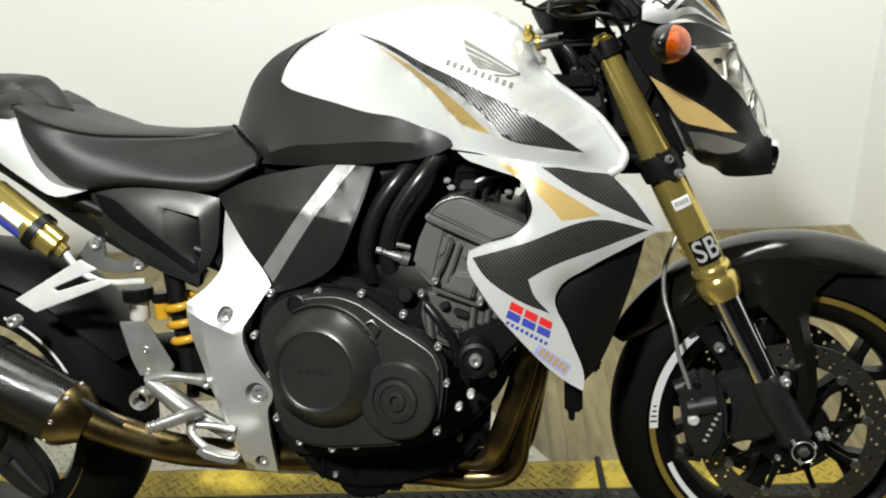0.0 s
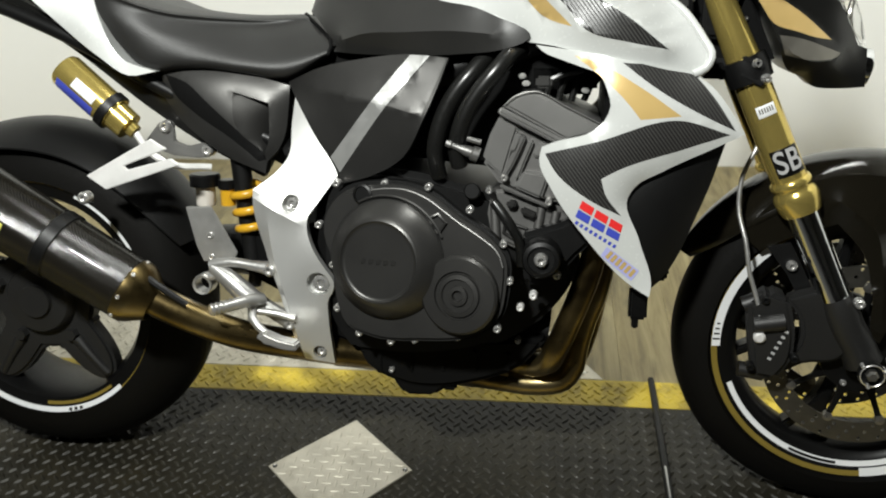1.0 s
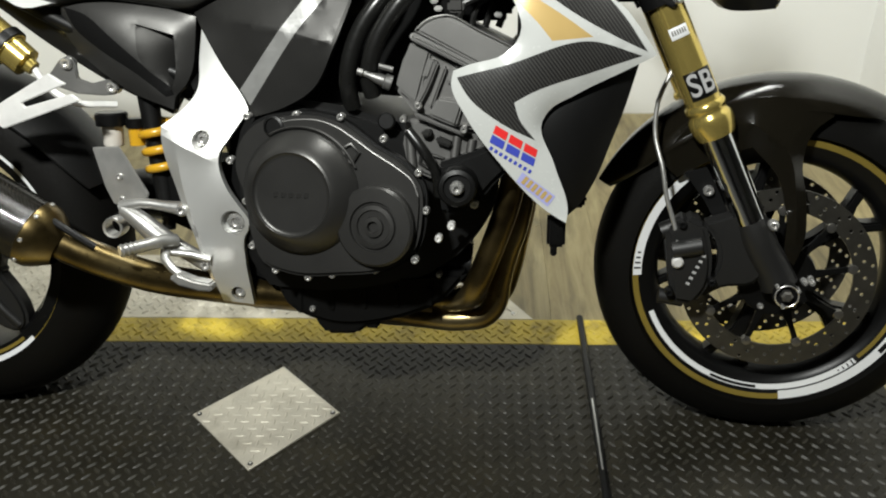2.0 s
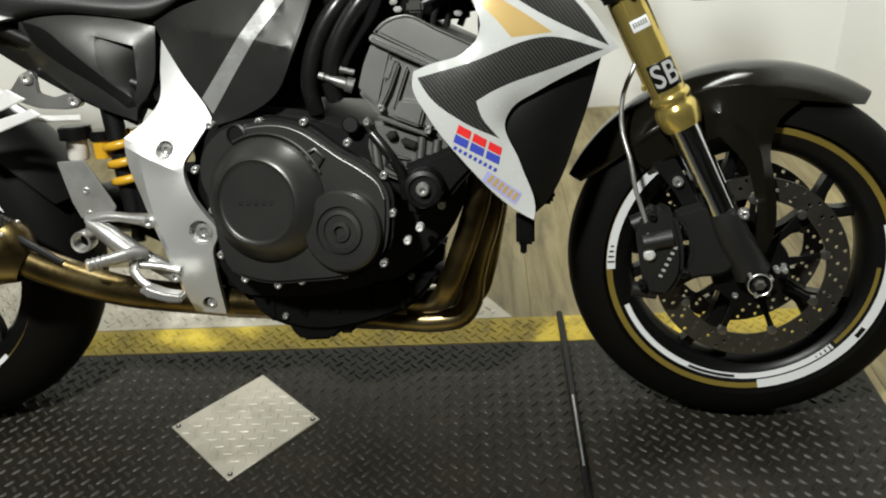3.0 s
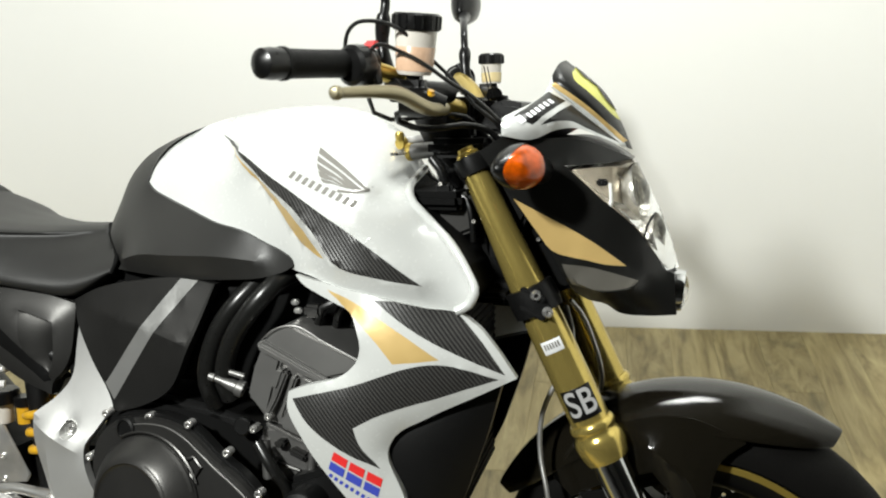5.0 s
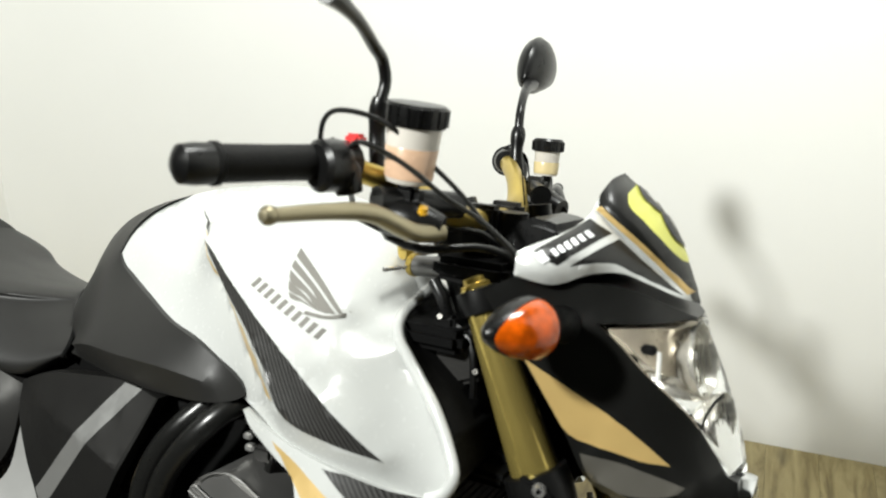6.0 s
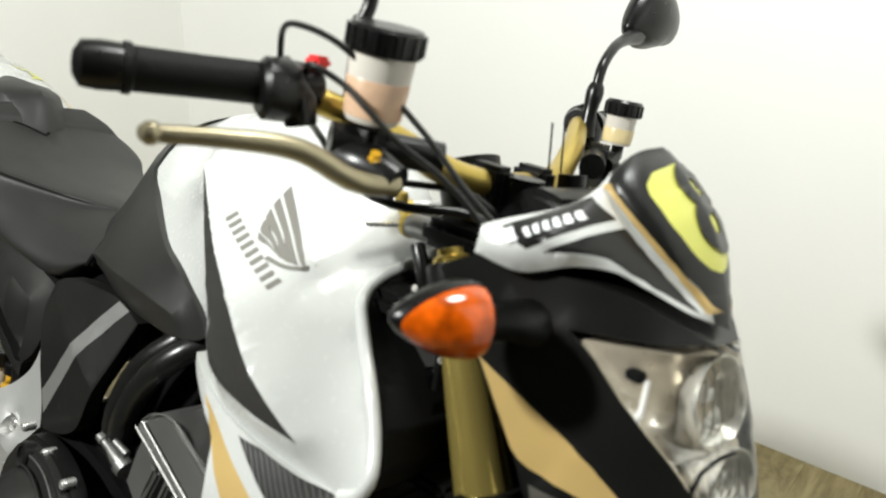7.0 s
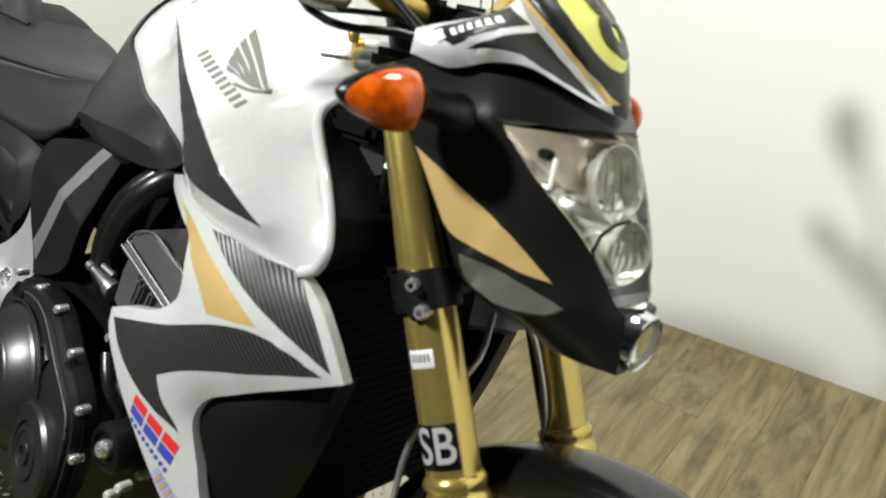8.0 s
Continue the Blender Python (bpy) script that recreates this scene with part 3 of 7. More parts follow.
for px, py in ((1.035, 0.358), (0.9, 0.57), (0.5, 0.36)):
    bolt(panel, (px, py, DECK - 0.001), 0.006, (0, 0, 1), height=0.002, name="screw")

# the black bar that lies across the deck behind the front wheel
rod = tagged(new("cross_bar"), "round black bar with worn paint lying across the deck", "bar")
part("bar", tube([(1.177, 0.328, DECK + 0.011), (1.177, 0.2, DECK + 0.0102), (1.176, 0.03, DECK + 0.0102), (1.174, -0.30, DECK + 0.0102)], [0.0068, 0.0072, 0.0072, 0.0072], 14), SATIN, rod)
# bright sliver on top: worn metal and the bar's highlight in one
part("worn_sleeve", tube([(1.1755, 0.06, DECK + 0.0152), (1.1745, -0.12, DECK + 0.0152)], 0.0026, 8), CASTAL, rod, "rubbed bare metal line that also draws the highlight")

# ---- the motorcycle ----
bike = tagged(new("motorcycle"), "white black and gold naked sports motorcycle leaning on the lift deck", "motorcycle")
bike.matrix_world = pose(0, 0.083, -0.009, -15.5, 0, -2.3)
AXIS = Vector((-0.428, 0, 0.904))
STEER = Matrix.Translation((1.107, 0, 0.952)) @ Matrix.Rotation(radians(-5.0), 4, AXIS) @ Matrix.Translation((-1.107, 0, -0.952))
RAKE = 0.474


def fork_x(z):
    return 1.147 + (0.952 - z) * RAKE


# -- wheels --
def tyre_profile(radius, half, inner):
    """From the right bead over the tread to the left bead."""
    out = [(inner, -half * 0.62), (inner + 0.008, -half * 0.74)]
    for k in range(15):
        a = math.pi * (k / 14)
        out.append((radius - half * 0.98 + half * 0.98 * math.sin(a) ** 0.92, -half * math.cos(a)))
    out += [(inner + 0.008, half * 0.74), (inner, half * 0.62)]
    return out


def arc_band(r0, r1, y0, y1, centre, start, sweep):
    """A thin curved sticker on the rim's edge."""
    return lathe([(r0, y0), (r1, y1), (r1 - 0.0002, y1 + 0.0008), (r0, y0 + 0.0008)], centre, (0, 1, 0), max(6, int(sweep / 4)), start, sweep, True)


def spoke(centre, angle, r0, r1, w0, w1, y0, y1, mat, parent, m, name="spoke"):
    ca, sa = math.cos(angle), math.sin(angle)
    pts = [(r0, -w0), (r0 + 0.3 * (r1 - r0), -w0 * 0.6), (r1, -w1), (r1, w1), (r0 + 0.3 * (r1 - r0), w0 * 0.6), (r0, w0)]
    out = [(centre[0] + ca * a - sa * b, centre[2] + sa * a + ca * b) for a, b in pts]
    return part(name, slab(out, y0, y1, 0.004), mat, parent, m=m)


FC = (1.463, 0.0, 0.298)
front = part("front_wheel", join(
    lathe([(0.205, -0.045), (0.228, -0.05), (0.232, -0.052), (0.234, -0.046), (0.219, -0.036), (0.196, -0.02), (0.194, 0.02), (0.219, 0.036), (0.234, 0.046), (0.232, 0.052), (0.228, 0.05), (0.205, 0.045), (0.19, 0.03), (0.186, 0.0), (0.19, -0.03)], FC, (0, 1, 0), 72, closed=True),
    lathe([(0.02, -0.045), (0.042, -0.045), (0.045, -0.02), (0.045, 0.02), (0.042, 0.045), (0.02, 0.045)], FC, (0, 1, 0), 28, closed=True)),
    RIMB, bike, "black cast front wheel with gold edge and white stripes", STEER)
part("tyre", lathe(tyre_profile(0.2985, 0.061, 0.226), FC, (0, 1, 0), 80), TYRE, front, "black rubber front tyre", STEER)
for k in range(5):
    a = math.tau * k / 5 + radians(36)
    ca, sa = math.cos(a), math.sin(a)

    def at_spoke(r, q):
        return (FC[0] + ca * r - sa * q, FC[2] + sa * r + ca * q)

    # one stem that forks towards the rim
    stem = [(0.036, -0.017), (0.085, -0.011), (0.125, -0.0135), (0.16, -0.03), (0.197, -0.05), (0.197, -0.031), (0.168, -0.016), (0.15, 0.0), (0.168, 0.016), (0.197, 0.031), (0.197, 0.05), (0.16, 0.03), (0.125, 0.0135), (0.085, 0.011), (0.036, 0.017)]
    part("spoke", slab([at_spoke(r, q) for r, q in stem], -0.018, 0.018, 0.004), RIMB, front, m=STEER)
for sgn in (-1, 1):
    part("rim_edge", lathe([(0.2225, sgn * 0.0506), (0.2315, sgn * 0.0526), (0.2325, sgn * 0.0515), (0.223, sgn * 0.0495)], FC, (0, 1, 0), 72, closed=True), RIMG, front, "gold painted rim edge", STEER)
    for start, sweep in ((-3, 52), (-198, 100)):
        part("rim_stripe", arc_band(0.2175, 0.2318, sgn * 0.0513, sgn * 0.0536, FC, start, sweep), STICK, front, "white rim sticker", STEER)
    part("rim_stripe", arc_band(0.2065, 0.2155, sgn * 0.0465, sgn * 0.0488, FC, -135, 113), STICK, front, "white rim sticker", STEER)
    part("rim_stripe", arc_band(0.2065, 0.2125, sgn * 0.0465, sgn * 0.0482, FC, -178, 41), RIMG, front, "gold rim sticker", STEER)
    for first, r0, r1, y0, y1 in ((0.0, 0.219, 0.2305, 0.0524, 0.0545), (-194.0, 0.219, 0.2305, 0.0524, 0.0545), (-134.0, 0.2072, 0.215, 0.0474, 0.0496)):
        for k in range(4):
            part("stripe_mark", arc_band(r0 + 0.001 * k, r1 - 0.001 * k, sgn * y0, sgn * y1, FC, first + 2.4 * k, 0.7), SATIN, front, "dark curved mark on the stripe", STEER)
    part("stripe_mark", arc_band(0.209, 0.2135, sgn * 0.0472, sgn * 0.049, FC, -88, 22), SATIN, front, "dark flourish on the stripe", STEER)
    part("stripe_mark", arc_band(0.2215, 0.2285, sgn * 0.0524, sgn * 0.0542, FC, -150, 5), SATIN, front, "dark flourish on the stripe", STEER)



def disc_part(centre, y, parent, r_out, r_in, holes, m):
    rings = [(centre[0], centre[2], r_in, 40)]
    for row, (r, count, size) in enumerate(holes):
        for k in range(count):
            a = math.tau * (k + 0.33 * row) / count
            rings.append((centre[0] + r * math.cos(a), centre[2] + r * math.sin(a), size, 8))
    loop = [(centre[0] + r_out * math.cos(math.tau * k / 64), centre[2] + r_out * math.sin(math.tau * k / 64)) for k in range(64)]
    return part("brake_disc", slab(loop, y - 0.0025, y + 0.0025, 0, rings), DISC, parent, "drilled steel brake disc", m)


for sgn in (-1, 1):
    d = disc_part(FC, sgn * 0.073, front, 0.155, 0.119, [(0.1485, 30, 0.0034), (0.1365, 30, 0.0034), (0.1265, 26, 0.003)], STEER)
    hubring = part("disc_carrier", lathe([(0.03, -0.004), (0.062, -0.004), (0.064, 0.004), (0.03, 0.004)], (FC[0], sgn * 0.073, FC[2]), (0, 1, 0), 32, closed=True), RIMB, front, "black disc carrier", STEER)
    for k in range(6):
        a = math.tau * k / 6 + 0.1
        bolt(hubring, (FC[0] + 0.052 * math.cos(a), sgn * 0.077, FC[2] + 0.052 * math.sin(a)), 0.0055, (0, sgn, 0), m=STEER)
    for k in range(9):
        a = math.tau * k / 9 + 0.2
        ca, sa = math.cos(a), math.sin(a)
        pts = [(0.05, -0.009), (0.08, -0.0045), (0.112, -0.0045), (0.122, -0.006), (0.122, 0.006), (0.112, 0.0045), (0.08, 0.0045), (0.05, 0.009)]
        part("carrier_arm", slab([(FC[0] + ca * p - sa * q, FC[2] + sa * p + ca * q) for p, q in pts], sgn * 0.073 - 0.003, sgn * 0.073 + 0.003, 0.001), RIMB, front, m=STEER)
        part("disc_button", lathe([(0, -0.006), (0.0075, -0.006), (0.0085, 0), (0.0075, 0.006), (0.004, 0.0065), (0, 0.0065)], (FC[0] + ca * 0.118, sgn * 0.073, FC[2] + sa * 0.118), (0, sgn, 0), 12), BUTTON, d, m=STEER)
axle = part("axle", join(lathe([(0.012, -0.14), (0.012, 0.14)], FC, (0, 1, 0), 16), lathe([(0, 0), (0.019, 0), (0.0205, 0.006), (0.0205, 0.016), (0.0175, 0.0165), (0.017, 0.008), (0, 0.008)], (FC[0], -0.138, FC[2]), (0, -1, 0), 24)), SATIN, front, "dark axle end", STEER)
part("axle_ring", lathe([(0.0165, 0.0165), (0.0175, 0.0172), (0.0188, 0.0165), (0.0186, 0.0145)], (FC[0], -0.138, FC[2]), (0, -1, 0), 28), STEEL, front, "worn bright ring round the axle", STEER)
part("axle_nut", lathe([(0, 0), (0.0095, 0), (0.0095, 0.01), (0.006, 0.013), (0, 0.013)], (FC[0], -0.146, FC[2]), (0, -1, 0), 6), BUTTON, front, "steel axle nut", STEER)
for a in (0.5, 2.4, 4.5):
    bolt(front, (FC[0] + 0.019 * math.cos(a), -0.153, FC[2] + 0.019 * math.sin(a)), 0.0035, height=0.004, name="pinch_bolt", m=STEER)
for k in (0, 1):
    bolt(front, (FC[0] + 0.03 + 0.011 * k, -0.13, FC[2] + 0.016), 0.0048, height=0.006, name="pinch_bolt", m=STEER)

RC = (0.0, 0.0, 0.313)
rear = part("rear_wheel", join(
    lathe([(0.2, -0.078), (0.228, -0.083), (0.232, -0.085), (0.234, -0.078), (0.219, -0.066), (0.194, -0.04), (0.192, 0.04), (0.219, 0.066), (0.234, 0.078), (0.232, 0.085), (0.228, 0.083), (0.2, 0.078), (0.187, 0.05), (0.183, 0.0), (0.187, -0.05)], RC, (0, 1, 0), 72, closed=True),
    lathe([(0, -0.075), (0.03, -0.075), (0.055, -0.065), (0.06, -0.03), (0.06, 0.06), (0, 0.06)], RC, (0, 1, 0), 32)),
    RIMB, bike, "black cast rear wheel with gold edge and white stripes")
part("tyre", lathe(tyre_profile(0.3135, 0.09, 0.226), RC, (0, 1, 0), 80), TYRE, rear, "wide black rubber rear tyre")
part("rim_edge", lathe([(0.2225, -0.0836), (0.2315, -0.0856), (0.2325, -0.0845), (0.223, -0.0825)], RC, (0, 1, 0), 72, closed=True), RIMG, rear, "gold painted rim edge")
for start, sweep in ((-133, 75), (115, 50)):
    part("rim_stripe", arc_band(0.2165, 0.2265, -0.0845, -0.086, RC, start, sweep), STICK, rear, "white rim sticker")
star = []
for k in range(100):
    a = math.tau * k / 100
    r = 0.1 + 0.098 * max(0.0, math.cos(2.5 * (a - radians(21)))** 2 * 1.25 - 0.25) ** 1.1
    star.append((RC[0] + r * math.cos(a), RC[2] + r * math.sin(a)))
hub = part("spider", slab(star, -0.07, -0.036, 0.006), CASTK, rear, "black cast five-armed wheel spider")
part("hub_boss", lathe([(0, 0.03), (0.03, 0.03), (0.032, 0.022), (0.06, 0.02), (0.066, 0.012), (0.068, 0.0), (0, 0.0)], (RC[0], -0.07, RC[2]), (0, -1, 0), 36), CASTK, hub, "black hub boss")
for k in range(5):
    a = math.tau * k / 5 + radians(21)
    ca, sa = math.cos(a), math.sin(a)
    part("hub_nut", lathe([(0, 0.014), (0.011, 0.014), (0.0125, 0.0), (0, 0.0)], (RC[0] + 0.088 * ca, -0.07, RC[2] + 0.088 * sa), (0, -1, 0), 6), CASTK, hub)
    part("arm_rib", tube([(RC[0] + 0.1 * ca, -0.07, RC[2] + 0.1 * sa), (RC[0] + 0.15 * ca, -0.071, RC[2] + 0.15 * sa), (RC[0] + 0.186 * ca, -0.066, RC[2] + 0.186 * sa)], [0.012, 0.008, 0.009], 10), CASTK, hub)
part("rim_stripe", arc_band(0.2065, 0.2125, -0.0795, -0.0812, RC, -128, 40), RIMG, rear, "gold rim sticker")
for k in range(3):
    part("stripe_mark", arc_band(0.219, 0.2245, -0.0855, -0.087, RC, -108 + 3.0 * k, 1.6), SATIN, rear, "dark mark on the stripe")

# -- frame and swing arm --
BOLTS = [(0.5174, 0.5266, 0.0135), (0.5642, 0.3927, 0.0205), (0.5604, 0.2667, 0.0122)]
# a cast plate: the upper face leans in under the tank, a chamfer runs down its rear edge
FRAME = Pillow([(0.518, 0.1, 0.699), (0.5975, 0.124, 0.578), (0.561, 0.14, 0.5255), (0.5484, 0.147, 0.507), (0.546, 0.149, 0.4887), (0.5565, 0.153, 0.4524), (0.579, 0.156, 0.4185), (0.592, 0.155, 0.399), (0.589, 0.153, 0.38), (0.5817, 0.15, 0.3687), (0.5792, 0.146, 0.3286), (0.5835, 0.14, 0.2717), (0.5855, 0.136, 0.2465), (0.5325, 0.135, 0.2514), (0.516, 0.135, 0.285), (0.4927, 0.14, 0.366), (0.4708, 0.141, 0.4417), (0.4505, 0.138, 0.5331), (0.4505, 0.135, 0.5467), (0.488, 0.123, 0.5758), (0.507, 0.117, 0.5994), (0.512, 0.104, 0.6556)], 0.1527, 0.011, ridges=[
    [(0.4505, 0.138, 0.5331), (0.476, 0.1485, 0.5225), (0.52, 0.1525, 0.501), (0.546, 0.149, 0.4887)],
    [(0.476, 0.1485, 0.5225), (0.486, 0.151, 0.4417), (0.506, 0.152, 0.366), (0.525, 0.146, 0.29), (0.5325, 0.135, 0.2514)]], holes=BOLTS)
for sgn in (-1, 1):
    frame_plate = part("frame_plate", FRAME.shell(sgn, 0.014), SILVER, bike, "silver painted cast frame plate", angle=10)
    for x, z, r in BOLTS:
        y = sgn * FRAME.at(x, z)
        part("bolt_recess", lathe([(r * 1.04, -0.006), (r * 1.0, -0.016), (0, -0.016), (0, -0.019), (r * 1.06, -0.019), (r * 1.08, -0.006)], (x, y, z), (0, sgn, 0), 24), SILVER, frame_plate, "deep bolt recess")
        part("bolt", lathe([(0, -0.018), (r * 0.72, -0.018), (r * 0.72, -0.006), (r * 0.62, -0.003), (r * 0.36, -0.0025), (r * 0.32, -0.006), (0, -0.006)], (x + 0.15 * r, y, z), (0, sgn, 0), 18), STEEL, frame_plate)
part("main_frame", join(tube([(0.5, -0.08, 0.6), (0.62, -0.085, 0.68), (0.78, -0.095, 0.745), (0.95, -0.1, 0.81), (1.03, -0.06, 0.85)], 0.024), tube([(0.5, 0.08, 0.6), (0.62, 0.085, 0.68), (0.78, 0.095, 0.745), (0.95, 0.1, 0.81), (1.03, 0.06, 0.85)], 0.024), lathe([(0, -0.1), (0.032, -0.1), (0.032, 0.1), (0, 0.1)], (1.105, 0, 0.93), AXIS, 24)), SATIN, bike, "black steel backbone frame")
part("swing_arm", join(tube([(0.5, 0.02, 0.39), (0.35, 0.07, 0.39), (0.22, 0.115, 0.37), (0.0, 0.125, 0.32)], [0.06, 0.05, 0.048, 0.05], 16), tube([(0.52, -0.09, 0.39), (0.5, 0.09, 0.39)], 0.04)), SATIN, bike, "black single-sided swing arm")
part("subframe", join(tube([(0.48, -0.09, 0.62), (0.3, -0.095, 0.70), (0.12, -0.09, 0.79), (-0.12, -0.07, 0.88)], 0.013), tube([(0.48, 0.09, 0.62), (0.3, 0.095, 0.70), (0.12, 0.09, 0.79), (-0.12, 0.07, 0.88)], 0.013)), SATIN, bike, "black tubular rear subframe")

# -- seat, tail and side covers --
TO_LEFT = Matrix.Translation((0, 0.022, 0))


def loft(guides, along=44, across=5):
    """A closed body, alike on both sides, over guide lines that run from its rear to its front; the first lies in the middle."""
    lines = []
    for g in guides:
        p = np.array(curve_points(g, 0.004))
        d = np.r_[0, np.cumsum(np.linalg.norm(np.diff(p, axis=0), axis=1))]
        lines.append(np.stack([np.interp(np.linspace(0, d[-1], along + 1), d, p[:, k]) for k in range(3)], 1))
    bm = bmesh.new()
    rows = []
    for i in range(along + 1):
        q = [g[i] for g in lines]
        half = []
        for k in range(len(q) - 1):
            a, b, c, d = q[k - 1] if k else q[1] * (1, -1, 1), q[k], q[k + 1], q[k + 2] if k + 2 < len(q) else q[k + 1]
            for n in range(across):
                t = n / across
                half.append(0.5 * (2 * b + (c - a) * t + (2 * a - 5 * b + 4 * c - d) * t**2 + (3 * b - a - 3 * c + d) * t**3))
        half.append(q[-1])
        ring = [h * (1, -1, 1) for h in half[:0:-1]] + half
        rows.append([bm.verts.new(h) for h in ring])
    for a, b in zip(rows, rows[1:]):
        for k in range(len(a)):
            n = (k + 1) % len(a)
            bm.faces.new((a[k], a[n], b[n], b[k]))
    bm.faces.new(rows[0])
    bm.faces.new(rows[-1][::-1])
    bmesh.ops.recalc_face_normals(bm, faces=bm.faces)
    return bm


SEAT_REAR = [(0.208, 0.0, 0.868), (0.185, 0.025, 0.878), (0.168, 0.07, 0.886), (0.172, 0.128, 0.881)]
part("seat", loft([
    [SEAT_REAR[0], (0.25, 0, 0.857), (0.3, 0, 0.844), (0.35, 0, 0.837), (0.423, 0, 0.832), (0.505, 0, 0.834)],
    [SEAT_REAR[1], (0.24, 0.028, 0.86), (0.3, 0.026, 0.8435), (0.35, 0.024, 0.8365), (0.42, 0.018, 0.832), (0.507, 0.014, 0.8335)],
    [SEAT_REAR[2], (0.23, 0.075, 0.862), (0.3, 0.066, 0.842), (0.35, 0.058, 0.8345), (0.42, 0.042, 0.83), (0.512, 0.028, 0.8315)],
    [SEAT_REAR[3], (0.22, 0.144, 0.86), (0.25, 0.143, 0.849), (0.3, 0.122, 0.833), (0.35, 0.1, 0.827), (0.4, 0.08, 0.8235), (0.45, 0.06, 0.8225), (0.52, 0.042, 0.827)],
    [(0.174, 0.13, 0.872), (0.22, 0.1445, 0.85), (0.25, 0.1425, 0.839), (0.3, 0.1215, 0.823), (0.35, 0.1, 0.817), (0.4, 0.081, 0.8145), (0.45, 0.064, 0.8135), (0.527, 0.05, 0.821)],
    [(0.183, 0.138, 0.845), (0.225, 0.151, 0.818), (0.26, 0.151, 0.803), (0.31, 0.14, 0.793), (0.36, 0.127, 0.789), (0.42, 0.112, 0.787), (0.48, 0.097, 0.787), (0.553, 0.078, 0.804)],
    [(0.194, 0.139, 0.823), (0.222, 0.144, 0.788), (0.27, 0.149, 0.762), (0.32, 0.146, 0.761), (0.37, 0.141, 0.76), (0.43, 0.137, 0.754), (0.5, 0.128, 0.752), (0.577, 0.112, 0.779)],
    [(0.198, 0.134, 0.816), (0.224, 0.137, 0.778), (0.275, 0.139, 0.74), (0.323, 0.138, 0.745), (0.371, 0.136, 0.746), (0.436, 0.132, 0.738), (0.5, 0.124, 0.731), (0.571, 0.115, 0.766)],
    [(0.2, 0.1, 0.812), (0.224, 0.11, 0.775), (0.275, 0.11, 0.735), (0.323, 0.11, 0.738), (0.371, 0.11, 0.739), (0.436, 0.105, 0.731), (0.5, 0.1, 0.726), (0.565, 0.09, 0.758)]]), SEATM, bike, "smooth black vinyl rider seat with a creased edge", TO_LEFT, angle=70)
for sgn in (-1, 1):
    part("seam", tube([(0.509, sgn * 0.02, 0.8335), (0.53, sgn * 0.052, 0.82), (0.553, sgn * 0.076, 0.805), (0.578, sgn * 0.113, 0.779), (0.573, sgn * 0.117, 0.766)], 0.0032, 8), VOID, bike, "black gap between seat and tank cover", TO_LEFT)
TO_HUMP = Matrix.Translation((0, 0.032, 0))
COWL = Pillow([(-0.03, 0.03, 0.9), (-0.012, 0.0, 0.932), (0.06, 0.0, 0.941), (0.12, 0.0, 0.938), (0.16, 0.0, 0.93), (0.178, 0.0, 0.912), (0.205, 0.0, 0.864), (0.18, 0.05, 0.868), (0.12, 0.078, 0.868), (0.03, 0.08, 0.872)], 0.084, 0.009, power=1.6, ridges=[[(0.08, 0.052, 0.93), (0.125, 0.05, 0.922), (0.155, 0.042, 0.905), (0.178, 0.03, 0.89)]])
part("seat_hump", COWL.body(), SEATM, bike, "black padded seat hump", TO_HUMP)
# the black trim between seat and tail stands up in a horn on each side of the hump
HORN = Pillow([(0.15, 0.082, 0.909), (0.166, 0.1, 0.897), (0.183, 0.128, 0.875), (0.19, 0.138, 0.86), (0.15, 0.138, 0.858), (0.1, 0.13, 0.868), (0.06, 0.118, 0.885), (0.11, 0.098, 0.897)], 0.139, 0.01)
part("seat_trim", HORN.body(), SEATM, bike, "black trim with a raised horn on each side of the seat hump", TO_HUMP)
part("seat_seam", tube([(x - 0.001, -y, z - 0.001) for x, y, z in SEAT_REAR[:0:-1]] + [(x - 0.001, y, z - 0.001) for x, y, z in SEAT_REAR], 0.0032, 8), VOID, bike, "dark gap behind the seat", TO_LEFT)
TAIL = Pillow([(-0.22, 0.0, 0.985), (-0.08, 0.0, 0.963), (0.0, 0.0, 0.946), (0.05, 0.0, 0.928), (0.11, 0.0, 0.9), (0.16, 0.08, 0.878), (0.18, 0.137, 0.86), (0.195, 0.147, 0.82), (0.229, 0.152, 0.759), (0.289, 0.152, 0.737), (0.244, 0.157, 0.73), (0.195, 0.157, 0.759), (0.112, 0.152, 0.823), (0.03, 0.142, 0.885), (-0.1, 0.112, 0.935), (-0.22, 0.07, 0.965)], 0.16, 0.014, [([(-0.02, 0.925), (0.075, 0.89), (0.11, 0.866), (0.06, 0.879), (-0.02, 0.91)], 1)])
tail = part("tail_fairing", TAIL.body(), [WHITE, TAN], bike, "white tail fairing with a gold flash", TO_LEFT)
for sgn in (-1, 1):
    part("tail_mark", decal([(-0.06, 0.95), (-0.025, 0.942), (-0.005, 0.936), (-0.02, 0.932), (-0.06, 0.938)], TAIL.at, 0.004, sgn), YELLOW, tail, "yellow sticker", TO_LEFT)
SIDE = [([(0.292, 0.7315), (0.3288, 0.7206), (0.3732, 0.6856), (0.417, 0.646), (0.4655, 0.6013), (0.468, 0.594), (0.4542, 0.5905), (0.4061, 0.6305), (0.3523, 0.6659), (0.312, 0.698)], 1), ([(0.413, 0.7058), (0.4764, 0.6883), (0.4725, 0.62), (0.466, 0.6025), (0.419, 0.6475)], 2)]
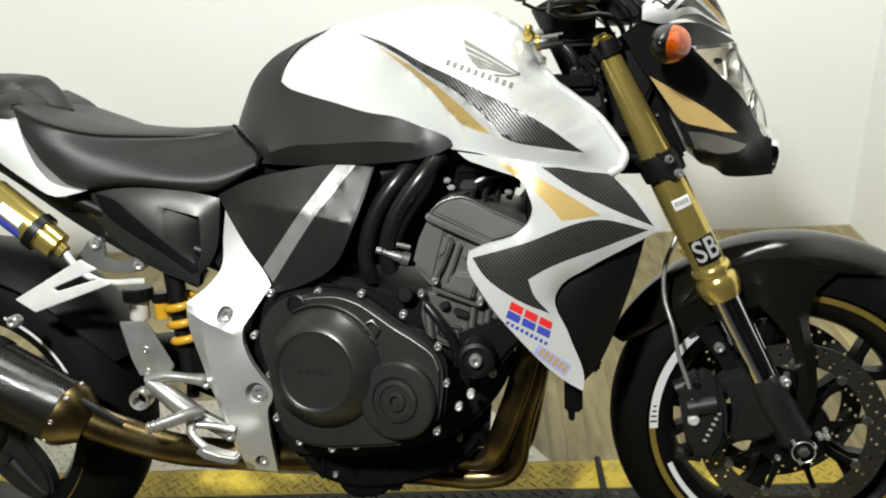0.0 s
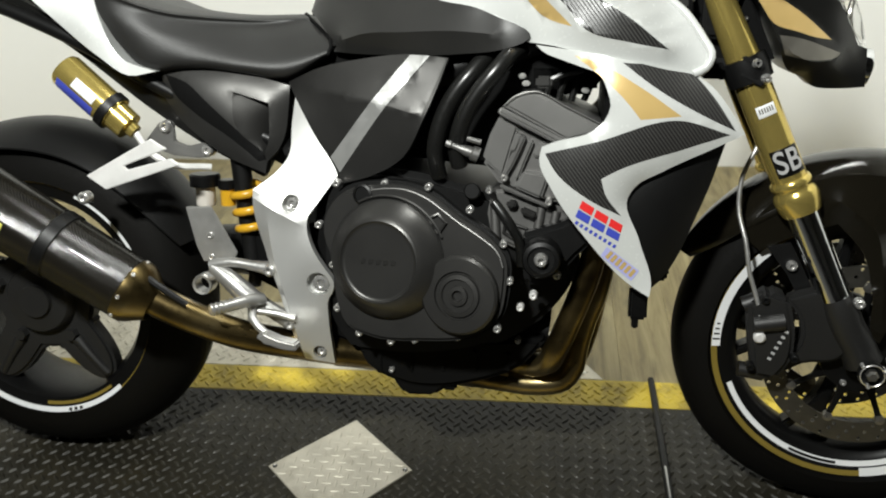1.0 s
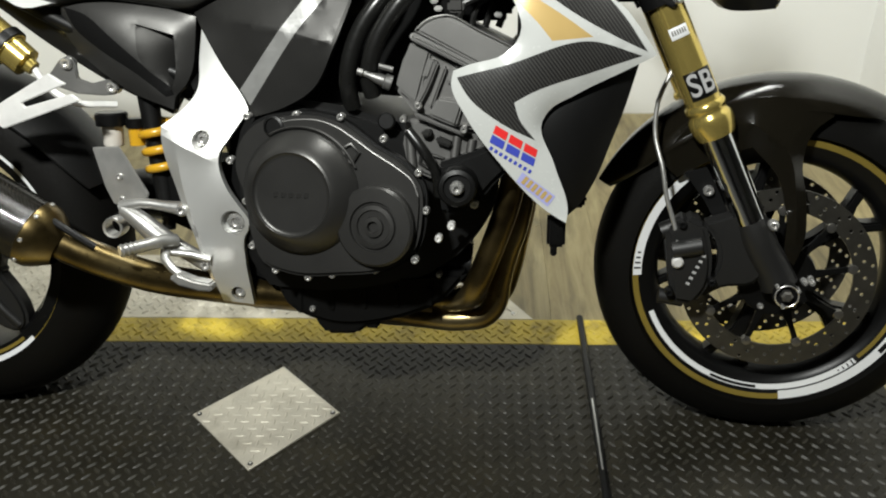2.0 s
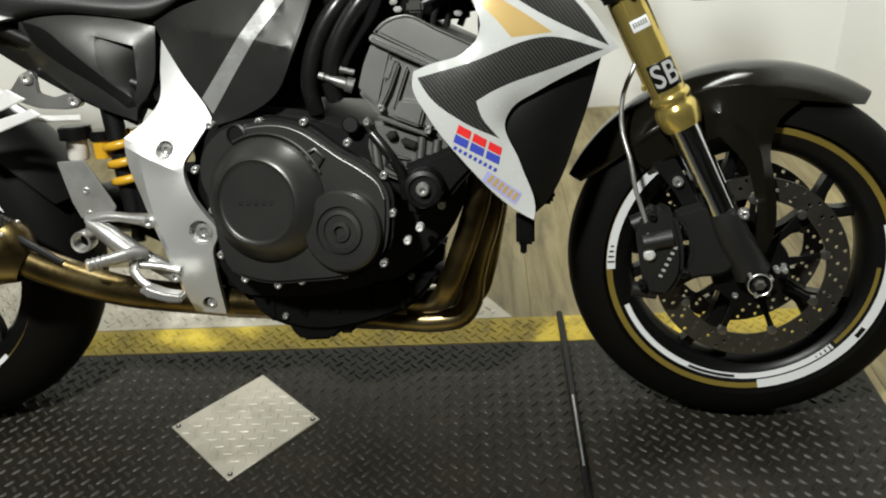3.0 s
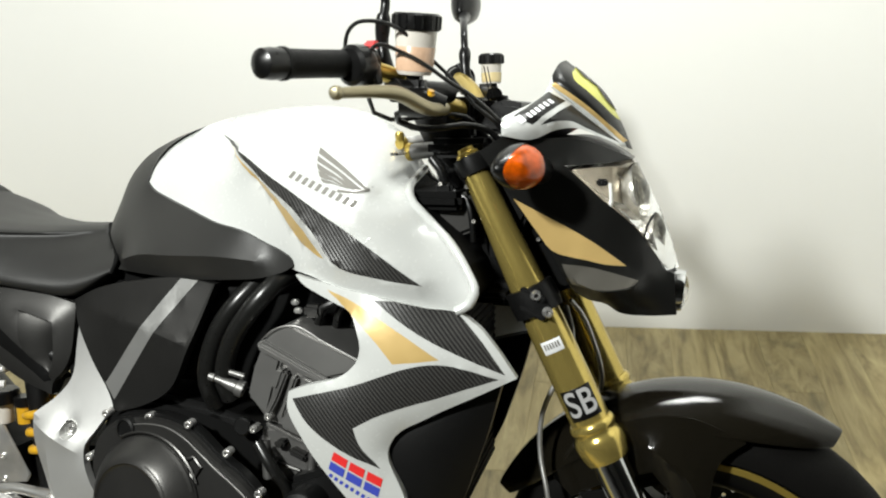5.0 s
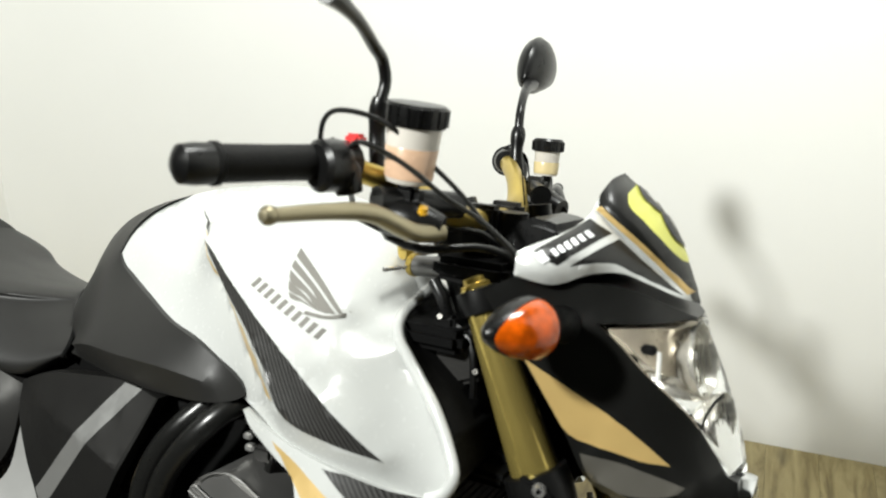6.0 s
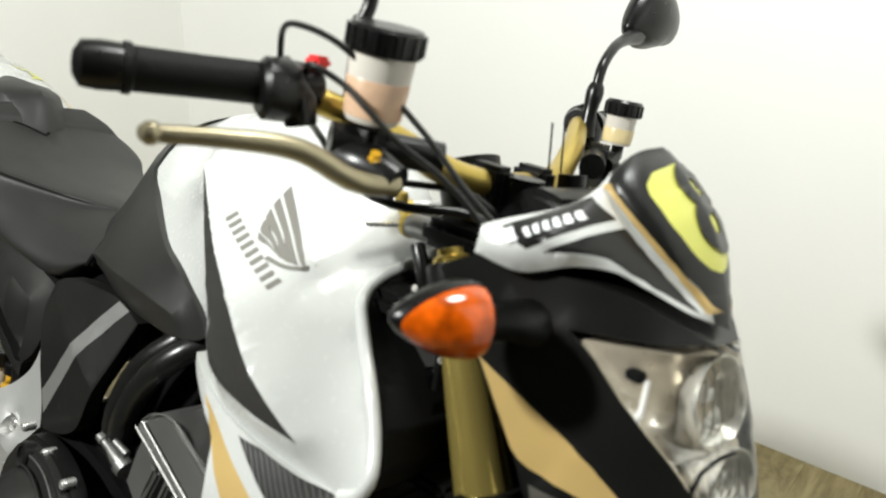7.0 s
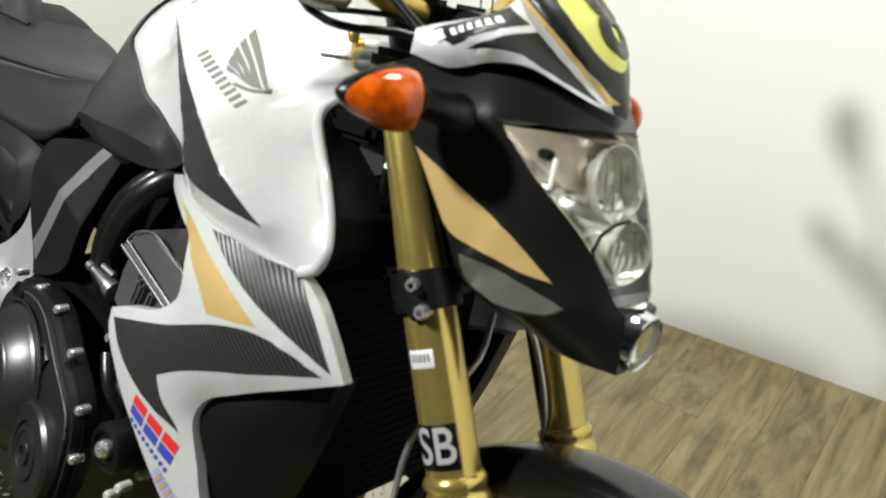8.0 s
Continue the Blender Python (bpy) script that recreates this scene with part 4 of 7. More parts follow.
# the scoop slopes in towards its front lip
PANELR = Pillow([(0.286, 0.1, 0.734), (0.33, 0.101, 0.739), (0.378, 0.101, 0.738), (0.451, 0.098, 0.7305), (0.508, 0.096, 0.716), (0.5055, 0.1, 0.68), (0.497, 0.106, 0.628), (0.487, 0.109, 0.609), (0.469, 0.111, 0.59), (0.465, 0.111, 0.57), (0.402, 0.109, 0.5945), (0.349, 0.106, 0.628), (0.304, 0.102, 0.67), (0.286, 0.1, 0.70)], 0.12, 0.01, SIDE, ridges=[
    [(0.413, 0.113, 0.7058), (0.4764, 0.114, 0.6883), (0.4725, 0.116, 0.62), (0.466, 0.116, 0.6025)],
    [(0.4165, 0.111, 0.7015), (0.4728, 0.094, 0.6853), (0.4688, 0.095, 0.621), (0.463, 0.106, 0.608)]])
for sgn in (-1, 1):
    part("side_cover", PANELR.shell(sgn, 0.02), [GREY, VOID, AIRM], bike, "dark grey side cover with a black scoop", angle=26)
    part("under_tail", Pillow([(x, 0.6 * y, z) for x, y, z in [(-0.05, 0.1, 0.885), (0.1, 0.115, 0.81), (0.21, 0.12, 0.735), (0.307, 0.118, 0.738), (0.38, 0.12, 0.655), (0.462, 0.122, 0.585), (0.446, 0.12, 0.558), (0.36, 0.118, 0.6), (0.258, 0.115, 0.662), (0.1, 0.11, 0.775), (-0.05, 0.095, 0.86)]], 0.08, 0.02).shell(sgn, 0.02), NOSEM, bike, "matte black under-tail panel")
# added filler, black so that the space under the seat reads as shade
part("seat_base", slab([(0.44, 0.72), (0.5, 0.765), (0.62, 0.79), (0.72, 0.785), (0.72, 0.74), (0.58, 0.7), (0.5, 0.69)], -0.07, 0.09, 0.006), VOID, bike, "black filler block for the dark space under the seat")
AIR = Pillow([(0.505, 0.094, 0.722), (0.56, 0.112, 0.745), (0.64, 0.125, 0.762), (0.72, 0.135, 0.77), (0.781, 0.15, 0.765), (0.765, 0.162, 0.72), (0.746, 0.172, 0.674), (0.71, 0.165, 0.61), (0.655, 0.155, 0.578), (0.604, 0.148, 0.563), (0.599, 0.146, 0.58), (0.56, 0.135, 0.64), (0.526, 0.118, 0.694)], 0.17, 0.012, [([(0.718, 0.769), (0.75, 0.768), (0.684, 0.691), (0.604, 0.582), (0.588, 0.606), (0.657, 0.695)], 1), ([(0.752, 0.767), (0.778, 0.764), (0.742, 0.677), (0.686, 0.692)], 2)], ridges=[[(0.55, 0.12, 0.716), (0.6, 0.138, 0.707), (0.657, 0.154, 0.697), (0.69, 0.162, 0.69), (0.734, 0.172, 0.679)]])
for sgn in (-1, 1):
    part("airbox_cover", AIR.shell(sgn, 0.02), [AIRM, STRIPE, GREY], bike, "matte black air box cover crossed by a silver stripe")

# -- tank --
COVER = Pillow([(0.522, 0.012, 0.837), (0.536, 0.0, 0.879), (0.552, 0.0, 0.91), (0.584, 0.0, 0.944), (0.637, 0.0, 0.973), (0.694, 0.0, 0.993), (0.666, 0.01, 0.98), (0.637, 0.022, 0.959), (0.616, 0.033, 0.929), (0.61, 0.042, 0.906), (0.622, 0.05, 0.896), (0.653, 0.066, 0.884), (0.708, 0.094, 0.868), (0.769, 0.122, 0.85), (0.821, 0.14, 0.84), (0.858, 0.146, 0.825), (0.889, 0.154, 0.813), (0.904, 0.157, 0.803), (0.906, 0.157, 0.796), (0.895, 0.156, 0.789), (0.865, 0.155, 0.779), (0.797, 0.146, 0.771), (0.678, 0.118, 0.768), (0.62, 0.098, 0.769), (0.582, 0.088, 0.772), (0.586, 0.086, 0.781), (0.549, 0.056, 0.82)], 0.15, 0.011, power=1.3, ridges=[[(0.6, 0.106, 0.79), (0.638, 0.123, 0.8), (0.705, 0.142, 0.803), (0.796, 0.157, 0.805), (0.85, 0.159, 0.801)]])
part("tank_cover", COVER.body(), MATTE, bike, "matte black rear tank cover")
T_UP = [(0.8087, 0.119, 0.9537), (0.8665, 0.148, 0.921), (0.9123, 0.172, 0.8984), (0.9592, 0.191, 0.8725), (1.0046, 0.209, 0.8491), (1.0475, 0.22, 0.8232), (1.0861, 0.213, 0.7941), (1.1036, 0.207, 0.7814)]
T_LOW = [(0.8292, 0.129, 0.933), (0.8669, 0.151, 0.9059), (0.9135, 0.178, 0.8779), (0.9513, 0.197, 0.8461), (0.9856, 0.213, 0.808), (1.05, 0.217, 0.7905), (1.1036, 0.207, 0.7814)]
T_BLACK = [(0.743, 0.9804)] + [(x, z) for x, _, z in T_UP] + [(x, z) for x, _, z in T_LOW[-2::-1]]
T_GOLD = [(0.775, 0.9615), (0.8514, 0.9123), (0.9114, 0.8646), (0.967, 0.8123), (0.9473, 0.8172), (0.9223, 0.8279), (0.9083, 0.8406), (0.8803, 0.8746), (0.8395, 0.9125)]
LIP = [(1.056, 0.0, 0.926), (1.054, 0.03, 0.916), (1.054, 0.06, 0.908), (1.058, 0.09, 0.901), (1.064, 0.11, 0.892), (1.072, 0.121, 0.882), (1.086, 0.131, 0.871), (1.109, 0.145, 0.852), (1.131, 0.157, 0.833), (1.146, 0.164, 0.814), (1.157, 0.17, 0.797), (1.169, 0.182, 0.771), (1.162, 0.183, 0.756), (1.145, 0.185, 0.747)]
TANK = Pillow([(0.68, 0.0, 0.987), (0.728, 0.0, 1.003), (0.796, 0.0, 1.016), (0.862, 0.0, 1.022), (0.927, 0.0, 1.019), (0.985, 0.0, 1.002), (1.03, 0.0, 0.968)] + LIP + [(1.093, 0.198, 0.755), (1.035, 0.207, 0.766), (0.988, 0.2, 0.774), (0.94, 0.175, 0.785), (0.9, 0.15, 0.79), (0.895, 0.148, 0.801), (0.86, 0.14, 0.822), (0.82, 0.132, 0.835), (0.769, 0.116, 0.845), (0.708, 0.088, 0.863), (0.653, 0.06, 0.879), (0.62, 0.045, 0.892), (0.608, 0.036, 0.906), (0.614, 0.027, 0.929), (0.635, 0.016, 0.957)], 0.2, 0.012, [(T_BLACK, 1), (T_GOLD, 2)], power=1.2, ridges=[
    [(0.8, 0.098, 0.967), (0.86, 0.1, 0.967), (0.925, 0.096, 0.959), (0.97, 0.11, 0.938), (1.011, 0.138, 0.905)],
    T_UP, T_LOW,
    [(0.8395, 0.1235, 0.9125), (0.8803, 0.146, 0.8735), (0.9083, 0.157, 0.84), (0.9223, 0.163, 0.827)]])
# the black cap across the front stands in for a shaded hollow
tank = part("fuel_tank", TANK.body(3), [WHITE, CARBON, TAN, VOID], bike, "pearl white fuel tank with black and gold flashes", angle=62)


def bars_along(parent, skin, a, b, count, height, mat, label, gap=0.35, side=-1, slant=0.0, weight=1.0, lift=0.0008, step=0.012):
    """Plain bars in place of lettering, in a row from a to b on a skin."""
    a, b = np.array(a), np.array(b)
    d = (b - a) / count
    u = d / np.linalg.norm(d)
    v = np.array([-u[1], u[0]]) * height + u * slant * height
    for k in range(count):
        p = a + d * (k + gap / 2)
        q = a + d * (k + 1 - gap / 2)
        part("letter_bar", decal([tuple(p), tuple(q), tuple(q + v * weight), tuple(p + v * weight)], skin, lift, side, step), mat, parent, label)


WING_A = [(0.9256, 0.9585), (0.927, 0.9468), (0.93, 0.9365), (0.936, 0.9264), (0.943, 0.9162), (0.952, 0.9085)]
WING_B = [(1.01, 0.9025), (1.003, 0.9012), (0.9955, 0.901), (0.9865, 0.902), (0.977, 0.9045), (0.972, 0.906)]
for sgn in (-1, 1):
    bars_along(tank, TANK.at, (0.896, 0.919), (1.002, 0.877), 10, 0.009, LOGO, "grey badge bar", 0.5, sgn)
    ends = list(zip(WING_A, WING_B))
    for (a, b), (c, d) in zip(ends, ends[1:]):
        rows = []
        for p, q in ((a, b), (c, d)):
            p, q = np.array(p), np.array(q)
            rows.append([p, (p + q) / 2 + np.array((0.0006, 0.0009)), q])
        low = [u + (v - u) * k for u, v, k in zip(*rows, (0.7, 0.68, 0.6))]
        part("wing_badge", decal([tuple(q) for q in rows[0] + low[::-1]], TANK.at, 0.0012, sgn), LOGO, tank, "grey feathered wing badge")
    part("wing_badge", decal([(0.972, 0.9015), (1.0, 0.8995), (1.015, 0.9045), (1.012, 0.8985), (1.0, 0.8965), (0.972, 0.8985)], TANK.at, 0.0014, sgn), LOGO, tank, "grey underline of the badge")
for sgn in (-1, 1):
    part("tank_lip", tube([(x - 0.003, sgn * (y + 0.001), z) for x, y, z in LIP], 0.0062, 10, 0.008), WHITE, tank, "rounded white front edge")

# -- radiator shrouds --
S_B1 = [(1.04, 0.763), (1.139, 0.75), (1.168, 0.721), (1.208, 0.667), (1.164, 0.687), (1.084, 0.731)]
S_B2 = [(0.936, 0.634), (1.002, 0.65), (1.125, 0.683), (1.2, 0.662), (1.132, 0.641), (1.034, 0.608), (1.018, 0.599), (1.024, 0.578), (1.05, 0.543), (0.999, 0.57), (0.951, 0.609)]
S_G = [(0.972, 0.772), (1.0, 0.764), (1.07, 0.727), (1.127, 0.689), (1.069, 0.684), (1.047, 0.71), (1.012, 0.742)]
SHROUD = Pillow([(0.915, 0.172, 0.786), (0.97, 0.198, 0.779), (1.032, 0.212, 0.769), (1.106, 0.202, 0.753), (1.147, 0.186, 0.745), (1.168, 0.186, 0.732), (1.196, 0.186, 0.70), (1.222, 0.186, 0.663), (1.18, 0.195, 0.643), (1.106, 0.21, 0.608), (1.068, 0.215, 0.585), (1.059, 0.216, 0.57), (1.079, 0.218, 0.506), (1.1, 0.222, 0.432), (1.098, 0.225, 0.421), (1.078, 0.226, 0.433), (0.997, 0.235, 0.513), (0.949, 0.24, 0.579), (0.928, 0.24, 0.626), (0.931, 0.24, 0.643), (0.952, 0.238, 0.651), (1.002, 0.231, 0.666), (1.019, 0.228, 0.682), (1.026, 0.23, 0.703), (1.021, 0.226, 0.722), (1.008, 0.215, 0.746), (0.982, 0.205, 0.756), (0.955, 0.193, 0.765), (0.925, 0.178, 0.777)], 0.243, 0.01, [(S_B1, 1), (S_B2, 1), (S_G, 2)])
for sgn in (-1, 1):
    sh = part("radiator_shroud", SHROUD.shell(sgn, 0.012), [WHITE, CARBON, TAN], bike, "white radiator shroud with carbon black zigzag")
    if sgn < 0:
        tl, tr, bl, br = (np.array(q) for q in ((0.9925, 0.5672), (1.0545, 0.529), (0.9835, 0.5425), (1.049, 0.5055)))

        def cell(u0, u1, v0, v1):
            return [tuple((tl * (1 - u) + tr * u) * (1 - v) + (bl * (1 - u) + br * u) * v) for u, v in ((u0, v0), (u1, v0), (u1, v1), (u0, v1))]

        for k in range(3):
            u0 = k * 0.345
            part("sticker_mark", decal(cell(u0, u0 + 0.29, 0.0, 0.46), SHROUD.at, 0.0008), RED, sh, "red slanted sticker bar")
            part("sticker_mark", decal(cell(u0, u0 + 0.29, 0.54, 1.0), SHROUD.at, 0.0008), BLUE, sh, "blue slanted sticker bar")
        bars_along(sh, SHROUD.at, (0.981, 0.533), (1.0445, 0.4945), 9, 0.0055, BLUE, "small blue sticker bar", 0.45)
        st = part("sticker", decal([(1.0317, 0.4982), (1.0813, 0.4613), (1.0702, 0.446), (1.0234, 0.4838)], SHROUD.at, 0.0008), LILAC, sh, "lilac sticker with pale gold bars")
        bars_along(st, lambda x, z: SHROUD.at(x, z) + 0.0006, (1.0285, 0.4835), (1.0705, 0.4505), 6, 0.0125, TAN, "pale gold bar", 0.35)
    part("radiator_scoop", Pillow([(1.05, 0.206, 0.575), (1.062, 0.2, 0.603), (1.135, 0.188, 0.632), (1.2, 0.168, 0.652), (1.178, 0.168, 0.573), (1.164, 0.168, 0.533), (1.143, 0.172, 0.477), (1.117, 0.18, 0.435), (1.096, 0.19, 0.419), (1.076, 0.205, 0.503)], 0.208, 0.016).shell(sgn, 0.03), SATIN, bike, "matte black radiator scoop")
    part("scoop_plug", join(block((1.072, sgn * 0.185 - 0.012, 0.375), (1.1, sgn * 0.185 + 0.012, 0.425), 0.004), block((1.078, sgn * 0.185 - 0.008, 0.36), (1.088, sgn * 0.185 + 0.008, 0.38), 0.002)), BLACK, bike, "black rubber plug")
radiator = part("radiator", block((1.09, -0.165, 0.43), (1.13, 0.165, 0.73), 0.004), VOID, bike, "black radiator core")
for k in range(24):
    z = 0.44 + k * 0.0117
    part("fin", block((1.128, -0.155, z), (1.133, 0.155, z + 0.004), 0), VOID, radiator)
part("throttle_body", slab([(0.735, 0.6), (0.86, 0.59), (0.9, 0.7), (1.0, 0.715), (1.03, 0.75), (0.97, 0.775), (0.76, 0.765)], -0.1, 0.1, 0.01), VOID, bike, "black throttle body casting under the tank")
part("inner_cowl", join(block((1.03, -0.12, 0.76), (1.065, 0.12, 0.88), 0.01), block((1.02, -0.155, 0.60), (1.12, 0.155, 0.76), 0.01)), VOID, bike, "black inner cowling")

# -- engine --
CASE = [(0.592, 0.526), (0.621, 0.557), (0.669, 0.57), (0.721, 0.572), (0.762, 0.562), (0.811, 0.53), (0.859, 0.503), (0.883, 0.476), (0.886, 0.434), (0.871, 0.376), (0.835, 0.35), (0.754, 0.333), (0.671, 0.329), (0.628, 0.343), (0.608, 0.387), (0.6, 0.446), (0.585, 0.486)]


def case_y(x, z):
    return -0.2 * (x - 0.6) - 0.12 * (0.57 - z)


part("crankcase", slab([(0.572, 0.44), (0.588, 0.555), (0.62, 0.585), (0.72, 0.585), (0.84, 0.555), (0.98, 0.52), (0.995, 0.45), (0.95, 0.36), (0.87, 0.3), (0.72, 0.265), (0.62, 0.27), (0.585, 0.32)], -0.14, 0.17, 0.012, smooth=True, step=0.02), SATIN, bike, "dark crankcase casting")
# added block: the dark between frame and engine as a solid black shape
part("gearbox_back", slab([(0.53, 0.3), (0.54, 0.45), (0.555, 0.56), (0.64, 0.6), (0.66, 0.3), (0.6, 0.27)], -0.105, 0.13, 0.01), VOID, bike, "black filler block that darkens the gap behind the engine")
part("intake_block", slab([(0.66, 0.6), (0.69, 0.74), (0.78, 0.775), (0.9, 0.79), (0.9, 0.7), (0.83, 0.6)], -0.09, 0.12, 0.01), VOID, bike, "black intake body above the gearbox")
cover = part("clutch_cover", slab(CASE, -0.178, -0.14, 0.006, smooth=True, step=0.014, shear=case_y), ENGINE, bike, "dark grey clutch and pulser cover")
part("cover_flange", slab([(x + 0.035 * (x - 0.727), z + 0.04 * (z - 0.458)) for x, z in CASE], -0.163, -0.14, 0.003, smooth=True, step=0.014, shear=case_y), SATIN, cover)
TILT = Vector((-0.2, -1.0, 0.1)).normalized()


def on_case(x, z, lift=0.0):
    return (x, -0.178 + case_y(x, z) - lift, z)


part("clutch_dome", lathe([(0.0, -0.01), (0.094, -0.01), (0.096, 0.003), (0.09, 0.013), (0.073, 0.03), (0.067, 0.0345), (0.0635, 0.036), (0.062, 0.0335), (0.0595, 0.0318), (0.056, 0.0315), (0.0, 0.031)], on_case(0.695, 0.457), TILT, 56), ENGINE, cover, "round domed clutch cover")
DOME = Vector(on_case(0.695, 0.457)) + TILT * 0.0315
side = Vector((1, 0, 0)) - TILT * TILT.x
side.normalize()
for k in range(5):
    part("raised_bar", block((-0.0045, -0.0012, -0.004), (0.0045, 0.0012, 0.004), 0.0008, Matrix.Translation(DOME + side * (0.0125 * (k - 2))) @ Matrix.Rotation(radians(11), 4, "Z")), ENGINE, cover)
part("dome_facet", lathe([(0.0675, 0.0345), (0.0945, 0.0075), (0.0945, 0.001), (0.0675, 0.029)], on_case(0.695, 0.457), TILT, 10, 20, 48, True), ENGINE, cover, "flat facet of the dome")
part("cover_boss", tube([(x, -0.18 + case_y(x, z), z) for x, z in ((0.7633, 0.5278), (0.778, 0.5345), (0.79, 0.5215), (0.7791, 0.505), (0.768, 0.513), (0.7633, 0.5278))], 0.003, 8), ENGINE, cover, "raised five-sided boss")
# the step's highlight, drawn as a thin bead of paler grey
part("cover_edge", tube([(x, -0.1775 + case_y(x, z), z) for x, z in ((0.66, 0.5615), (0.6895, 0.5665), (0.7255, 0.5665), (0.758, 0.556), (0.785, 0.5395), (0.81, 0.523), (0.8449, 0.5035), (0.872, 0.4825), (0.88, 0.462))], 0.0012, 8, 0.008), HEADM, cover, "paler line for the highlight along the cover step")
part("dome_step", lathe([(0.098, 0.004), (0.1, 0.0052), (0.102, 0.004), (0.1, 0.001)], on_case(0.695, 0.457), TILT, 28, 25, 95, True), ENGINE, cover, "raised step round the dome")
part("pulser_cover", lathe([(0.0, -0.01), (0.061, -0.01), (0.061, 0.011), (0.057, 0.0155), (0.038, 0.0165), (0.0365, 0.0125), (0.034, 0.0125), (0.0325, 0.0165), (0.026, 0.0175), (0.0245, 0.0145), (0.016, 0.0145), (0.015, 0.0185), (0.009, 0.019), (0.0075, 0.013), (0.0, 0.013)], on_case(0.817, 0.415), TILT, 44), ENGINE, cover, "small round pulser cover")
for k in range(3):
    a = radians(90 + 120 * k + 15)
    part("cover_mark", block((-0.001, -0.0005, -0.007), (0.001, 0.0006, 0.007), 0, Matrix.Translation(on_case(0.817 + 0.049 * math.cos(a), 0.415 + 0.049 * math.sin(a), 0.0145)) @ Matrix.Rotation(radians(90) - a, 4, "Y")), GREY, cover)
for x, z in ((0.686, 0.572), (0.758, 0.571), (0.825, 0.541), (0.879, 0.494), (0.89, 0.439), (0.874, 0.364), (0.812, 0.344), (0.742, 0.331), (0.702, 0.323), (0.647, 0.33), (0.608, 0.366), (0.599, 0.436), (0.573, 0.498), (0.604, 0.567)):
    bolt(cover, (x, -0.166 + case_y(x, z), z), 0.0062, height=0.004)
part("oil_cap", lathe([(0, -0.01), (0.016, -0.01), (0.0165, 0.003), (0.013, 0.0045), (0.012, 0.002), (0.004, 0.002), (0, 0.002)], on_case(0.653, 0.555), TILT, 20), SATIN, cover, "black oil filler cap")
part("sump", join(slab([(0.62, 0.29), (0.95, 0.31), (0.9, 0.255), (0.83, 0.225), (0.7, 0.215), (0.64, 0.245)], -0.13, 0.13, 0.012, smooth=True, step=0.02), slab([(0.672, 0.245), (0.8, 0.242), (0.776, 0.206), (0.757, 0.191), (0.705, 0.189), (0.69, 0.207)], -0.12, -0.01, 0.006), block((0.77, -0.115, 0.2), (0.795, -0.09, 0.222), 0.004), block((0.655, -0.125, 0.228), (0.672, -0.1, 0.243), 0.003)), VOID, bike, "black oil sump with a low filter box")
for k in range(5):
    part("sump_rib", block((0.66 + 0.055 * k, -0.134, 0.235 + 0.004 * k), (0.668 + 0.055 * k, -0.128, 0.283), 0.0015), VOID, bike, "cast rib of the oil sump")
for x, z in ((0.69, 0.292), (0.76, 0.296), (0.83, 0.3), (0.9, 0.306), (0.685, 0.24)):
    bolt(bike, (x, -0.13, z), 0.0055, name="sump_bolt", height=0.007)
part("oil_filter", lathe([(0, -0.05), (0.034, -0.05), (0.036, 0.0), (0.036, 0.05), (0, 0.05)], (0.9, -0.06, 0.31), (1, 0, -0.1), 24), BLACK, bike, "black oil filter")
# cylinders lean forward
cyl = part("cylinder_block", slab([(0.847, 0.526), (0.853, 0.565), (0.9, 0.565), (0.945, 0.545), (0.99, 0.535), (0.97, 0.47), (0.895, 0.47), (0.855, 0.487)], -0.162, 0.14, 0.006), HEADM, bike, "grey cylinder block")
head = part("cylinder_head", slab([(0.865, 0.684), (0.961, 0.638), (0.99, 0.62), (0.985, 0.548), (0.943, 0.551), (0.899, 0.563), (0.868, 0.573), (0.837, 0.612), (0.849, 0.652)], -0.172, 0.15, 0.006), HEADM, bike, "grey cylinder head")
part("head_panel", slab([(0.864, 0.682), (0.894, 0.668), (0.887, 0.645), (0.871, 0.587), (0.841, 0.613), (0.852, 0.655)], -0.18, -0.165, 0.004), CASTG, head, "plain grey side panel")
part("head_pad", slab([(0.889, 0.657), (0.9, 0.655), (0.89, 0.629), (0.88, 0.63)], -0.188, -0.17, 0.002), CASTG, head, "bare machined pad")
part("head_rib", slab([(0.897, 0.655), (0.906, 0.651), (0.889, 0.611), (0.873, 0.582), (0.866, 0.586)], -0.186, -0.17, 0.003), HEADM, head)
part("head_rib", slab([(0.909, 0.647), (0.918, 0.645), (0.905, 0.611), (0.895, 0.584), (0.888, 0.587)], -0.183, -0.17, 0.003), CASTG, head)
part("head_rib", slab([(0.925, 0.645), (0.955, 0.635), (0.95, 0.612), (0.915, 0.622)], -0.18, -0.17, 0.003), CASTG, head)
part("head_boss", slab([(0.903, 0.6), (0.943, 0.594), (0.931, 0.556), (0.889, 0.573)], -0.184, -0.168, 0.004), CASTG, head, "square grey boss")
part("head_seam", slab([(0.868, 0.578), (0.905, 0.562), (0.945, 0.546), (0.944, 0.541), (0.905, 0.556), (0.867, 0.571)], -0.18, -0.15, 0.002), HEADM, head)
part("block_nub", slab([(0.879, 0.55), (0.895, 0.55), (0.89, 0.538), (0.876, 0.541)], -0.178, -0.155, 0.003), GREY, cyl)
part("block_nub", slab([(0.902, 0.541), (0.926, 0.531), (0.922, 0.523), (0.898, 0.532)], -0.178, -0.155, 0.003), GREY, cyl)
part("block_frame", tube([(0.877, -0.164, 0.514), (0.91, -0.164, 0.505), (0.905, -0.164, 0.485), (0.874, -0.164, 0.497), (0.877, -0.164, 0.514)], 0.003, 8), GREY, cyl, "raised frame on the casting")
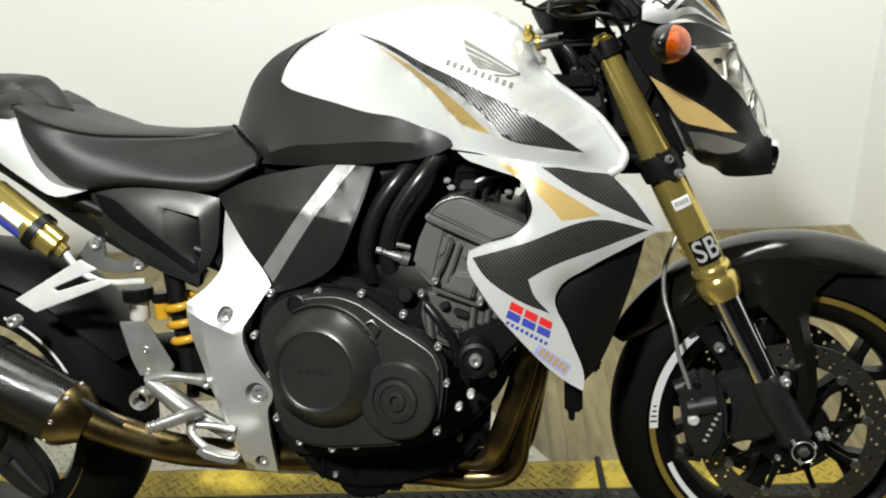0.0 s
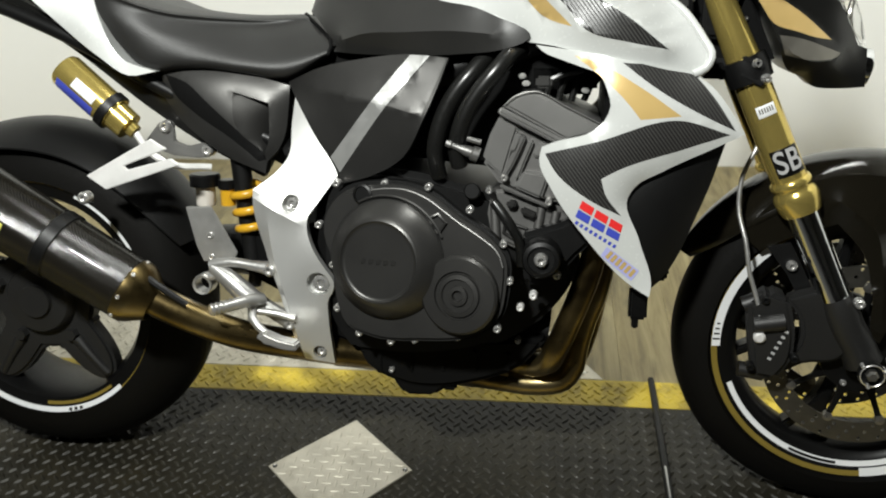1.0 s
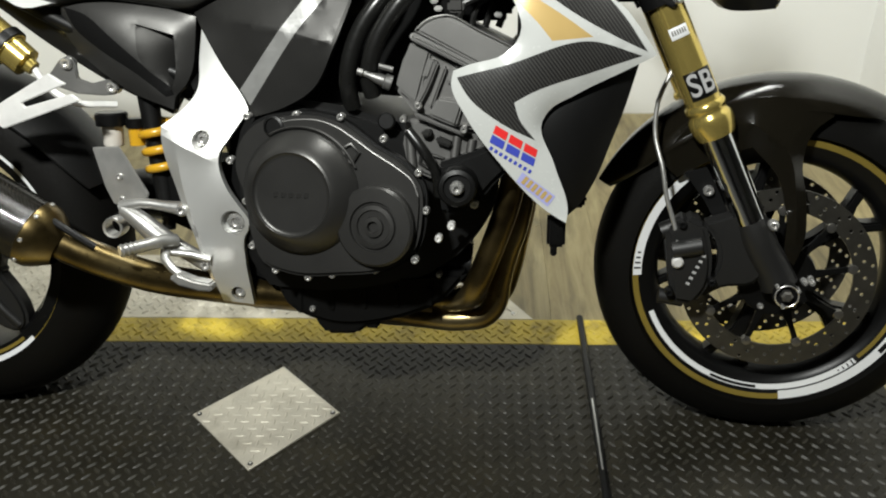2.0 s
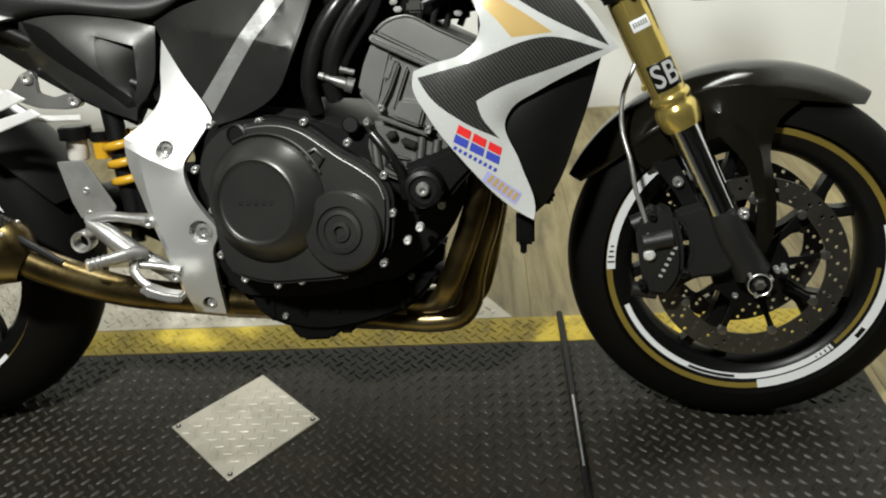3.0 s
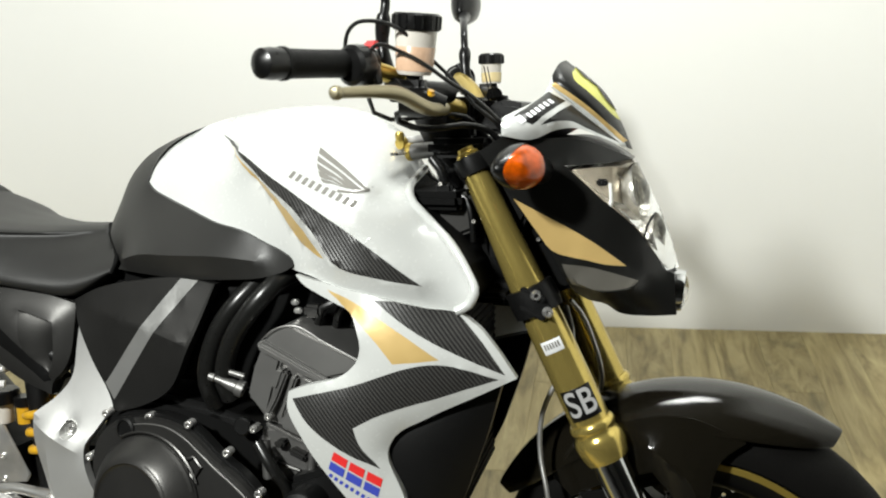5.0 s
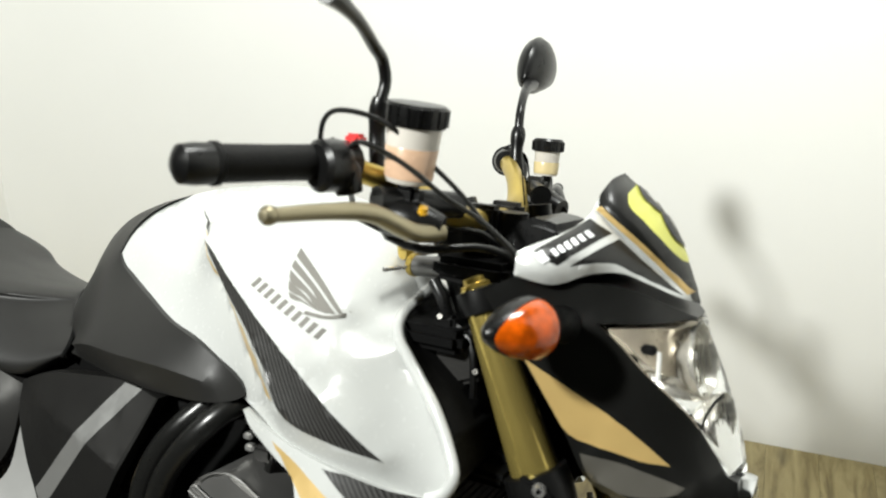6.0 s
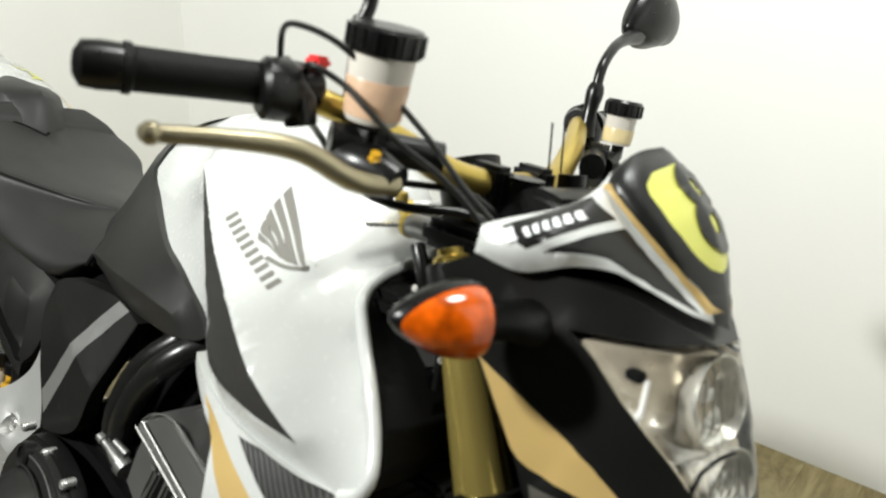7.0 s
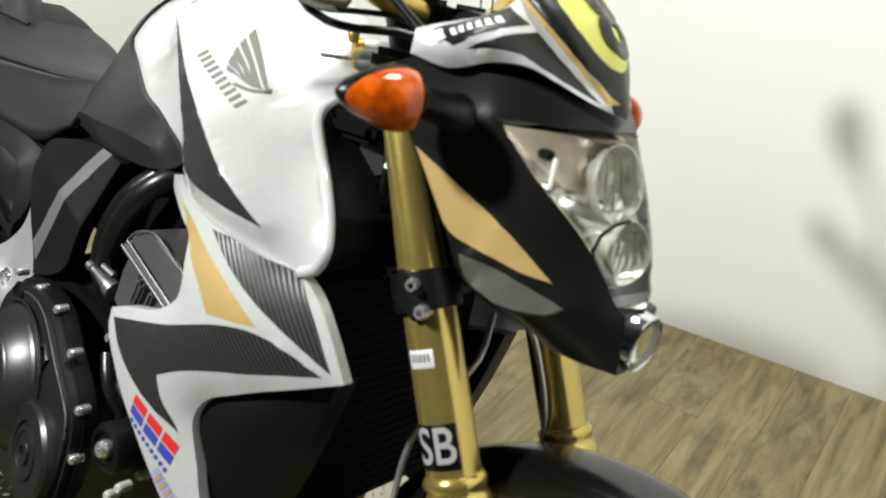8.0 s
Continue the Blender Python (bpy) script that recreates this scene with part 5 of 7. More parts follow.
for x0, z0, x1, z1 in ((0.858, 0.545, 0.862, 0.49), (0.932, 0.54, 0.922, 0.47), (0.955, 0.535, 0.945, 0.475)):
    part("block_rib", tube([(x0, -0.163, z0), (x1, -0.165, z1)], [0.007, 0.008], 10), HEADM, cyl)
part("block_plug", lathe([(0, 0), (0.013, 0), (0.0135, 0.012), (0.011, 0.014), (0, 0.014)], (0.822, -0.15, 0.56), (0, -1, 0.1), 20), SATIN, cyl, "round black plug")
for x, z in ((0.874, 0.587), (0.943, 0.552), (0.851, 0.567), (0.868, 0.688)):
    bolt(head, (x, -0.182, z), 0.006, mat=STEEL, height=0.006)
VALVE = [(0.871, 0.697), (0.882, 0.708), (0.898, 0.716), (0.915, 0.719), (0.965, 0.697), (1.022, 0.67), (1.012, 0.66), (0.966, 0.648)]
valve = part("valve_cover", slab(VALVE, -0.19, 0.17, 0.004), CASTG, bike, "dark grey valve cover with thin beaded edges")
ring = [(x, -0.1905, z) for x, z in VALVE]
part("bright_edge", tube([ring[0], ring[1], ring[2], ring[3], ring[4], ring[5]], 0.0009, 6, 0.006), CASTG, valve, "thin grey bead along the edge")
part("bright_edge", tube([ring[0], ((ring[0][0] + ring[7][0]) / 2, -0.1905, (ring[0][2] + ring[7][2]) / 2), ring[7]], 0.0009, 6, 0.006), CASTG, valve, "thin grey bead along the edge")
part("valve_flange", slab([(0.869, 0.695), (0.967, 0.647), (0.963, 0.637), (0.865, 0.684)], -0.193, -0.15, 0.002), CASTG, valve, "grey cover flange")
part("bright_edge", tube([(0.867, -0.194, 0.69), (0.915, -0.194, 0.667), (0.965, -0.194, 0.642)], 0.0008, 6), CASTG, valve, "thin grey bead along the edge")
part("spark_tray", block((0.9, -0.1, 0.71), (1.01, 0.1, 0.76), 0.01), VOID, bike, "black coil tray")
part("breather_cap", block((0.915, -0.15, 0.722), (0.94, -0.13, 0.74), 0.004), GREY, bike, "small grey breather cap")
for k in range(4):
    y = -0.14 + 0.022 * k
    part("ignition_lead", tube([(0.93 + 0.02 * k, y, 0.70), (0.94 + 0.02 * k, y, 0.735), (0.985, y + 0.01, 0.75)], 0.0055, 8), RUBBER, bike, "black ignition lead")
for x, y, z in ((0.887, -0.13, 0.735), (0.894, -0.135, 0.724), (0.985, -0.14, 0.715)):
    part("connector", block((x, y, z), (x + 0.012, y + 0.01, z + 0.008), 0.002), CASTAL, bike, "small bright clip")
part("water_hose", tube([(0.86, -0.1, 0.79), (0.834, -0.13, 0.764), (0.818, -0.145, 0.744), (0.795, -0.15, 0.716), (0.777, -0.15, 0.685), (0.766, -0.15, 0.654), (0.76, -0.145, 0.617), (0.765, -0.13, 0.58)], 0.0138, 18), RUBBER, bike, "fat black rubber coolant hose")
part("water_hose", tube([(0.9, -0.1, 0.785), (0.874, -0.15, 0.769), (0.856, -0.165, 0.747), (0.831, -0.167, 0.716), (0.813, -0.167, 0.687), (0.801, -0.165, 0.655), (0.796, -0.16, 0.624), (0.8, -0.15, 0.6)], 0.0138, 18), RUBBER, bike, "fat black rubber coolant hose")
part("thermostat", join(lathe([(0, 0), (0.005, 0), (0.006, 0.008), (0.0045, 0.01), (0.005, 0.02), (0.0085, 0.034), (0.009, 0.042), (0.012, 0.044), (0.012, 0.054), (0, 0.055)], (0.782, -0.178, 0.638), (0.95, 0.1, -0.35), 18), lathe([(0, 0), (0.004, 0), (0.0045, 0.022), (0, 0.022)], (0.815, -0.18, 0.646), (0.9, 0.1, -0.25), 12)), CASTG, bike, "bare metal thermostat union")
pump = part("water_pump", lathe([(0, -0.05), (0.03, -0.05), (0.03, 0.0), (0.027, 0.006), (0.021, 0.008), (0.02, 0.003), (0.015, 0.003), (0.0, 0.003)], (0.936, -0.225, 0.472), (0, -1, 0.05), 28), SATIN, bike, "round black engine mount boss")
bolt(pump, (0.936, -0.229, 0.472), 0.011, height=0.01)
for x, z in ((0.925, 0.405), (0.96, 0.44), (0.905, 0.385)):
    bolt(bike, (x, -0.195, z), 0.0065, mat=BRUSHED, name="engine_bolt")
part("front_hanger", slab([(0.9, 0.5), (0.96, 0.52), (1.04, 0.56), (1.05, 0.53), (0.99, 0.47), (0.95, 0.42), (0.91, 0.42)], -0.19, -0.15, 0.008), SATIN, bike, "black engine hanger")
part("starter_hose", tube([(0.86, -0.19, 0.55), (0.885, -0.2, 0.52), (0.9, -0.19, 0.49), (0.905, -0.18, 0.45)], 0.008, 10), RUBBER, bike, "thin black hose")

# -- exhaust --
HEADERS = (
    [(0.985, -0.115, 0.53), (1.018, -0.12, 0.48), (1.013, -0.12, 0.436), (0.999, -0.12, 0.387), (0.981, -0.12, 0.336), (0.963, -0.118, 0.29), (0.95, -0.105, 0.262), (0.928, -0.08, 0.245), (0.88, -0.05, 0.235)],
    [(0.985, -0.045, 0.53), (1.033, -0.055, 0.46), (1.026, -0.06, 0.376), (1.01, -0.06, 0.324), (0.998, -0.06, 0.271), (0.994, -0.06, 0.24), (0.978, -0.06, 0.213), (0.935, -0.06, 0.202), (0.87, -0.06, 0.205), (0.8, -0.06, 0.214)],
    [(0.985, 0.045, 0.53), (1.037, 0.04, 0.45), (1.027, 0.04, 0.318), (1.015, 0.04, 0.262), (1.0, 0.038, 0.222), (0.96, 0.03, 0.203), (0.88, 0.0, 0.206)],
    [(0.985, 0.115, 0.53), (1.035, 0.11, 0.43), (1.02, 0.11, 0.3), (1.0, 0.1, 0.233), (0.95, 0.07, 0.208), (0.88, 0.03, 0.208)])
for line in HEADERS:
    part("exhaust_header", tube(line, 0.0205, 16, 0.012), TITAN, bike, "heat-tinted steel exhaust header")
part("collector", tube([(0.88, -0.03, 0.222), (0.8, -0.035, 0.222), (0.72, -0.045, 0.228), (0.64, -0.072, 0.242), (0.575, -0.092, 0.2525)], [0.045, 0.042, 0.034, 0.028, 0.027], 20), TITAN, bike, "sooty dark bronze exhaust collector")
part("link_pipe", tube([(0.585, -0.089, 0.251), (0.515, -0.115, 0.268), (0.417, -0.16, 0.3), (0.345, -0.186, 0.336), (0.277, -0.198, 0.374), (0.256, -0.2, 0.388)], [0.026, 0.026, 0.026, 0.027, 0.029, 0.031], 24, 0.015), TITAN, bike, "heat-tinted bronze link pipe")
part("spring_clip", tube([(0.275, -0.21, 0.415), (0.30, -0.215, 0.402), (0.33, -0.212, 0.38), (0.355, -0.208, 0.362)], 0.006, 8), SATIN, bike, "black exhaust spring")
MUFF_A, MUFF_D = (0.268, -0.2, 0.372), (-0.86, -0.02, 0.51)
muffler = part("muffler", lathe([(0.048, 0.012), (0.0545, 0.018), (0.056, 0.06), (0.059, 0.2), (0.06, 0.46), (0.055, 0.5), (0.03, 0.5), (0.03, 0.4)], MUFF_A, MUFF_D, 40), TUBE, bike, "carbon fibre silencer with bronze cone")
part("cone", lathe([(0.031, -0.03), (0.034, -0.026), (0.05, -0.004), (0.055, 0.006), (0.0562, 0.02), (0.0545, 0.022)], MUFF_A, MUFF_D, 40), TITAN, muffler, "bronze silencer end cone")
for k in range(8):
    a = math.tau * k / 8 + 0.2
    d = Vector(MUFF_D).normalized()
    s = d.orthogonal().normalized()
    r = math.cos(a) * s + math.sin(a) * d.cross(s)
    bolt(muffler, tuple(Vector(MUFF_A) + d * 0.014 + r * 0.0562), 0.004, tuple(r), name="rivet", height=0.002)
part("clamp_band", lathe([(0.0585, 0.148), (0.0605, 0.15), (0.0605, 0.17), (0.0585, 0.172)], MUFF_A, MUFF_D, 40), SATIN, muffler, "black clamp band")
for k in range(5):
    d = Vector(MUFF_D).normalized()
    c = Vector(MUFF_A) + d * (0.232 + 0.014 * k)
    side = Vector((0, -1, 0))
    up = side.cross(d).normalized()
    part("letter_bar", block((-0.0045, -0.001, -0.012), (0.0045, 0.0008, 0.012), 0, Matrix.Translation(c + side * 0.0598) @ Matrix(((d.x, 0, up.x, 0), (d.y, 1, up.y, 0), (d.z, 0, up.z, 0), (0, 0, 0, 1)))), YELLOW, muffler, "yellow mark bar")
def inboard(f):
    """Moves a piece of the rear set in towards the wheel, behind the frame plate."""
    return Matrix.Translation(Vector((1.0226, -1.4471, 0.7264)) * (1 - f)) @ Matrix.Scale(f, 4)


hanger = part("silencer_bracket", slab([(0.184, 0.569), (0.301, 0.633), (0.317, 0.623), (0.328, 0.617), (0.251, 0.587), (0.257, 0.581), (0.334, 0.602), (0.349, 0.592), (0.217, 0.547)], -0.188, -0.182, 0.0012), BRUSHED, bike, "bare white-metal silencer bracket")
part("bracket_plate", slab([(0.274, 0.617), (0.303, 0.652), (0.321, 0.659), (0.329, 0.644), (0.33, 0.623), (0.352, 0.615), (0.387, 0.624), (0.398, 0.613), (0.389, 0.598), (0.369, 0.596), (0.326, 0.599)], -0.154, -0.146, 0.002), CASTG, hanger, "dull grey mounting plate", inboard(1.055))
for x, y, z, f in ((0.316, -0.154, 0.646, 1.055), (0.387, -0.154, 0.609, 1.055), (0.178, -0.19, 0.532, 1.0)):
    bolt(hanger, (x, y, z), 0.0105, height=0.007, m=inboard(f))

# -- rear suspension and foot controls --
RES = Vector((0.246, -0.13, 0.636)), Vector((0.13, -0.13, 0.737))
d = (RES[1] - RES[0]).normalized()
res = part("shock_reservoir", lathe([(0, 0.045), (0.03, 0.045), (0.03, 0.152), (0.027, 0.158), (0, 0.16)], RES[0], d, 28), GOLD, bike, "gold shock reservoir with blue sticker")
part("reservoir_head", lathe([(0, 0.0), (0.012, 0.0), (0.014, 0.012), (0.025, 0.014), (0.026, 0.045), (0.024, 0.047), (0, 0.047)], RES[0], d, 28), GOLD, res, "gold reservoir head")
part("clamp_band", lathe([(0.0305, 0.046), (0.0335, 0.047), (0.0335, 0.062), (0.0305, 0.063)], RES[0], d, 28), SATIN, res, "black rubber band")
part("sticker", lathe([(0.0303, 0.07), (0.0306, 0.071), (0.0306, 0.145), (0.0303, 0.146)], RES[0], d, 12, 285, 62), BLUE, res, "blue sticker")
part("sticker", lathe([(0.0303, 0.075), (0.0306, 0.076), (0.0306, 0.12), (0.0303, 0.121)], RES[0], d, 12, 355, 34), STICK, res, "pale sticker")
part("reservoir_hose", tube([(0.246, -0.13, 0.636), (0.26, -0.128, 0.612), (0.29, -0.12, 0.585), (0.36, -0.09, 0.575)], 0.006, 8), BRUSHED, bike, "braided shock hose")
coil = [(0.428 + 0.026 * math.cos(k * 0.52) - 0.0003 * k, -0.075 + 0.026 * math.sin(k * 0.52), 0.45 + 0.0024 * k) for k in range(42)]
part("shock_spring", tube(coil, 0.0075, 10, 0.012), SPRING, bike, "yellow coil spring of the rear shock")
part("shock_body", tube([(0.425, -0.075, 0.39), (0.405, -0.075, 0.6)], 0.017), SATIN, bike, "black rear shock body")
cup = part("brake_reservoir", lathe([(0, 0), (0.015, 0), (0.0165, 0.003), (0.0165, 0.034), (0, 0.034)], (0.372, -0.14, 0.515), (0, 0, 1), 24), CUP, bike, "translucent rear brake reservoir with black cap", inboard(1.05))
part("cap", lathe([(0, 0), (0.0255, 0), (0.026, 0.018), (0.0235, 0.021), (0, 0.022)], (0.372, -0.14, 0.548), (0, 0, 1), 14), BLACK, cup, "black screw cap", inboard(1.05))
adjuster = part("shock_adjuster", lathe([(0, 0), (0.013, 0), (0.014, 0.03), (0, 0.03)], (0.379, -0.07, 0.505), (0, 0, 1), 18), SPRING, bike, "amber shock adjuster with black cap")
part("cap", lathe([(0, 0), (0.0175, 0), (0.0175, 0.014), (0.015, 0.016), (0, 0.016)], (0.379, -0.07, 0.535), (0, 0, 1), 14), BLACK, adjuster, "black screw cap")
heel = part("heel_guard", slab([(0.345, 0.515), (0.39, 0.517), (0.432, 0.44), (0.425, 0.428), (0.372, 0.422), (0.36, 0.45)], -0.163, -0.158, 0.0015), CASTAL, bike, "bare aluminium heel guard", inboard(1.052))
for x, z in ((0.386, 0.468), (0.386, 0.43)):
    bolt(heel, (x, -0.163, z), 0.006, height=0.003, m=inboard(1.052))
step = part("foot_rest_bracket", join(
    tube([(0.385, -0.165, 0.418), (0.42, -0.167, 0.426), (0.455, -0.167, 0.4225), (0.491, -0.167, 0.418)], [0.011, 0.0085, 0.0085, 0.0125], 14),
    tube([(0.388, -0.165, 0.416), (0.42, -0.17, 0.395), (0.448, -0.172, 0.372), (0.48, -0.172, 0.353), (0.523, -0.17, 0.328)], [0.012, 0.0165, 0.018, 0.0135, 0.0145], 14),
    tube([(0.382, -0.168, 0.398), (0.405, -0.168, 0.405), (0.425, -0.17, 0.395)], [0.008, 0.009, 0.012], 12)), CASTAL, bike, "bare cast footrest bracket", inboard(1.028))
bolt(step, (0.491, -0.176, 0.418), 0.0105, height=0.008, m=inboard(1.028))
bolt(step, (0.525, -0.18, 0.328), 0.0105, height=0.008, m=inboard(1.028))
part("ring", lathe([(0.0125, -0.012), (0.017, -0.012), (0.0175, 0.01), (0.0165, 0.014), (0.0125, 0.013)], (0.376, -0.172, 0.388), (0, -1, 0), 22, closed=True), CASTAL, step, "bare metal ring", inboard(1.045))
peg = part("foot_peg", tube([(0.462, -0.15, 0.36), (0.452, -0.18, 0.366), (0.43, -0.207, 0.3645), (0.406, -0.23, 0.3627)], [0.0115, 0.0105, 0.0095, 0.009], 12), CASTAL, step, "knurled bare metal foot peg")
for k in range(8):
    c = Vector((0.448, -0.185, 0.3657)).lerp(Vector((0.409, -0.2275, 0.363)), k / 7)
    part("knurl", lathe([(0.009, -0.0016), (0.0112, 0.0), (0.009, 0.0016)], c, (-0.68, -0.73, -0.04), 12), CASTAL, peg)
pedal = part("brake_pedal", join(tube([(0.452, -0.165, 0.348), (0.456, -0.18, 0.336), (0.488, -0.19, 0.31)], [0.008, 0.0075, 0.007], 10), tube([(0.458, -0.16, 0.342), (0.495, -0.158, 0.338), (0.523, -0.155, 0.33)], 0.0065, 10), slab([(0.472, 0.314), (0.486, 0.321), (0.512, 0.311), (0.541, 0.306), (0.542, 0.2925), (0.52, 0.2935), (0.488, 0.302)], -0.212, -0.186, 0.003)), CASTAL, bike, "bare metal brake pedal")
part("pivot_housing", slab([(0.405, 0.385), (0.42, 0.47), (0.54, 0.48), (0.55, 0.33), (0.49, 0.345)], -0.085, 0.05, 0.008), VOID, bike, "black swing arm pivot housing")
part("master_cylinder", tube([(0.42, -0.07, 0.36), (0.43, -0.07, 0.43)], 0.012), SATIN, bike, "black rear brake master cylinder")


def hugger(centre, radius, half, a0, a1, drop, mat, name, label, m=None, taper=0.55, thick=0.003, steps=26, wide=12):
    """A mudguard: an arched sheet that follows the tyre, narrower at its ends."""
    bm = bmesh.new()
    shells = []
    for t in (0.0, thick):
        grid = []
        for i in range(steps + 1):
            s = i / steps
            a = radians(a0 + (a1 - a0) * s)
            w = half * (1 - taper * abs(2 * s - 1) ** 4)
            row = []
            for j in range(wide + 1):
                u = 2 * j / wide - 1
                r = radius - t - drop * abs(u) ** 2.6 * (1 - 0.6 * abs(2 * s - 1) ** 4)
                row.append(bm.verts.new((centre[0] + r * math.cos(a), w * u, centre[2] + r * math.sin(a))))
            grid.append(row)
        shells.append(grid)
    o, n = shells
    for i in range(steps):
        for j in range(wide):
            bm.faces.new((o[i][j], o[i + 1][j], o[i + 1][j + 1], o[i][j + 1]))
            bm.faces.new((n[i][j + 1], n[i + 1][j + 1], n[i + 1][j], n[i][j]))
        for j in (0, wide):
            bm.faces.new((o[i][j], n[i][j], n[i + 1][j], o[i + 1][j]))
    for j in range(wide):
        for i in (0, steps):
            bm.faces.new((o[i][j], o[i][j + 1], n[i][j + 1], n[i][j]))
    bmesh.ops.recalc_face_normals(bm, faces=bm.faces)
    return part(name, bm, mat, bike, label, m)


hugger(RC, 0.335, 0.1, 118, 22, 0.05, SATIN, "rear_hugger", "black rear wheel hugger", taper=0.15)

# -- front fork, brakes and mudguard --
for sgn in (-1, 1):
    y = sgn * 0.098

    def fp(z):
        return (fork_x(z), y, z)

    leg = part("fork_leg", tube([fp(0.95), fp(0.86), fp(0.77), fp(0.60), fp(0.545)], [0.0168, 0.0212, 0.0258, 0.0274, 0.0274], 28, 0.05), GOLD, bike, "gold anodised upside-down fork leg", STEER)
    part("collar", tube([fp(0.592), fp(0.588), fp(0.582), fp(0.58), fp(0.575), fp(0.572), fp(0.548), fp(0.54)], [0.029, 0.0318, 0.0318, 0.03, 0.03, 0.0322, 0.0322, 0.0295], 28, 0.003), GOLD, leg, "turned gold fork collar", STEER)
    part("slider", tube([fp(0.545), fp(0.395)], 0.0248, 24), CHROME, leg, "chromed fork slider", STEER)
    part("cap", lathe([(0, 0), (0.0155, 0), (0.0155, 0.003), (0.0115, 0.005), (0.011, 0.01), (0.006, 0.011), (0.0, 0.011)], fp(0.95), AXIS, 24), BAR, leg, "gold fork cap", STEER)
    part("upper_clamp", lathe([(0.0165, -0.013), (0.0225, -0.012), (0.0238, 0.0), (0.0225, 0.012), (0.0165, 0.013)], fp(0.937), AXIS, 24), SATIN, leg, "black upper clamp", STEER)
    lower = part("lower_clamp", join(lathe([(0.0265, -0.02), (0.0335, -0.019), (0.035, 0.0), (0.0335, 0.019), (0.0262, 0.02)], fp(0.756), AXIS, 24), block((fork_x(0.756) - 0.032, y - 0.012, 0.742), (fork_x(0.756) - 0.008, y + 0.026, 0.768), 0.006)), SATIN, leg, "black lower fork clamp", STEER)
    for k in (-1, 1):
        bolt(lower, (fork_x(0.756) + 0.016 - 0.008 * k, y + sgn * 0.029, 0.756 + 0.011 * k), 0.0075, (0.35, sgn * 1.0, 0.1), m=STEER, height=0.01)
        part("clamp_rib", block((-0.018, -0.004, -0.004), (0.018, 0.004, 0.004), 0.002, Matrix.Translation((fork_x(0.756) + 0.005, y + sgn * 0.031, 0.756 + 0.012 * k)) @ Matrix.Rotation(radians(25), 4, "Y")), SATIN, lower, m=STEER)
    part("axle_clamp", join(tube([fp(0.405), fp(0.385), fp(0.355), (fork_x(0.33) + 0.004, y, 0.33), (1.462, y, 0.298)], [0.025, 0.028, 0.028, 0.028, 0.03], 20), slab([(1.33, 0.40), (1.4, 0.425), (1.435, 0.40), (1.445, 0.34), (1.42, 0.30), (1.37, 0.29), (1.34, 0.27), (1.325, 0.285), (1.36, 0.325), (1.355, 0.37)], y - 0.014, y + 0.016, 0.006, smooth=True, step=0.012)), CASTK, leg, "black cast axle clamp and caliper lug", STEER)
    cal = part("brake_caliper", join(slab([(1.272, 0.392), (1.305, 0.418), (1.335, 0.405), (1.348, 0.35), (1.345, 0.30), (1.325, 0.268), (1.29, 0.272), (1.28, 0.33)], sgn * 0.105 - 0.033, sgn * 0.105 + 0.022, 0.008, smooth=True, step=0.014), tube([(1.268, sgn * 0.115, 0.385), (1.3, sgn * 0.115, 0.40)], 0.014), tube([(1.27, sgn * 0.115, 0.275), (1.31, sgn * 0.115, 0.27)], 0.013), tube([(1.285, sgn * 0.135, 0.36), (1.33, sgn * 0.135, 0.37)], 0.015)), CASTK, bike, "black four-piston brake caliper", STEER)
    for x, z in ((1.297, 0.405), (1.285, 0.29), (1.35, 0.31)):
        bolt(cal, (x, sgn * 0.14, z), 0.007, (0, sgn, 0), SATIN, m=STEER)
    for k in range(6):
        part("letter_bar", block((-0.002, -0.001, -0.003), (0.002, 0.0008, 0.003), 0, Matrix.Translation((1.313 + 0.0042 * k, sgn * 0.1385, 0.306 + 0.0095 * k)) @ Matrix.Rotation(radians(-66), 4, "Y")), PALE, cal, "pale mark bar", STEER)
    upper = [(1.285, -0.05, 0.69), (1.27, -0.084, 0.642), (1.25, -0.09, 0.59), (1.25, -0.1, 0.53)] if sgn < 0 else [(1.282, 0.036, 0.71), (1.3, 0.05, 0.662), (1.312, 0.06, 0.61), (1.3, 0.085, 0.545)]
    part("brake_hose", tube([(1.27, sgn * 0.02, 0.73)] + upper + [(1.261, sgn * 0.115, 0.495), (1.272, sgn * 0.125, 0.44), (1.288, sgn * 0.132, 0.394), (1.294, sgn * 0.14, 0.345)], 0.0036, 10), CASTAL, bike, "braided steel brake hose", STEER)
    part("banjo", lathe([(0, -0.006), (0.009, -0.006), (0.0095, 0.004), (0.006, 0.008), (0, 0.008)], (1.294, sgn * 0.14, 0.342), (0, sgn, 0), 14), BRUSHED, cal, "steel banjo bolt", STEER)
    bolt(bike, (1.437, sgn * 0.128, 0.405), 0.008, (0, sgn, 0), name="guard_bolt", m=STEER)
    bolt(bike, (1.34, sgn * 0.085, 0.447), 0.009, (0, sgn, 0), name="guard_bolt", m=STEER)
    part("guard_stay", slab([(1.3, 0.475), (1.335, 0.485), (1.36, 0.44), (1.40, 0.36), (1.375, 0.36), (1.335, 0.43)], sgn * 0.078 - 0.003, sgn * 0.078 + 0.003, 0.001), SATIN, bike, "black mudguard stay", STEER)


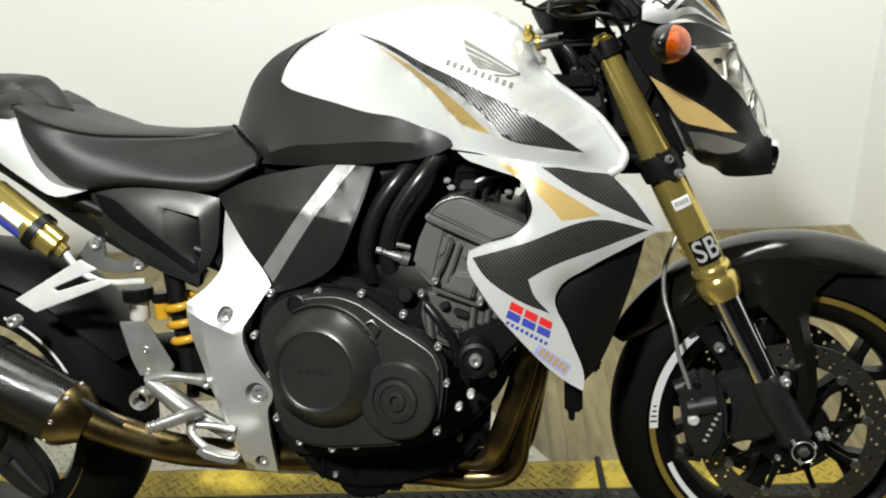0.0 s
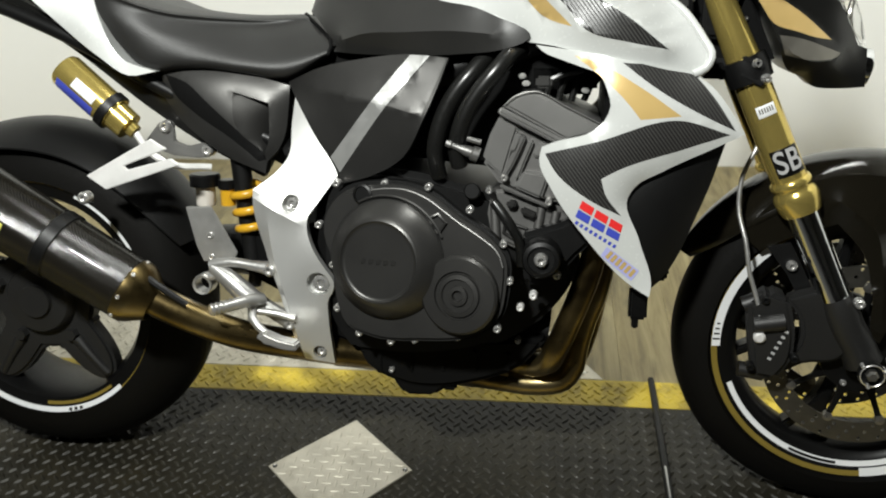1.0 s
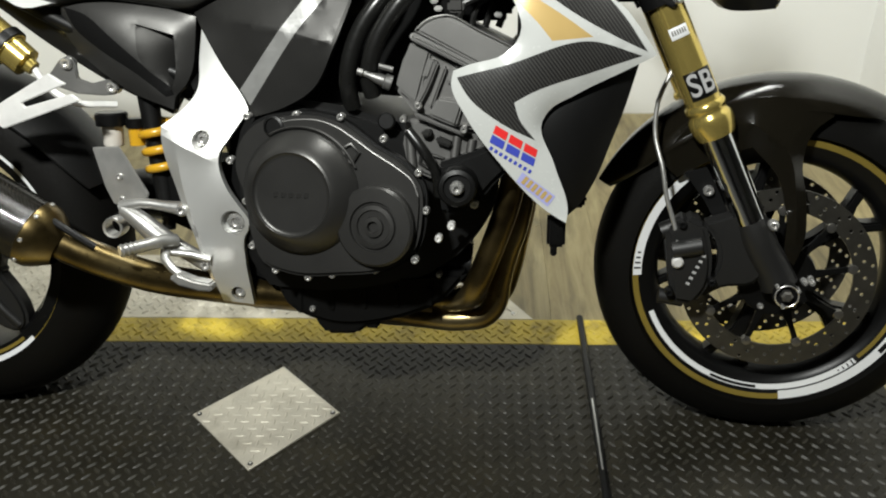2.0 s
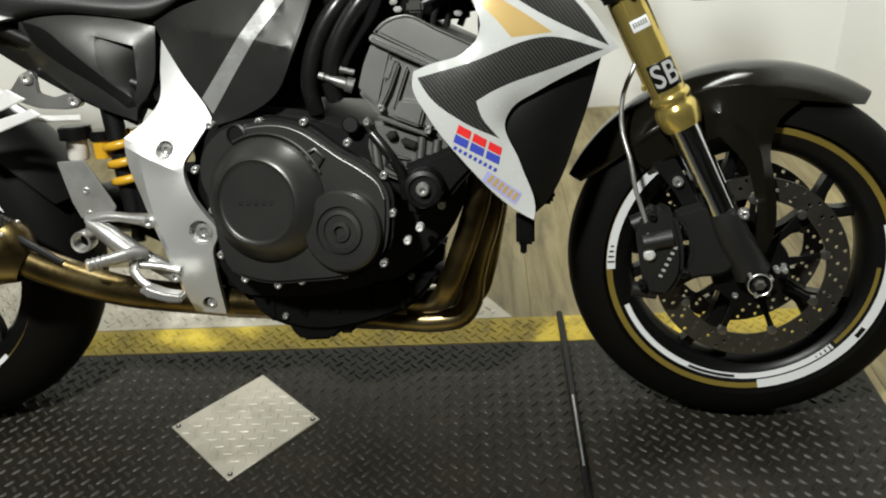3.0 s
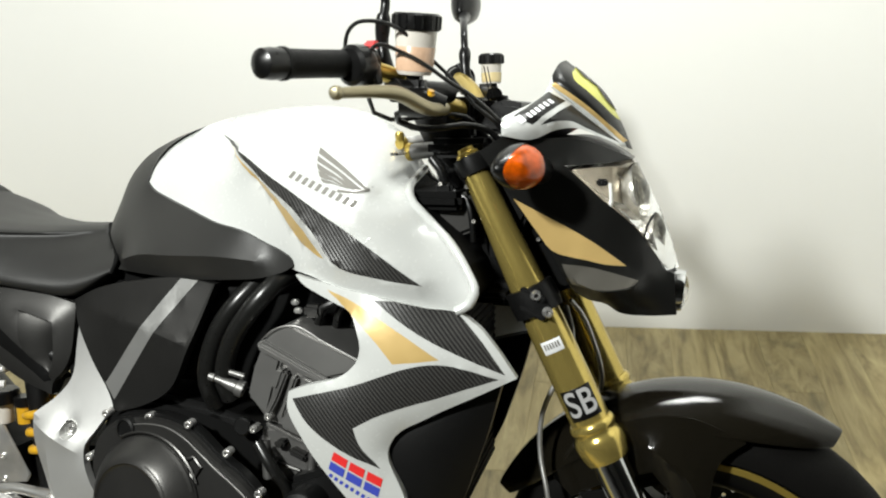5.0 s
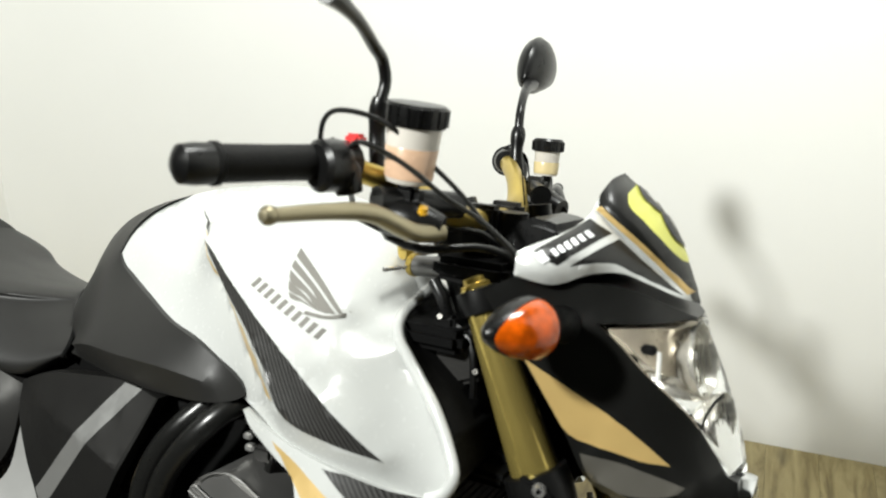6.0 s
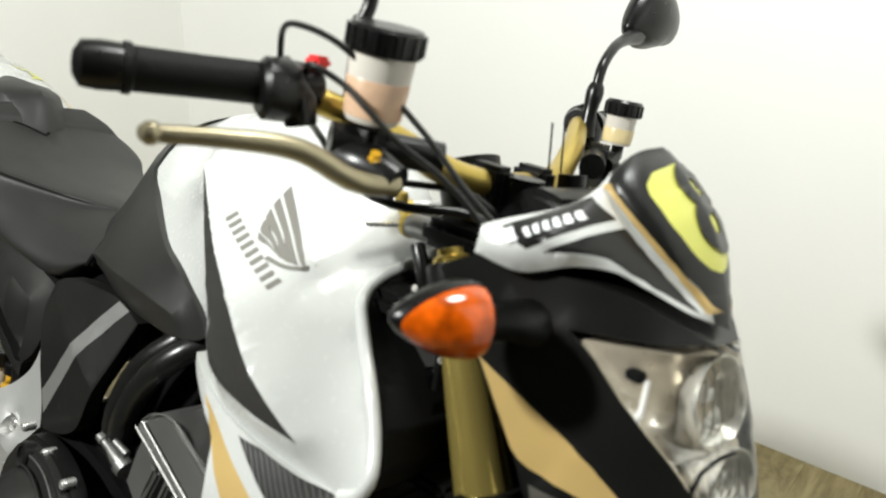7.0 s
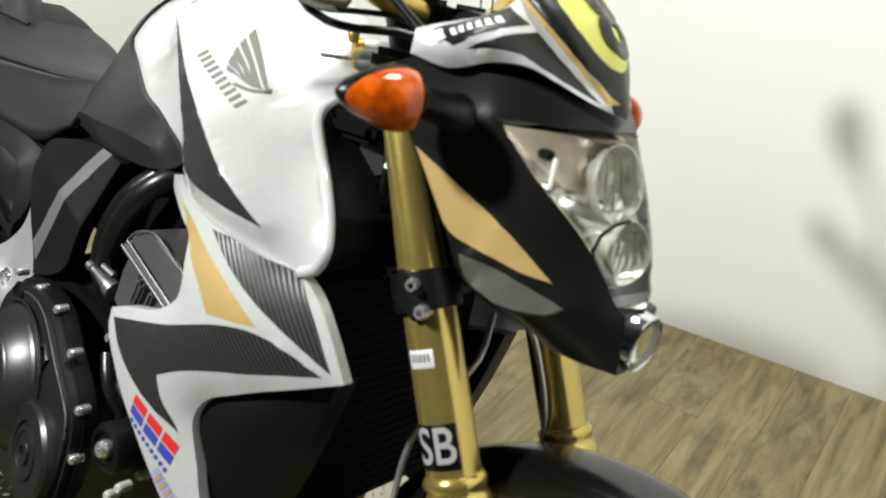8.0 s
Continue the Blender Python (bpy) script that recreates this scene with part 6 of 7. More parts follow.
def lettering(text, size, weight=0.0):
    """Raised letters as a flat mesh, triangulated finely enough to bend."""
    words = bpy.data.curves.new("numeral", "FONT")
    words.body, words.size, words.align_x, words.align_y, words.offset = text, size, "CENTER", "CENTER", weight
    tmp = new("numeral", words)
    me = bpy.data.meshes.new_from_object(tmp.evaluated_get(bpy.context.evaluated_depsgraph_get()))
    bpy.data.objects.remove(tmp)
    bm = bmesh.new()
    bm.from_mesh(me)
    bpy.data.meshes.remove(me)
    bmesh.ops.triangulate(bm, faces=bm.faces)
    for _ in range(3):
        bmesh.ops.subdivide_edges(bm, edges=[e for e in bm.edges if e.calc_length() > 0.008], cuts=1)
        bmesh.ops.triangulate(bm, faces=bm.faces)
    return bm


def on_fork(z, a, r):
    a = radians(a)
    return Vector((fork_x(z), -0.098, z)) + r * (math.cos(a) * Vector((0, -1, 0)) + math.sin(a) * Vector((0.904, 0, 0.428)))


tag = part("sticker", lathe([(0.0274, -0.009), (0.0277, -0.0085), (0.0277, 0.0085), (0.0274, 0.009)], (fork_x(0.697), -0.098, 0.697), AXIS, 12, -24, 60), STICK, bike, "small white maker sticker", STEER)
for k in range(6):
    part("letter_bar", lathe([(0.0277, -0.004), (0.028, -0.0035), (0.028, 0.0035), (0.0277, 0.004)], (fork_x(0.698), -0.098, 0.698), AXIS, 3, -17 + 8 * k, 5), LOGO, tag, "grey bar", STEER)
tag = part("sticker", lathe([(0.0282, -0.022), (0.0286, -0.021), (0.0286, 0.021), (0.0282, 0.022)], (fork_x(0.62), -0.098, 0.62), AXIS, 16, -34, 92), BLACK, bike, "dark sticker with two pale letters", STEER)
bm = lettering("SB", 0.05, 0.0006)
for v in bm.verts:
    w, s = v.co.x * 0.82, v.co.y
    v.co = on_fork(0.62, 12 + math.degrees(w / 0.029), 0.0298) + s * AXIS
part("lettering", bm, PALE, tag, "pale letters", STEER)
mudguard = hugger(FC, 0.3305, 0.078, 57, 154, 0.05, WEAVE, "front_mudguard", "glossy carbon front mudguard", STEER, taper=0.75, steps=44)
for sgn in (-1, 1):
    part("mudguard_skirt", Pillow([(1.262, 0.07, 0.49), (1.3, 0.073, 0.545), (1.37, 0.076, 0.588), (1.45, 0.075, 0.598), (1.52, 0.072, 0.57), (1.49, 0.08, 0.545), (1.477, 0.09, 0.5), (1.487, 0.1, 0.44), (1.489, 0.108, 0.37), (1.478, 0.11, 0.335), (1.468, 0.11, 0.345), (1.46, 0.104, 0.41), (1.438, 0.095, 0.48), (1.4, 0.084, 0.52), (1.35, 0.078, 0.5), (1.29, 0.072, 0.465)], 0.105, 0.012, ridges=[[(1.4, 0.094, 0.556), (1.452, 0.101, 0.515), (1.47, 0.109, 0.44), (1.4765, 0.113, 0.37)]]).shell(sgn, 0.003), WEAVE, mudguard, m=STEER)

# -- headlamp, flyscreen and indicators --
NOSE = Pillow([(1.177, 0.145, 0.957), (1.203, 0.135, 0.974), (1.25, 0.108, 0.972), (1.29, 0.085, 0.972), (1.34, 0.045, 0.953), (1.36, 0.02, 0.942), (1.33, 0.062, 0.938), (1.28, 0.1055, 0.937), (1.302, 0.094, 0.917), (1.325, 0.085, 0.894), (1.353, 0.072, 0.869), (1.369, 0.06, 0.852), (1.386, 0.044, 0.827), (1.398, 0.036, 0.808), (1.408, 0.03, 0.79), (1.42, 0.03, 0.786), (1.424, 0.028, 0.728), (1.385, 0.03, 0.725), (1.345, 0.035, 0.729), (1.332, 0.045, 0.741), (1.307, 0.062, 0.751), (1.29, 0.09, 0.771), (1.283, 0.11, 0.79), (1.268, 0.116, 0.82), (1.217, 0.128, 0.894)], 0.12, 0.01, [([(1.2184, 0.8947), (1.2575, 0.8715), (1.2885, 0.853), (1.317, 0.8345), (1.339, 0.8175), (1.3596, 0.8005), (1.333, 0.8045), (1.3081, 0.812), (1.2679, 0.8254), (1.249, 0.85)], 1), ([(1.2795, 0.8075), (1.3, 0.805), (1.3251, 0.799), (1.352, 0.7895), (1.3753, 0.7811), (1.3706, 0.7754), (1.3532, 0.7709), (1.32, 0.772), (1.2914, 0.7788)], 2)], ridges=[[(1.3, 0.107, 0.782), (1.33, 0.095, 0.769), (1.36, 0.078, 0.77), (1.385, 0.052, 0.776)], [(1.23, 0.122, 0.89), (1.256, 0.11, 0.879), (1.291, 0.096, 0.858), (1.331, 0.08, 0.828), (1.366, 0.064, 0.797)]])
nose = part("headlamp_shell", NOSE.body(0, lambda x, z: x > 1.288 and z > 0.7915 and z < 0.9315 and x > 1.285 + (0.931 - z) * 0.9 - 0.03), [NOSEM, TAN, NOSEP], bike, "matte black headlamp shell with gold flash", STEER)
LENS = Pillow([(1.282, 0.1045, 0.9365), (1.335, 0.06, 0.938), (1.362, 0.02, 0.938), (1.37, 0.0, 0.925), (1.39, 0.0, 0.885), (1.412, 0.0, 0.835), (1.424, 0.0, 0.79), (1.41, 0.032, 0.791), (1.399, 0.037, 0.808), (1.387, 0.046, 0.828), (1.371, 0.061, 0.853), (1.355, 0.073, 0.87), (1.327, 0.086, 0.895), (1.304, 0.095, 0.918)], 0.104, 0.009)
lens = part("headlamp_lens", LENS.body(), GLASS, nose, "clear headlamp lens", STEER)
lens.visible_shadow = False
BOWLS = Pillow([(1.288, 0.095, 0.9305), (1.34, 0.05, 0.932), (1.345, 0.0, 0.925), (1.35, 0.0, 0.88), (1.365, 0.0, 0.835), (1.385, 0.0, 0.8), (1.39, 0.026, 0.803), (1.374, 0.044, 0.832), (1.348, 0.063, 0.862), (1.322, 0.076, 0.888)], 0.09, 0.012)
part("reflector", BOWLS.body(), REFLECT, nose, "headlamp reflector with the beige of the room painted in", STEER)
for zc, xc, r in ((0.892, 1.357, 0.037), (0.833, 1.385, 0.029)):
    # a bowl that opens forwards, with upright flutes before it
    rings = [(0.2, -0.026), (0.45, -0.024), (0.7, -0.016), (0.88, -0.004), (0.98, 0.006), (1.02, 0.006), (1.02, 0.0), (0.9, -0.009), (0.7, -0.022), (0.5, -0.03)]
    bowl = part("lamp_bowl", lathe([(r * q, h) for q, h in rings], (xc, 0, zc), (1, 0, 0.2), 32), BOWL, nose, "round bright lamp bowl", STEER)
    for k in range(5):
        q = r * (0.36 * k - 0.72)
        h = math.sqrt(r * r - q * q) * 0.94
        part("flute", tube([(xc - 0.014 - 0.2 * h, q, zc + h), (xc - 0.004, q, zc + 0.6 * h), (xc - 0.001, q, zc), (xc + 0.004, q, zc - 0.6 * h), (xc - 0.004 + 0.2 * h, q, zc - h)], 0.0011, 6, 0.01), BOWL, bowl, "bright upright flute", STEER)
    part("bulb", lathe([(0, 0.0), (0.008, 0.0), (0.0085, 0.012), (0.005, 0.018), (0, 0.019)], (xc - 0.022, 0, zc), (1, 0, 0.2), 16), BRUSHED, bowl, "dull bulb shield", STEER)
for sgn in (-1, 1):
    part("lamp_divider", tube([(1.391, sgn * 0.012, 0.866), (1.387, sgn * 0.03, 0.862), (1.382, sgn * 0.042, 0.851), (1.38, sgn * 0.045, 0.836), (1.388, sgn * 0.041, 0.818)], 0.0018, 8), VOID, nose, "dark gasket line inside the lens", STEER)
    part("bulb_holder", join(block((1.318, sgn * 0.071 - 0.005, 0.908), (1.333, sgn * 0.071 + 0.005, 0.917), 0.002), tube([(1.327, sgn * 0.066, 0.885), (1.329, sgn * 0.062, 0.874)], 0.004, 8)), VOID, nose, "small black bulb holder", STEER)
    part("lens_post", tube([(1.336, sgn * 0.07, 0.912), (1.338, sgn * 0.0735, 0.888), (1.337, sgn * 0.073, 0.878)], 0.0024, 8), BRUSHED, nose, "bright post inside the lens", STEER)
part("marker_lamp", lathe([(0.0262, 0.0035), (0.0275, 0.005), (0.029, 0.002), (0.0295, -0.016), (0.024, -0.016)], (1.427, 0, 0.757), (1, 0, -0.1), 32, closed=True), CHROME, nose, "round marker lamp in a chromed ring", STEER)
part("marker_housing", lathe([(0.0305, -0.01), (0.0315, -0.012), (0.032, -0.03), (0.0, -0.03), (0.0, -0.016), (0.0295, -0.014)], (1.427, 0, 0.757), (1, 0, -0.1), 32), BLACK, nose, "black marker lamp housing", STEER)
part("marker_bowl", lathe([(0.0, -0.014), (0.008, -0.0135), (0.0085, -0.009), (0.015, -0.008), (0.016, -0.003), (0.0262, 0.002)], (1.427, 0, 0.757), (1, 0, -0.1), 32), CASTG, nose, "grey stepped marker lamp bowl", STEER)
part("marker_glass", lathe([(0.0, 0.012), (0.01, 0.0108), (0.019, 0.0075), (0.0262, 0.0035), (0.0, 0.003)], (1.427, 0, 0.757), (1, 0, -0.1), 32), GLASS, nose, "clear marker lens", STEER)
SCR = Pillow([(1.206, 0.14, 0.999), (1.252, 0.062, 1.041), (1.2545, 0.05, 1.056), (1.259, 0.03, 1.071), (1.264, 0.0, 1.078), (1.29, 0.0, 1.057), (1.317, 0.0, 1.032), (1.34, 0.0, 0.995), (1.358, 0.0, 0.953), (1.34, 0.035, 0.9625), (1.315, 0.06, 0.975), (1.292, 0.083, 0.985), (1.27, 0.102, 0.983), (1.24, 0.126, 0.971), (1.206, 0.142, 0.977)], 0.1425, 0.007,
             [([(1.25, 1.09), (1.2585, 1.043), (1.3, 1.0125), (1.348, 0.966), (1.354, 0.95), (1.38, 0.95), (1.34, 1.05), (1.27, 1.1)], 1),
              ([(1.2773, 1.069), (1.2785, 1.059), (1.2825, 1.0505), (1.2996, 1.0353), (1.3211, 1.0142), (1.3315, 1.0025), (1.3369, 0.9964), (1.36, 0.985), (1.385, 1.0), (1.34, 1.06), (1.29, 1.09)], 3),
              ([(1.2535, 1.0425), (1.2605, 1.0455), (1.3, 1.0165), (1.352, 0.966), (1.347, 0.9635), (1.3, 1.0085)], 2),
              ([(1.2193, 1.0013), (1.2535, 1.0335), (1.276, 1.0205), (1.2448, 0.9904)], 1),
              ([(1.2534, 0.9899), (1.2822, 1.0155), (1.344, 0.9635), (1.3232, 0.9742), (1.3029, 0.985), (1.2884, 0.9935), (1.2747, 0.9946)], 1)], power=1.5,
             ridges=[[(1.2545, 0.061, 1.041), (1.3, 0.047, 1.003), (1.347, 0.022, 0.9635)]])
screen = part("flyscreen", SCR.body(1), [WHITE, NOSEM, TAN, YELLOW], bike, "white flyscreen with black panels, gold edge and yellow number plate", STEER)
bars_along(screen, SCR.at, (1.2415, 0.9985), (1.2665, 1.0195), 6, 0.0085, STICK, "pale mark bar", 0.4, lift=0.0022, step=0.004, slant=-0.3)
bars_along(screen, SCR.at, (1.2325, 0.9915), (1.2385, 0.9965), 1, 0.0125, STICK, "pale mark flag", 0.1, lift=0.0022, step=0.004, slant=-0.3)
for ob in list(screen.children):
    ob.data.transform(STEER)
# the race number on the front of the flyscreen
bm = lettering("8", 0.112, 0.003)
for v in bm.verts:
    w, s = v.co.x + 0.012, v.co.y
    x0, z0 = 1.3105 - 0.66 * s, 1.037 + 0.75 * s
    lo, hi = -0.01, 0.06
    for _ in range(24):
        mid = (lo + hi) / 2
        inner = SCR.at(x0 - 0.75 * mid, z0 - 0.66 * mid) < abs(w) if inside([tuple(q) for q in SCR.line], (x0 - 0.75 * mid, z0 - 0.66 * mid)) else True
        lo, hi = (mid, hi) if inner else (lo, mid)
    v.co = Vector((x0 - 0.75 * hi + 0.0012, w, z0 - 0.66 * hi + 0.0012))
bmesh.ops.recalc_face_normals(bm, faces=bm.faces)
part("numeral", bm, BLACK, screen, "black race number", STEER)

for sgn in (-1, 1):
    at = Vector((1.248, sgn * 0.172, 0.94))
    axis = Vector((-0.36, sgn * 0.93, 0.0))
    ahead = Vector((0.965, sgn * 0.22, -0.14)).normalized()
    prof = [(0.0, 0.0), (0.021, 0.001), (0.0262, 0.005), (0.028, 0.013), (0.0268, 0.026), (0.0228, 0.04), (0.0168, 0.053), (0.0095, 0.065), (0.004, 0.0705), (0.0, 0.072)]
    body = lathe(prof, at, axis, 32)
    lensb = body.copy()
    for bmx, keep in ((body, -1), (lensb, 1)):
        bmesh.ops.bisect_plane(bmx, geom=bmx.verts[:] + bmx.edges[:] + bmx.faces[:], plane_co=at - ahead * 0.001, plane_no=-keep * ahead, clear_outer=True)
        edge = [e for e in bmx.edges if len(e.link_faces) == 1]
        bmesh.ops.holes_fill(bmx, edges=edge, sides=0)
    for v in lensb.verts:
        d = (v.co - at).dot(ahead) + 0.001
        v.co += ahead * (0.0015 if d > 0.001 else 0.0)
    for v in body.verts:
        v.co += ((v.co - at) - axis * (v.co - at).dot(axis)) * 0.04
    ind = part("turn_indicator", body, BLACK, bike, "black turn indicator with an orange lens", STEER)
    part("lens", lensb, ORANGE, ind, "orange plastic lens", STEER)
    part("stalk", tube([(1.247, sgn * 0.1, 0.93), (1.247, sgn * 0.14, 0.936), (1.25, sgn * 0.178, 0.94)], [0.022, 0.015, 0.017], 16), BLACK, ind, m=STEER)

# -- handlebar and controls --
bar = part("handlebar", tube([(0.991, -0.348, 1.064), (1.036, -0.218, 1.069), (1.085, -0.14, 1.045), (1.112, -0.08, 1.018), (1.12, -0.03, 1.01), (1.12, 0.03, 1.01), (1.112, 0.08, 1.018), (1.085, 0.14, 1.045), (1.036, 0.218, 1.069), (0.991, 0.348, 1.064)], [0.011, 0.011, 0.012, 0.0135, 0.014, 0.014, 0.0135, 0.012, 0.011, 0.011], 16), BAR, bike, "gold tapered handlebar", STEER)
part("top_yoke", join(block((1.08, -0.075, 0.945), (1.17, 0.075, 0.972), 0.008), block((1.1, -0.045, 0.97), (1.14, -0.02, 1.03), 0.005), block((1.1, 0.02, 0.97), (1.14, 0.045, 1.03), 0.005)), SATIN, bar, "black top yoke and bar clamps", STEER)
part("bottom_yoke", block((1.17, -0.09, 0.74), (1.24, 0.09, 0.772), 0.008), SATIN, bar, "black bottom yoke", STEER)
part("instrument", join(slab([(1.145, 0.98), (1.2, 0.978), (1.222, 0.99), (1.218, 1.018), (1.185, 1.024), (1.15, 1.005)], -0.055, 0.055, 0.008, smooth=True, step=0.015), tube([(1.15, -0.02, 1.0), (1.15, -0.02, 1.024)], 0.018), tube([(1.16, 0.045, 1.0), (1.155, 0.045, 1.03)], 0.014)), BLACK, bike, "black instrument pod", STEER)
for y0 in (0.012, 0.032):
    part("aerial", tube([(1.15, y0, 1.03), (1.14, y0 + 0.004, 1.075)], 0.001, 6), SATIN, bike, "thin upright wire", STEER)


def along(p, q, s):
    return tuple(a + (b - a) * s for a, b in zip(p, q))


for sgn in (-1, 1):
    tip, root = (0.991, sgn * 0.348, 1.064), (1.036, sgn * 0.218, 1.069)
    out = tuple(a - b for a, b in zip(tip, root))
    grip = part("grip", lathe([(0.0115, 0.0), (0.021, 0.001), (0.021, 0.006), (0.0172, 0.008), (0.0168, 0.06), (0.0172, 0.112), (0.0195, 0.114), (0.0195, 0.119), (0.0115, 0.12)], root, out, 24), GRIPM, bar, "black rubber grip", STEER)
    part("bar_end", lathe([(0.0115, 0.118), (0.018, 0.12), (0.0185, 0.135), (0.017, 0.148), (0.009, 0.153), (0, 0.154)], root, out, 24), BLACK, bar, "black bar end weight", STEER)
    part("switch_box", join(lathe([(0.0, 0.0), (0.0205, 0.0), (0.0215, 0.008), (0.0205, 0.03), (0.016, 0.034), (0, 0.034)] if sgn < 0 else [(0.0, 0.0), (0.017, 0.0), (0.0175, 0.01), (0.014, 0.02), (0, 0.02)], along(root, tip, 0.0), tuple(-q for q in out), 20), lathe([(0, 0), (0.02, 0.0), (0.025, 0.004), (0.0255, 0.022), (0.022, 0.03), (0, 0.03)] if sgn < 0 else [(0, 0), (0.019, 0.0), (0.02, 0.03), (0, 0.03)], (1.04, sgn * 0.24, 1.066), (0.33, sgn * -0.94, 0.04), 24), tube([(1.035, sgn * 0.222, 1.085), (1.055, sgn * 0.212, 1.06), (1.058, sgn * 0.208, 1.042)], [0.012, 0.016, 0.013], 14)), BLACK, bar, "black switch and throttle housing", STEER)
    part("lever", tube([(1.072, sgn * 0.338, 1.03), (1.087, sgn * 0.295, 1.032), (1.106, sgn * 0.243, 1.03), (1.13, sgn * 0.2, 1.012), (1.14, sgn * 0.17, 1.012)], [0.0065, 0.0075, 0.009, 0.009, 0.008], 12, 0.01), LEVER if sgn < 0 else BLACK, bar, "champagne anodised lever" if sgn < 0 else "black clutch lever", STEER)
    part("lever_ball", lathe([(0, -0.0085), (0.005, -0.0075), (0.0082, -0.003), (0.0085, 0.0), (0.0082, 0.003), (0.005, 0.0075), (0, 0.0085)], (1.071, sgn * 0.343, 1.03), (0, 1, 0), 16), LEVER if sgn < 0 else BLACK, bar, "round lever end", STEER)
    part("lever_perch", join(tube([(1.085, sgn * 0.185, 1.022), (1.115, sgn * 0.178, 1.02), (1.14, sgn * 0.17, 1.014)], [0.017, 0.02, 0.014], 16), tube([(1.08, sgn * 0.195, 1.036), (1.13, sgn * 0.115, 1.034)], [0.015, 0.0135], 16), block((1.085, sgn * 0.17 - 0.012, 1.03), (1.115, sgn * 0.17 + 0.012, 1.055), 0.006)), BLACK, bar, "black lever perch", STEER)
    part("adjuster", lathe([(0, 0), (0.0058, 0), (0.006, 0.004), (0.0045, 0.0045), (0.0042, 0.008), (0, 0.008)], (1.125, sgn * 0.185, 1.028), (0.4, -0.3, 1), 14), SPRING if sgn < 0 else SATIN, bar, "anodised adjuster", STEER)
    if sgn < 0:
        sleeve, stem = [(1.068, -0.165, 1.04), (1.049, -0.152, 1.1), (1.054, -0.158, 1.13), (1.0545, -0.158, 1.135)], [(1.054, -0.158, 1.128), (1.0555, -0.153, 1.152), (1.0555, -0.16, 1.1685), (1.06, -0.185, 1.181), (1.078, -0.245, 1.1985), (1.088, -0.285, 1.206), (1.092, -0.31, 1.212)]
    else:
        sleeve, stem = [(1.06, 0.199, 1.055), (1.055, 0.204, 1.085), (1.0535, 0.2085, 1.113), (1.0535, 0.209, 1.117)], [(1.0535, 0.2085, 1.107), (1.051, 0.214, 1.133), (1.043, 0.239, 1.157), (1.028, 0.29, 1.176), (1.018, 0.327, 1.184)]
    mirror = part("mirror", tube(stem, [0.0062] * (len(stem) - 2) + [0.008, 0.012], 12, 0.006), BLACK, bike, "black mirror on a bent stem", STEER)
    part("sleeve", tube(sleeve, [0.0105, 0.0085, 0.0092, 0.0075], 14, 0.006), BLACK, mirror, "black threaded stem sleeve", STEER)
    MH = Matrix.Translation((1.009, 0.369, 1.216) if sgn > 0 else (1.1, -0.37, 1.252)) @ Matrix.Rotation(radians(sgn * 6), 4, "Z")
    head = Pillow([(sgn * u * (1.17 if sgn > 0 else 1.0), 0.002, v) for u, v in ((0.0, 0.041), (0.03, 0.03), (0.055, 0.009), (0.063, -0.014), (0.053, -0.03), (0.032, -0.036), (-0.052, -0.0355), (-0.058, -0.028), (-0.054, -0.013), (-0.043, 0.014), (-0.019, 0.036))], 0.026, 0.008, [([(sgn * u, v) for u, v in ((0.006, 0.05), (0.031, 0.02), (0.043, -0.005), (0.04, -0.05), (0.09, -0.05), (0.09, 0.05))], 1)])
    hb = head.body()
    hb.transform(MH @ Matrix.Rotation(radians(90), 4, "Z"))
    part("mirror_head", hb, [BLACK, CASTG], mirror, "black mirror housing with a pale outer edge", STEER)
def ribs(parent, base, axis, r, low, high, count):
    """Grip ribs round a screw cap."""
    d = Vector(axis).normalized()
    u = d.orthogonal().normalized()
    w = d.cross(u)
    for k in range(count):
        a = math.tau * k / count
        q = Vector(base) + r * (math.cos(a) * u + math.sin(a) * w)
        part("rib", tube([tuple(q + d * low), tuple(q + d * high)], 0.0017, 6), BLACK, parent, m=STEER)


# right: big front brake reservoir; left: small clutch reservoir
big = part("fluid_reservoir", lathe([(0, 0), (0.021, 0), (0.0235, 0.005), (0.0268, 0.055), (0, 0.055)], (1.1, -0.172, 1.056), (0.1, -0.07, 1), 32), [CUP], bike, "translucent front brake reservoir half full of amber fluid", STEER)
part("fluid", lathe([(0.0215, 0.003), (0.0238, 0.005), (0.0258, 0.034), (0.0252, 0.035)], (1.1, -0.172, 1.056), (0.1, -0.07, 1), 32), FLUID, big, "amber fluid showing through", STEER)
bigcap = part("cap", lathe([(0, 0), (0.0295, 0), (0.0305, 0.003), (0.0305, 0.018), (0.028, 0.021), (0.0, 0.022)], (1.1054, -0.1758, 1.11), (0.1, -0.07, 1), 28), BLACK, big, "black ribbed screw cap", STEER)
ribs(bigcap, (1.1054, -0.1758, 1.11), (0.1, -0.07, 1), 0.0303, 0.002, 0.0185, 18)
small = part("fluid_reservoir", lathe([(0, 0), (0.015, 0), (0.016, 0.003), (0.017, 0.033), (0, 0.033)], (1.104, 0.194, 1.056), (0, 0, 1), 24), CUP, bike, "small translucent clutch reservoir with black cap", STEER)
part("fluid", lathe([(0.0145, 0.001), (0.0164, 0.003), (0.0172, 0.017), (0.0168, 0.018)], (1.104, 0.194, 1.056), (0, 0, 1), 24), OIL, small, "straw-coloured fluid showing through", STEER)
smallcap = part("cap", lathe([(0, 0), (0.02, 0), (0.0205, 0.014), (0.018, 0.017), (0, 0.017)], (1.104, 0.194, 1.088), (0, 0, 1), 24), BLACK, small, "black screw cap", STEER)
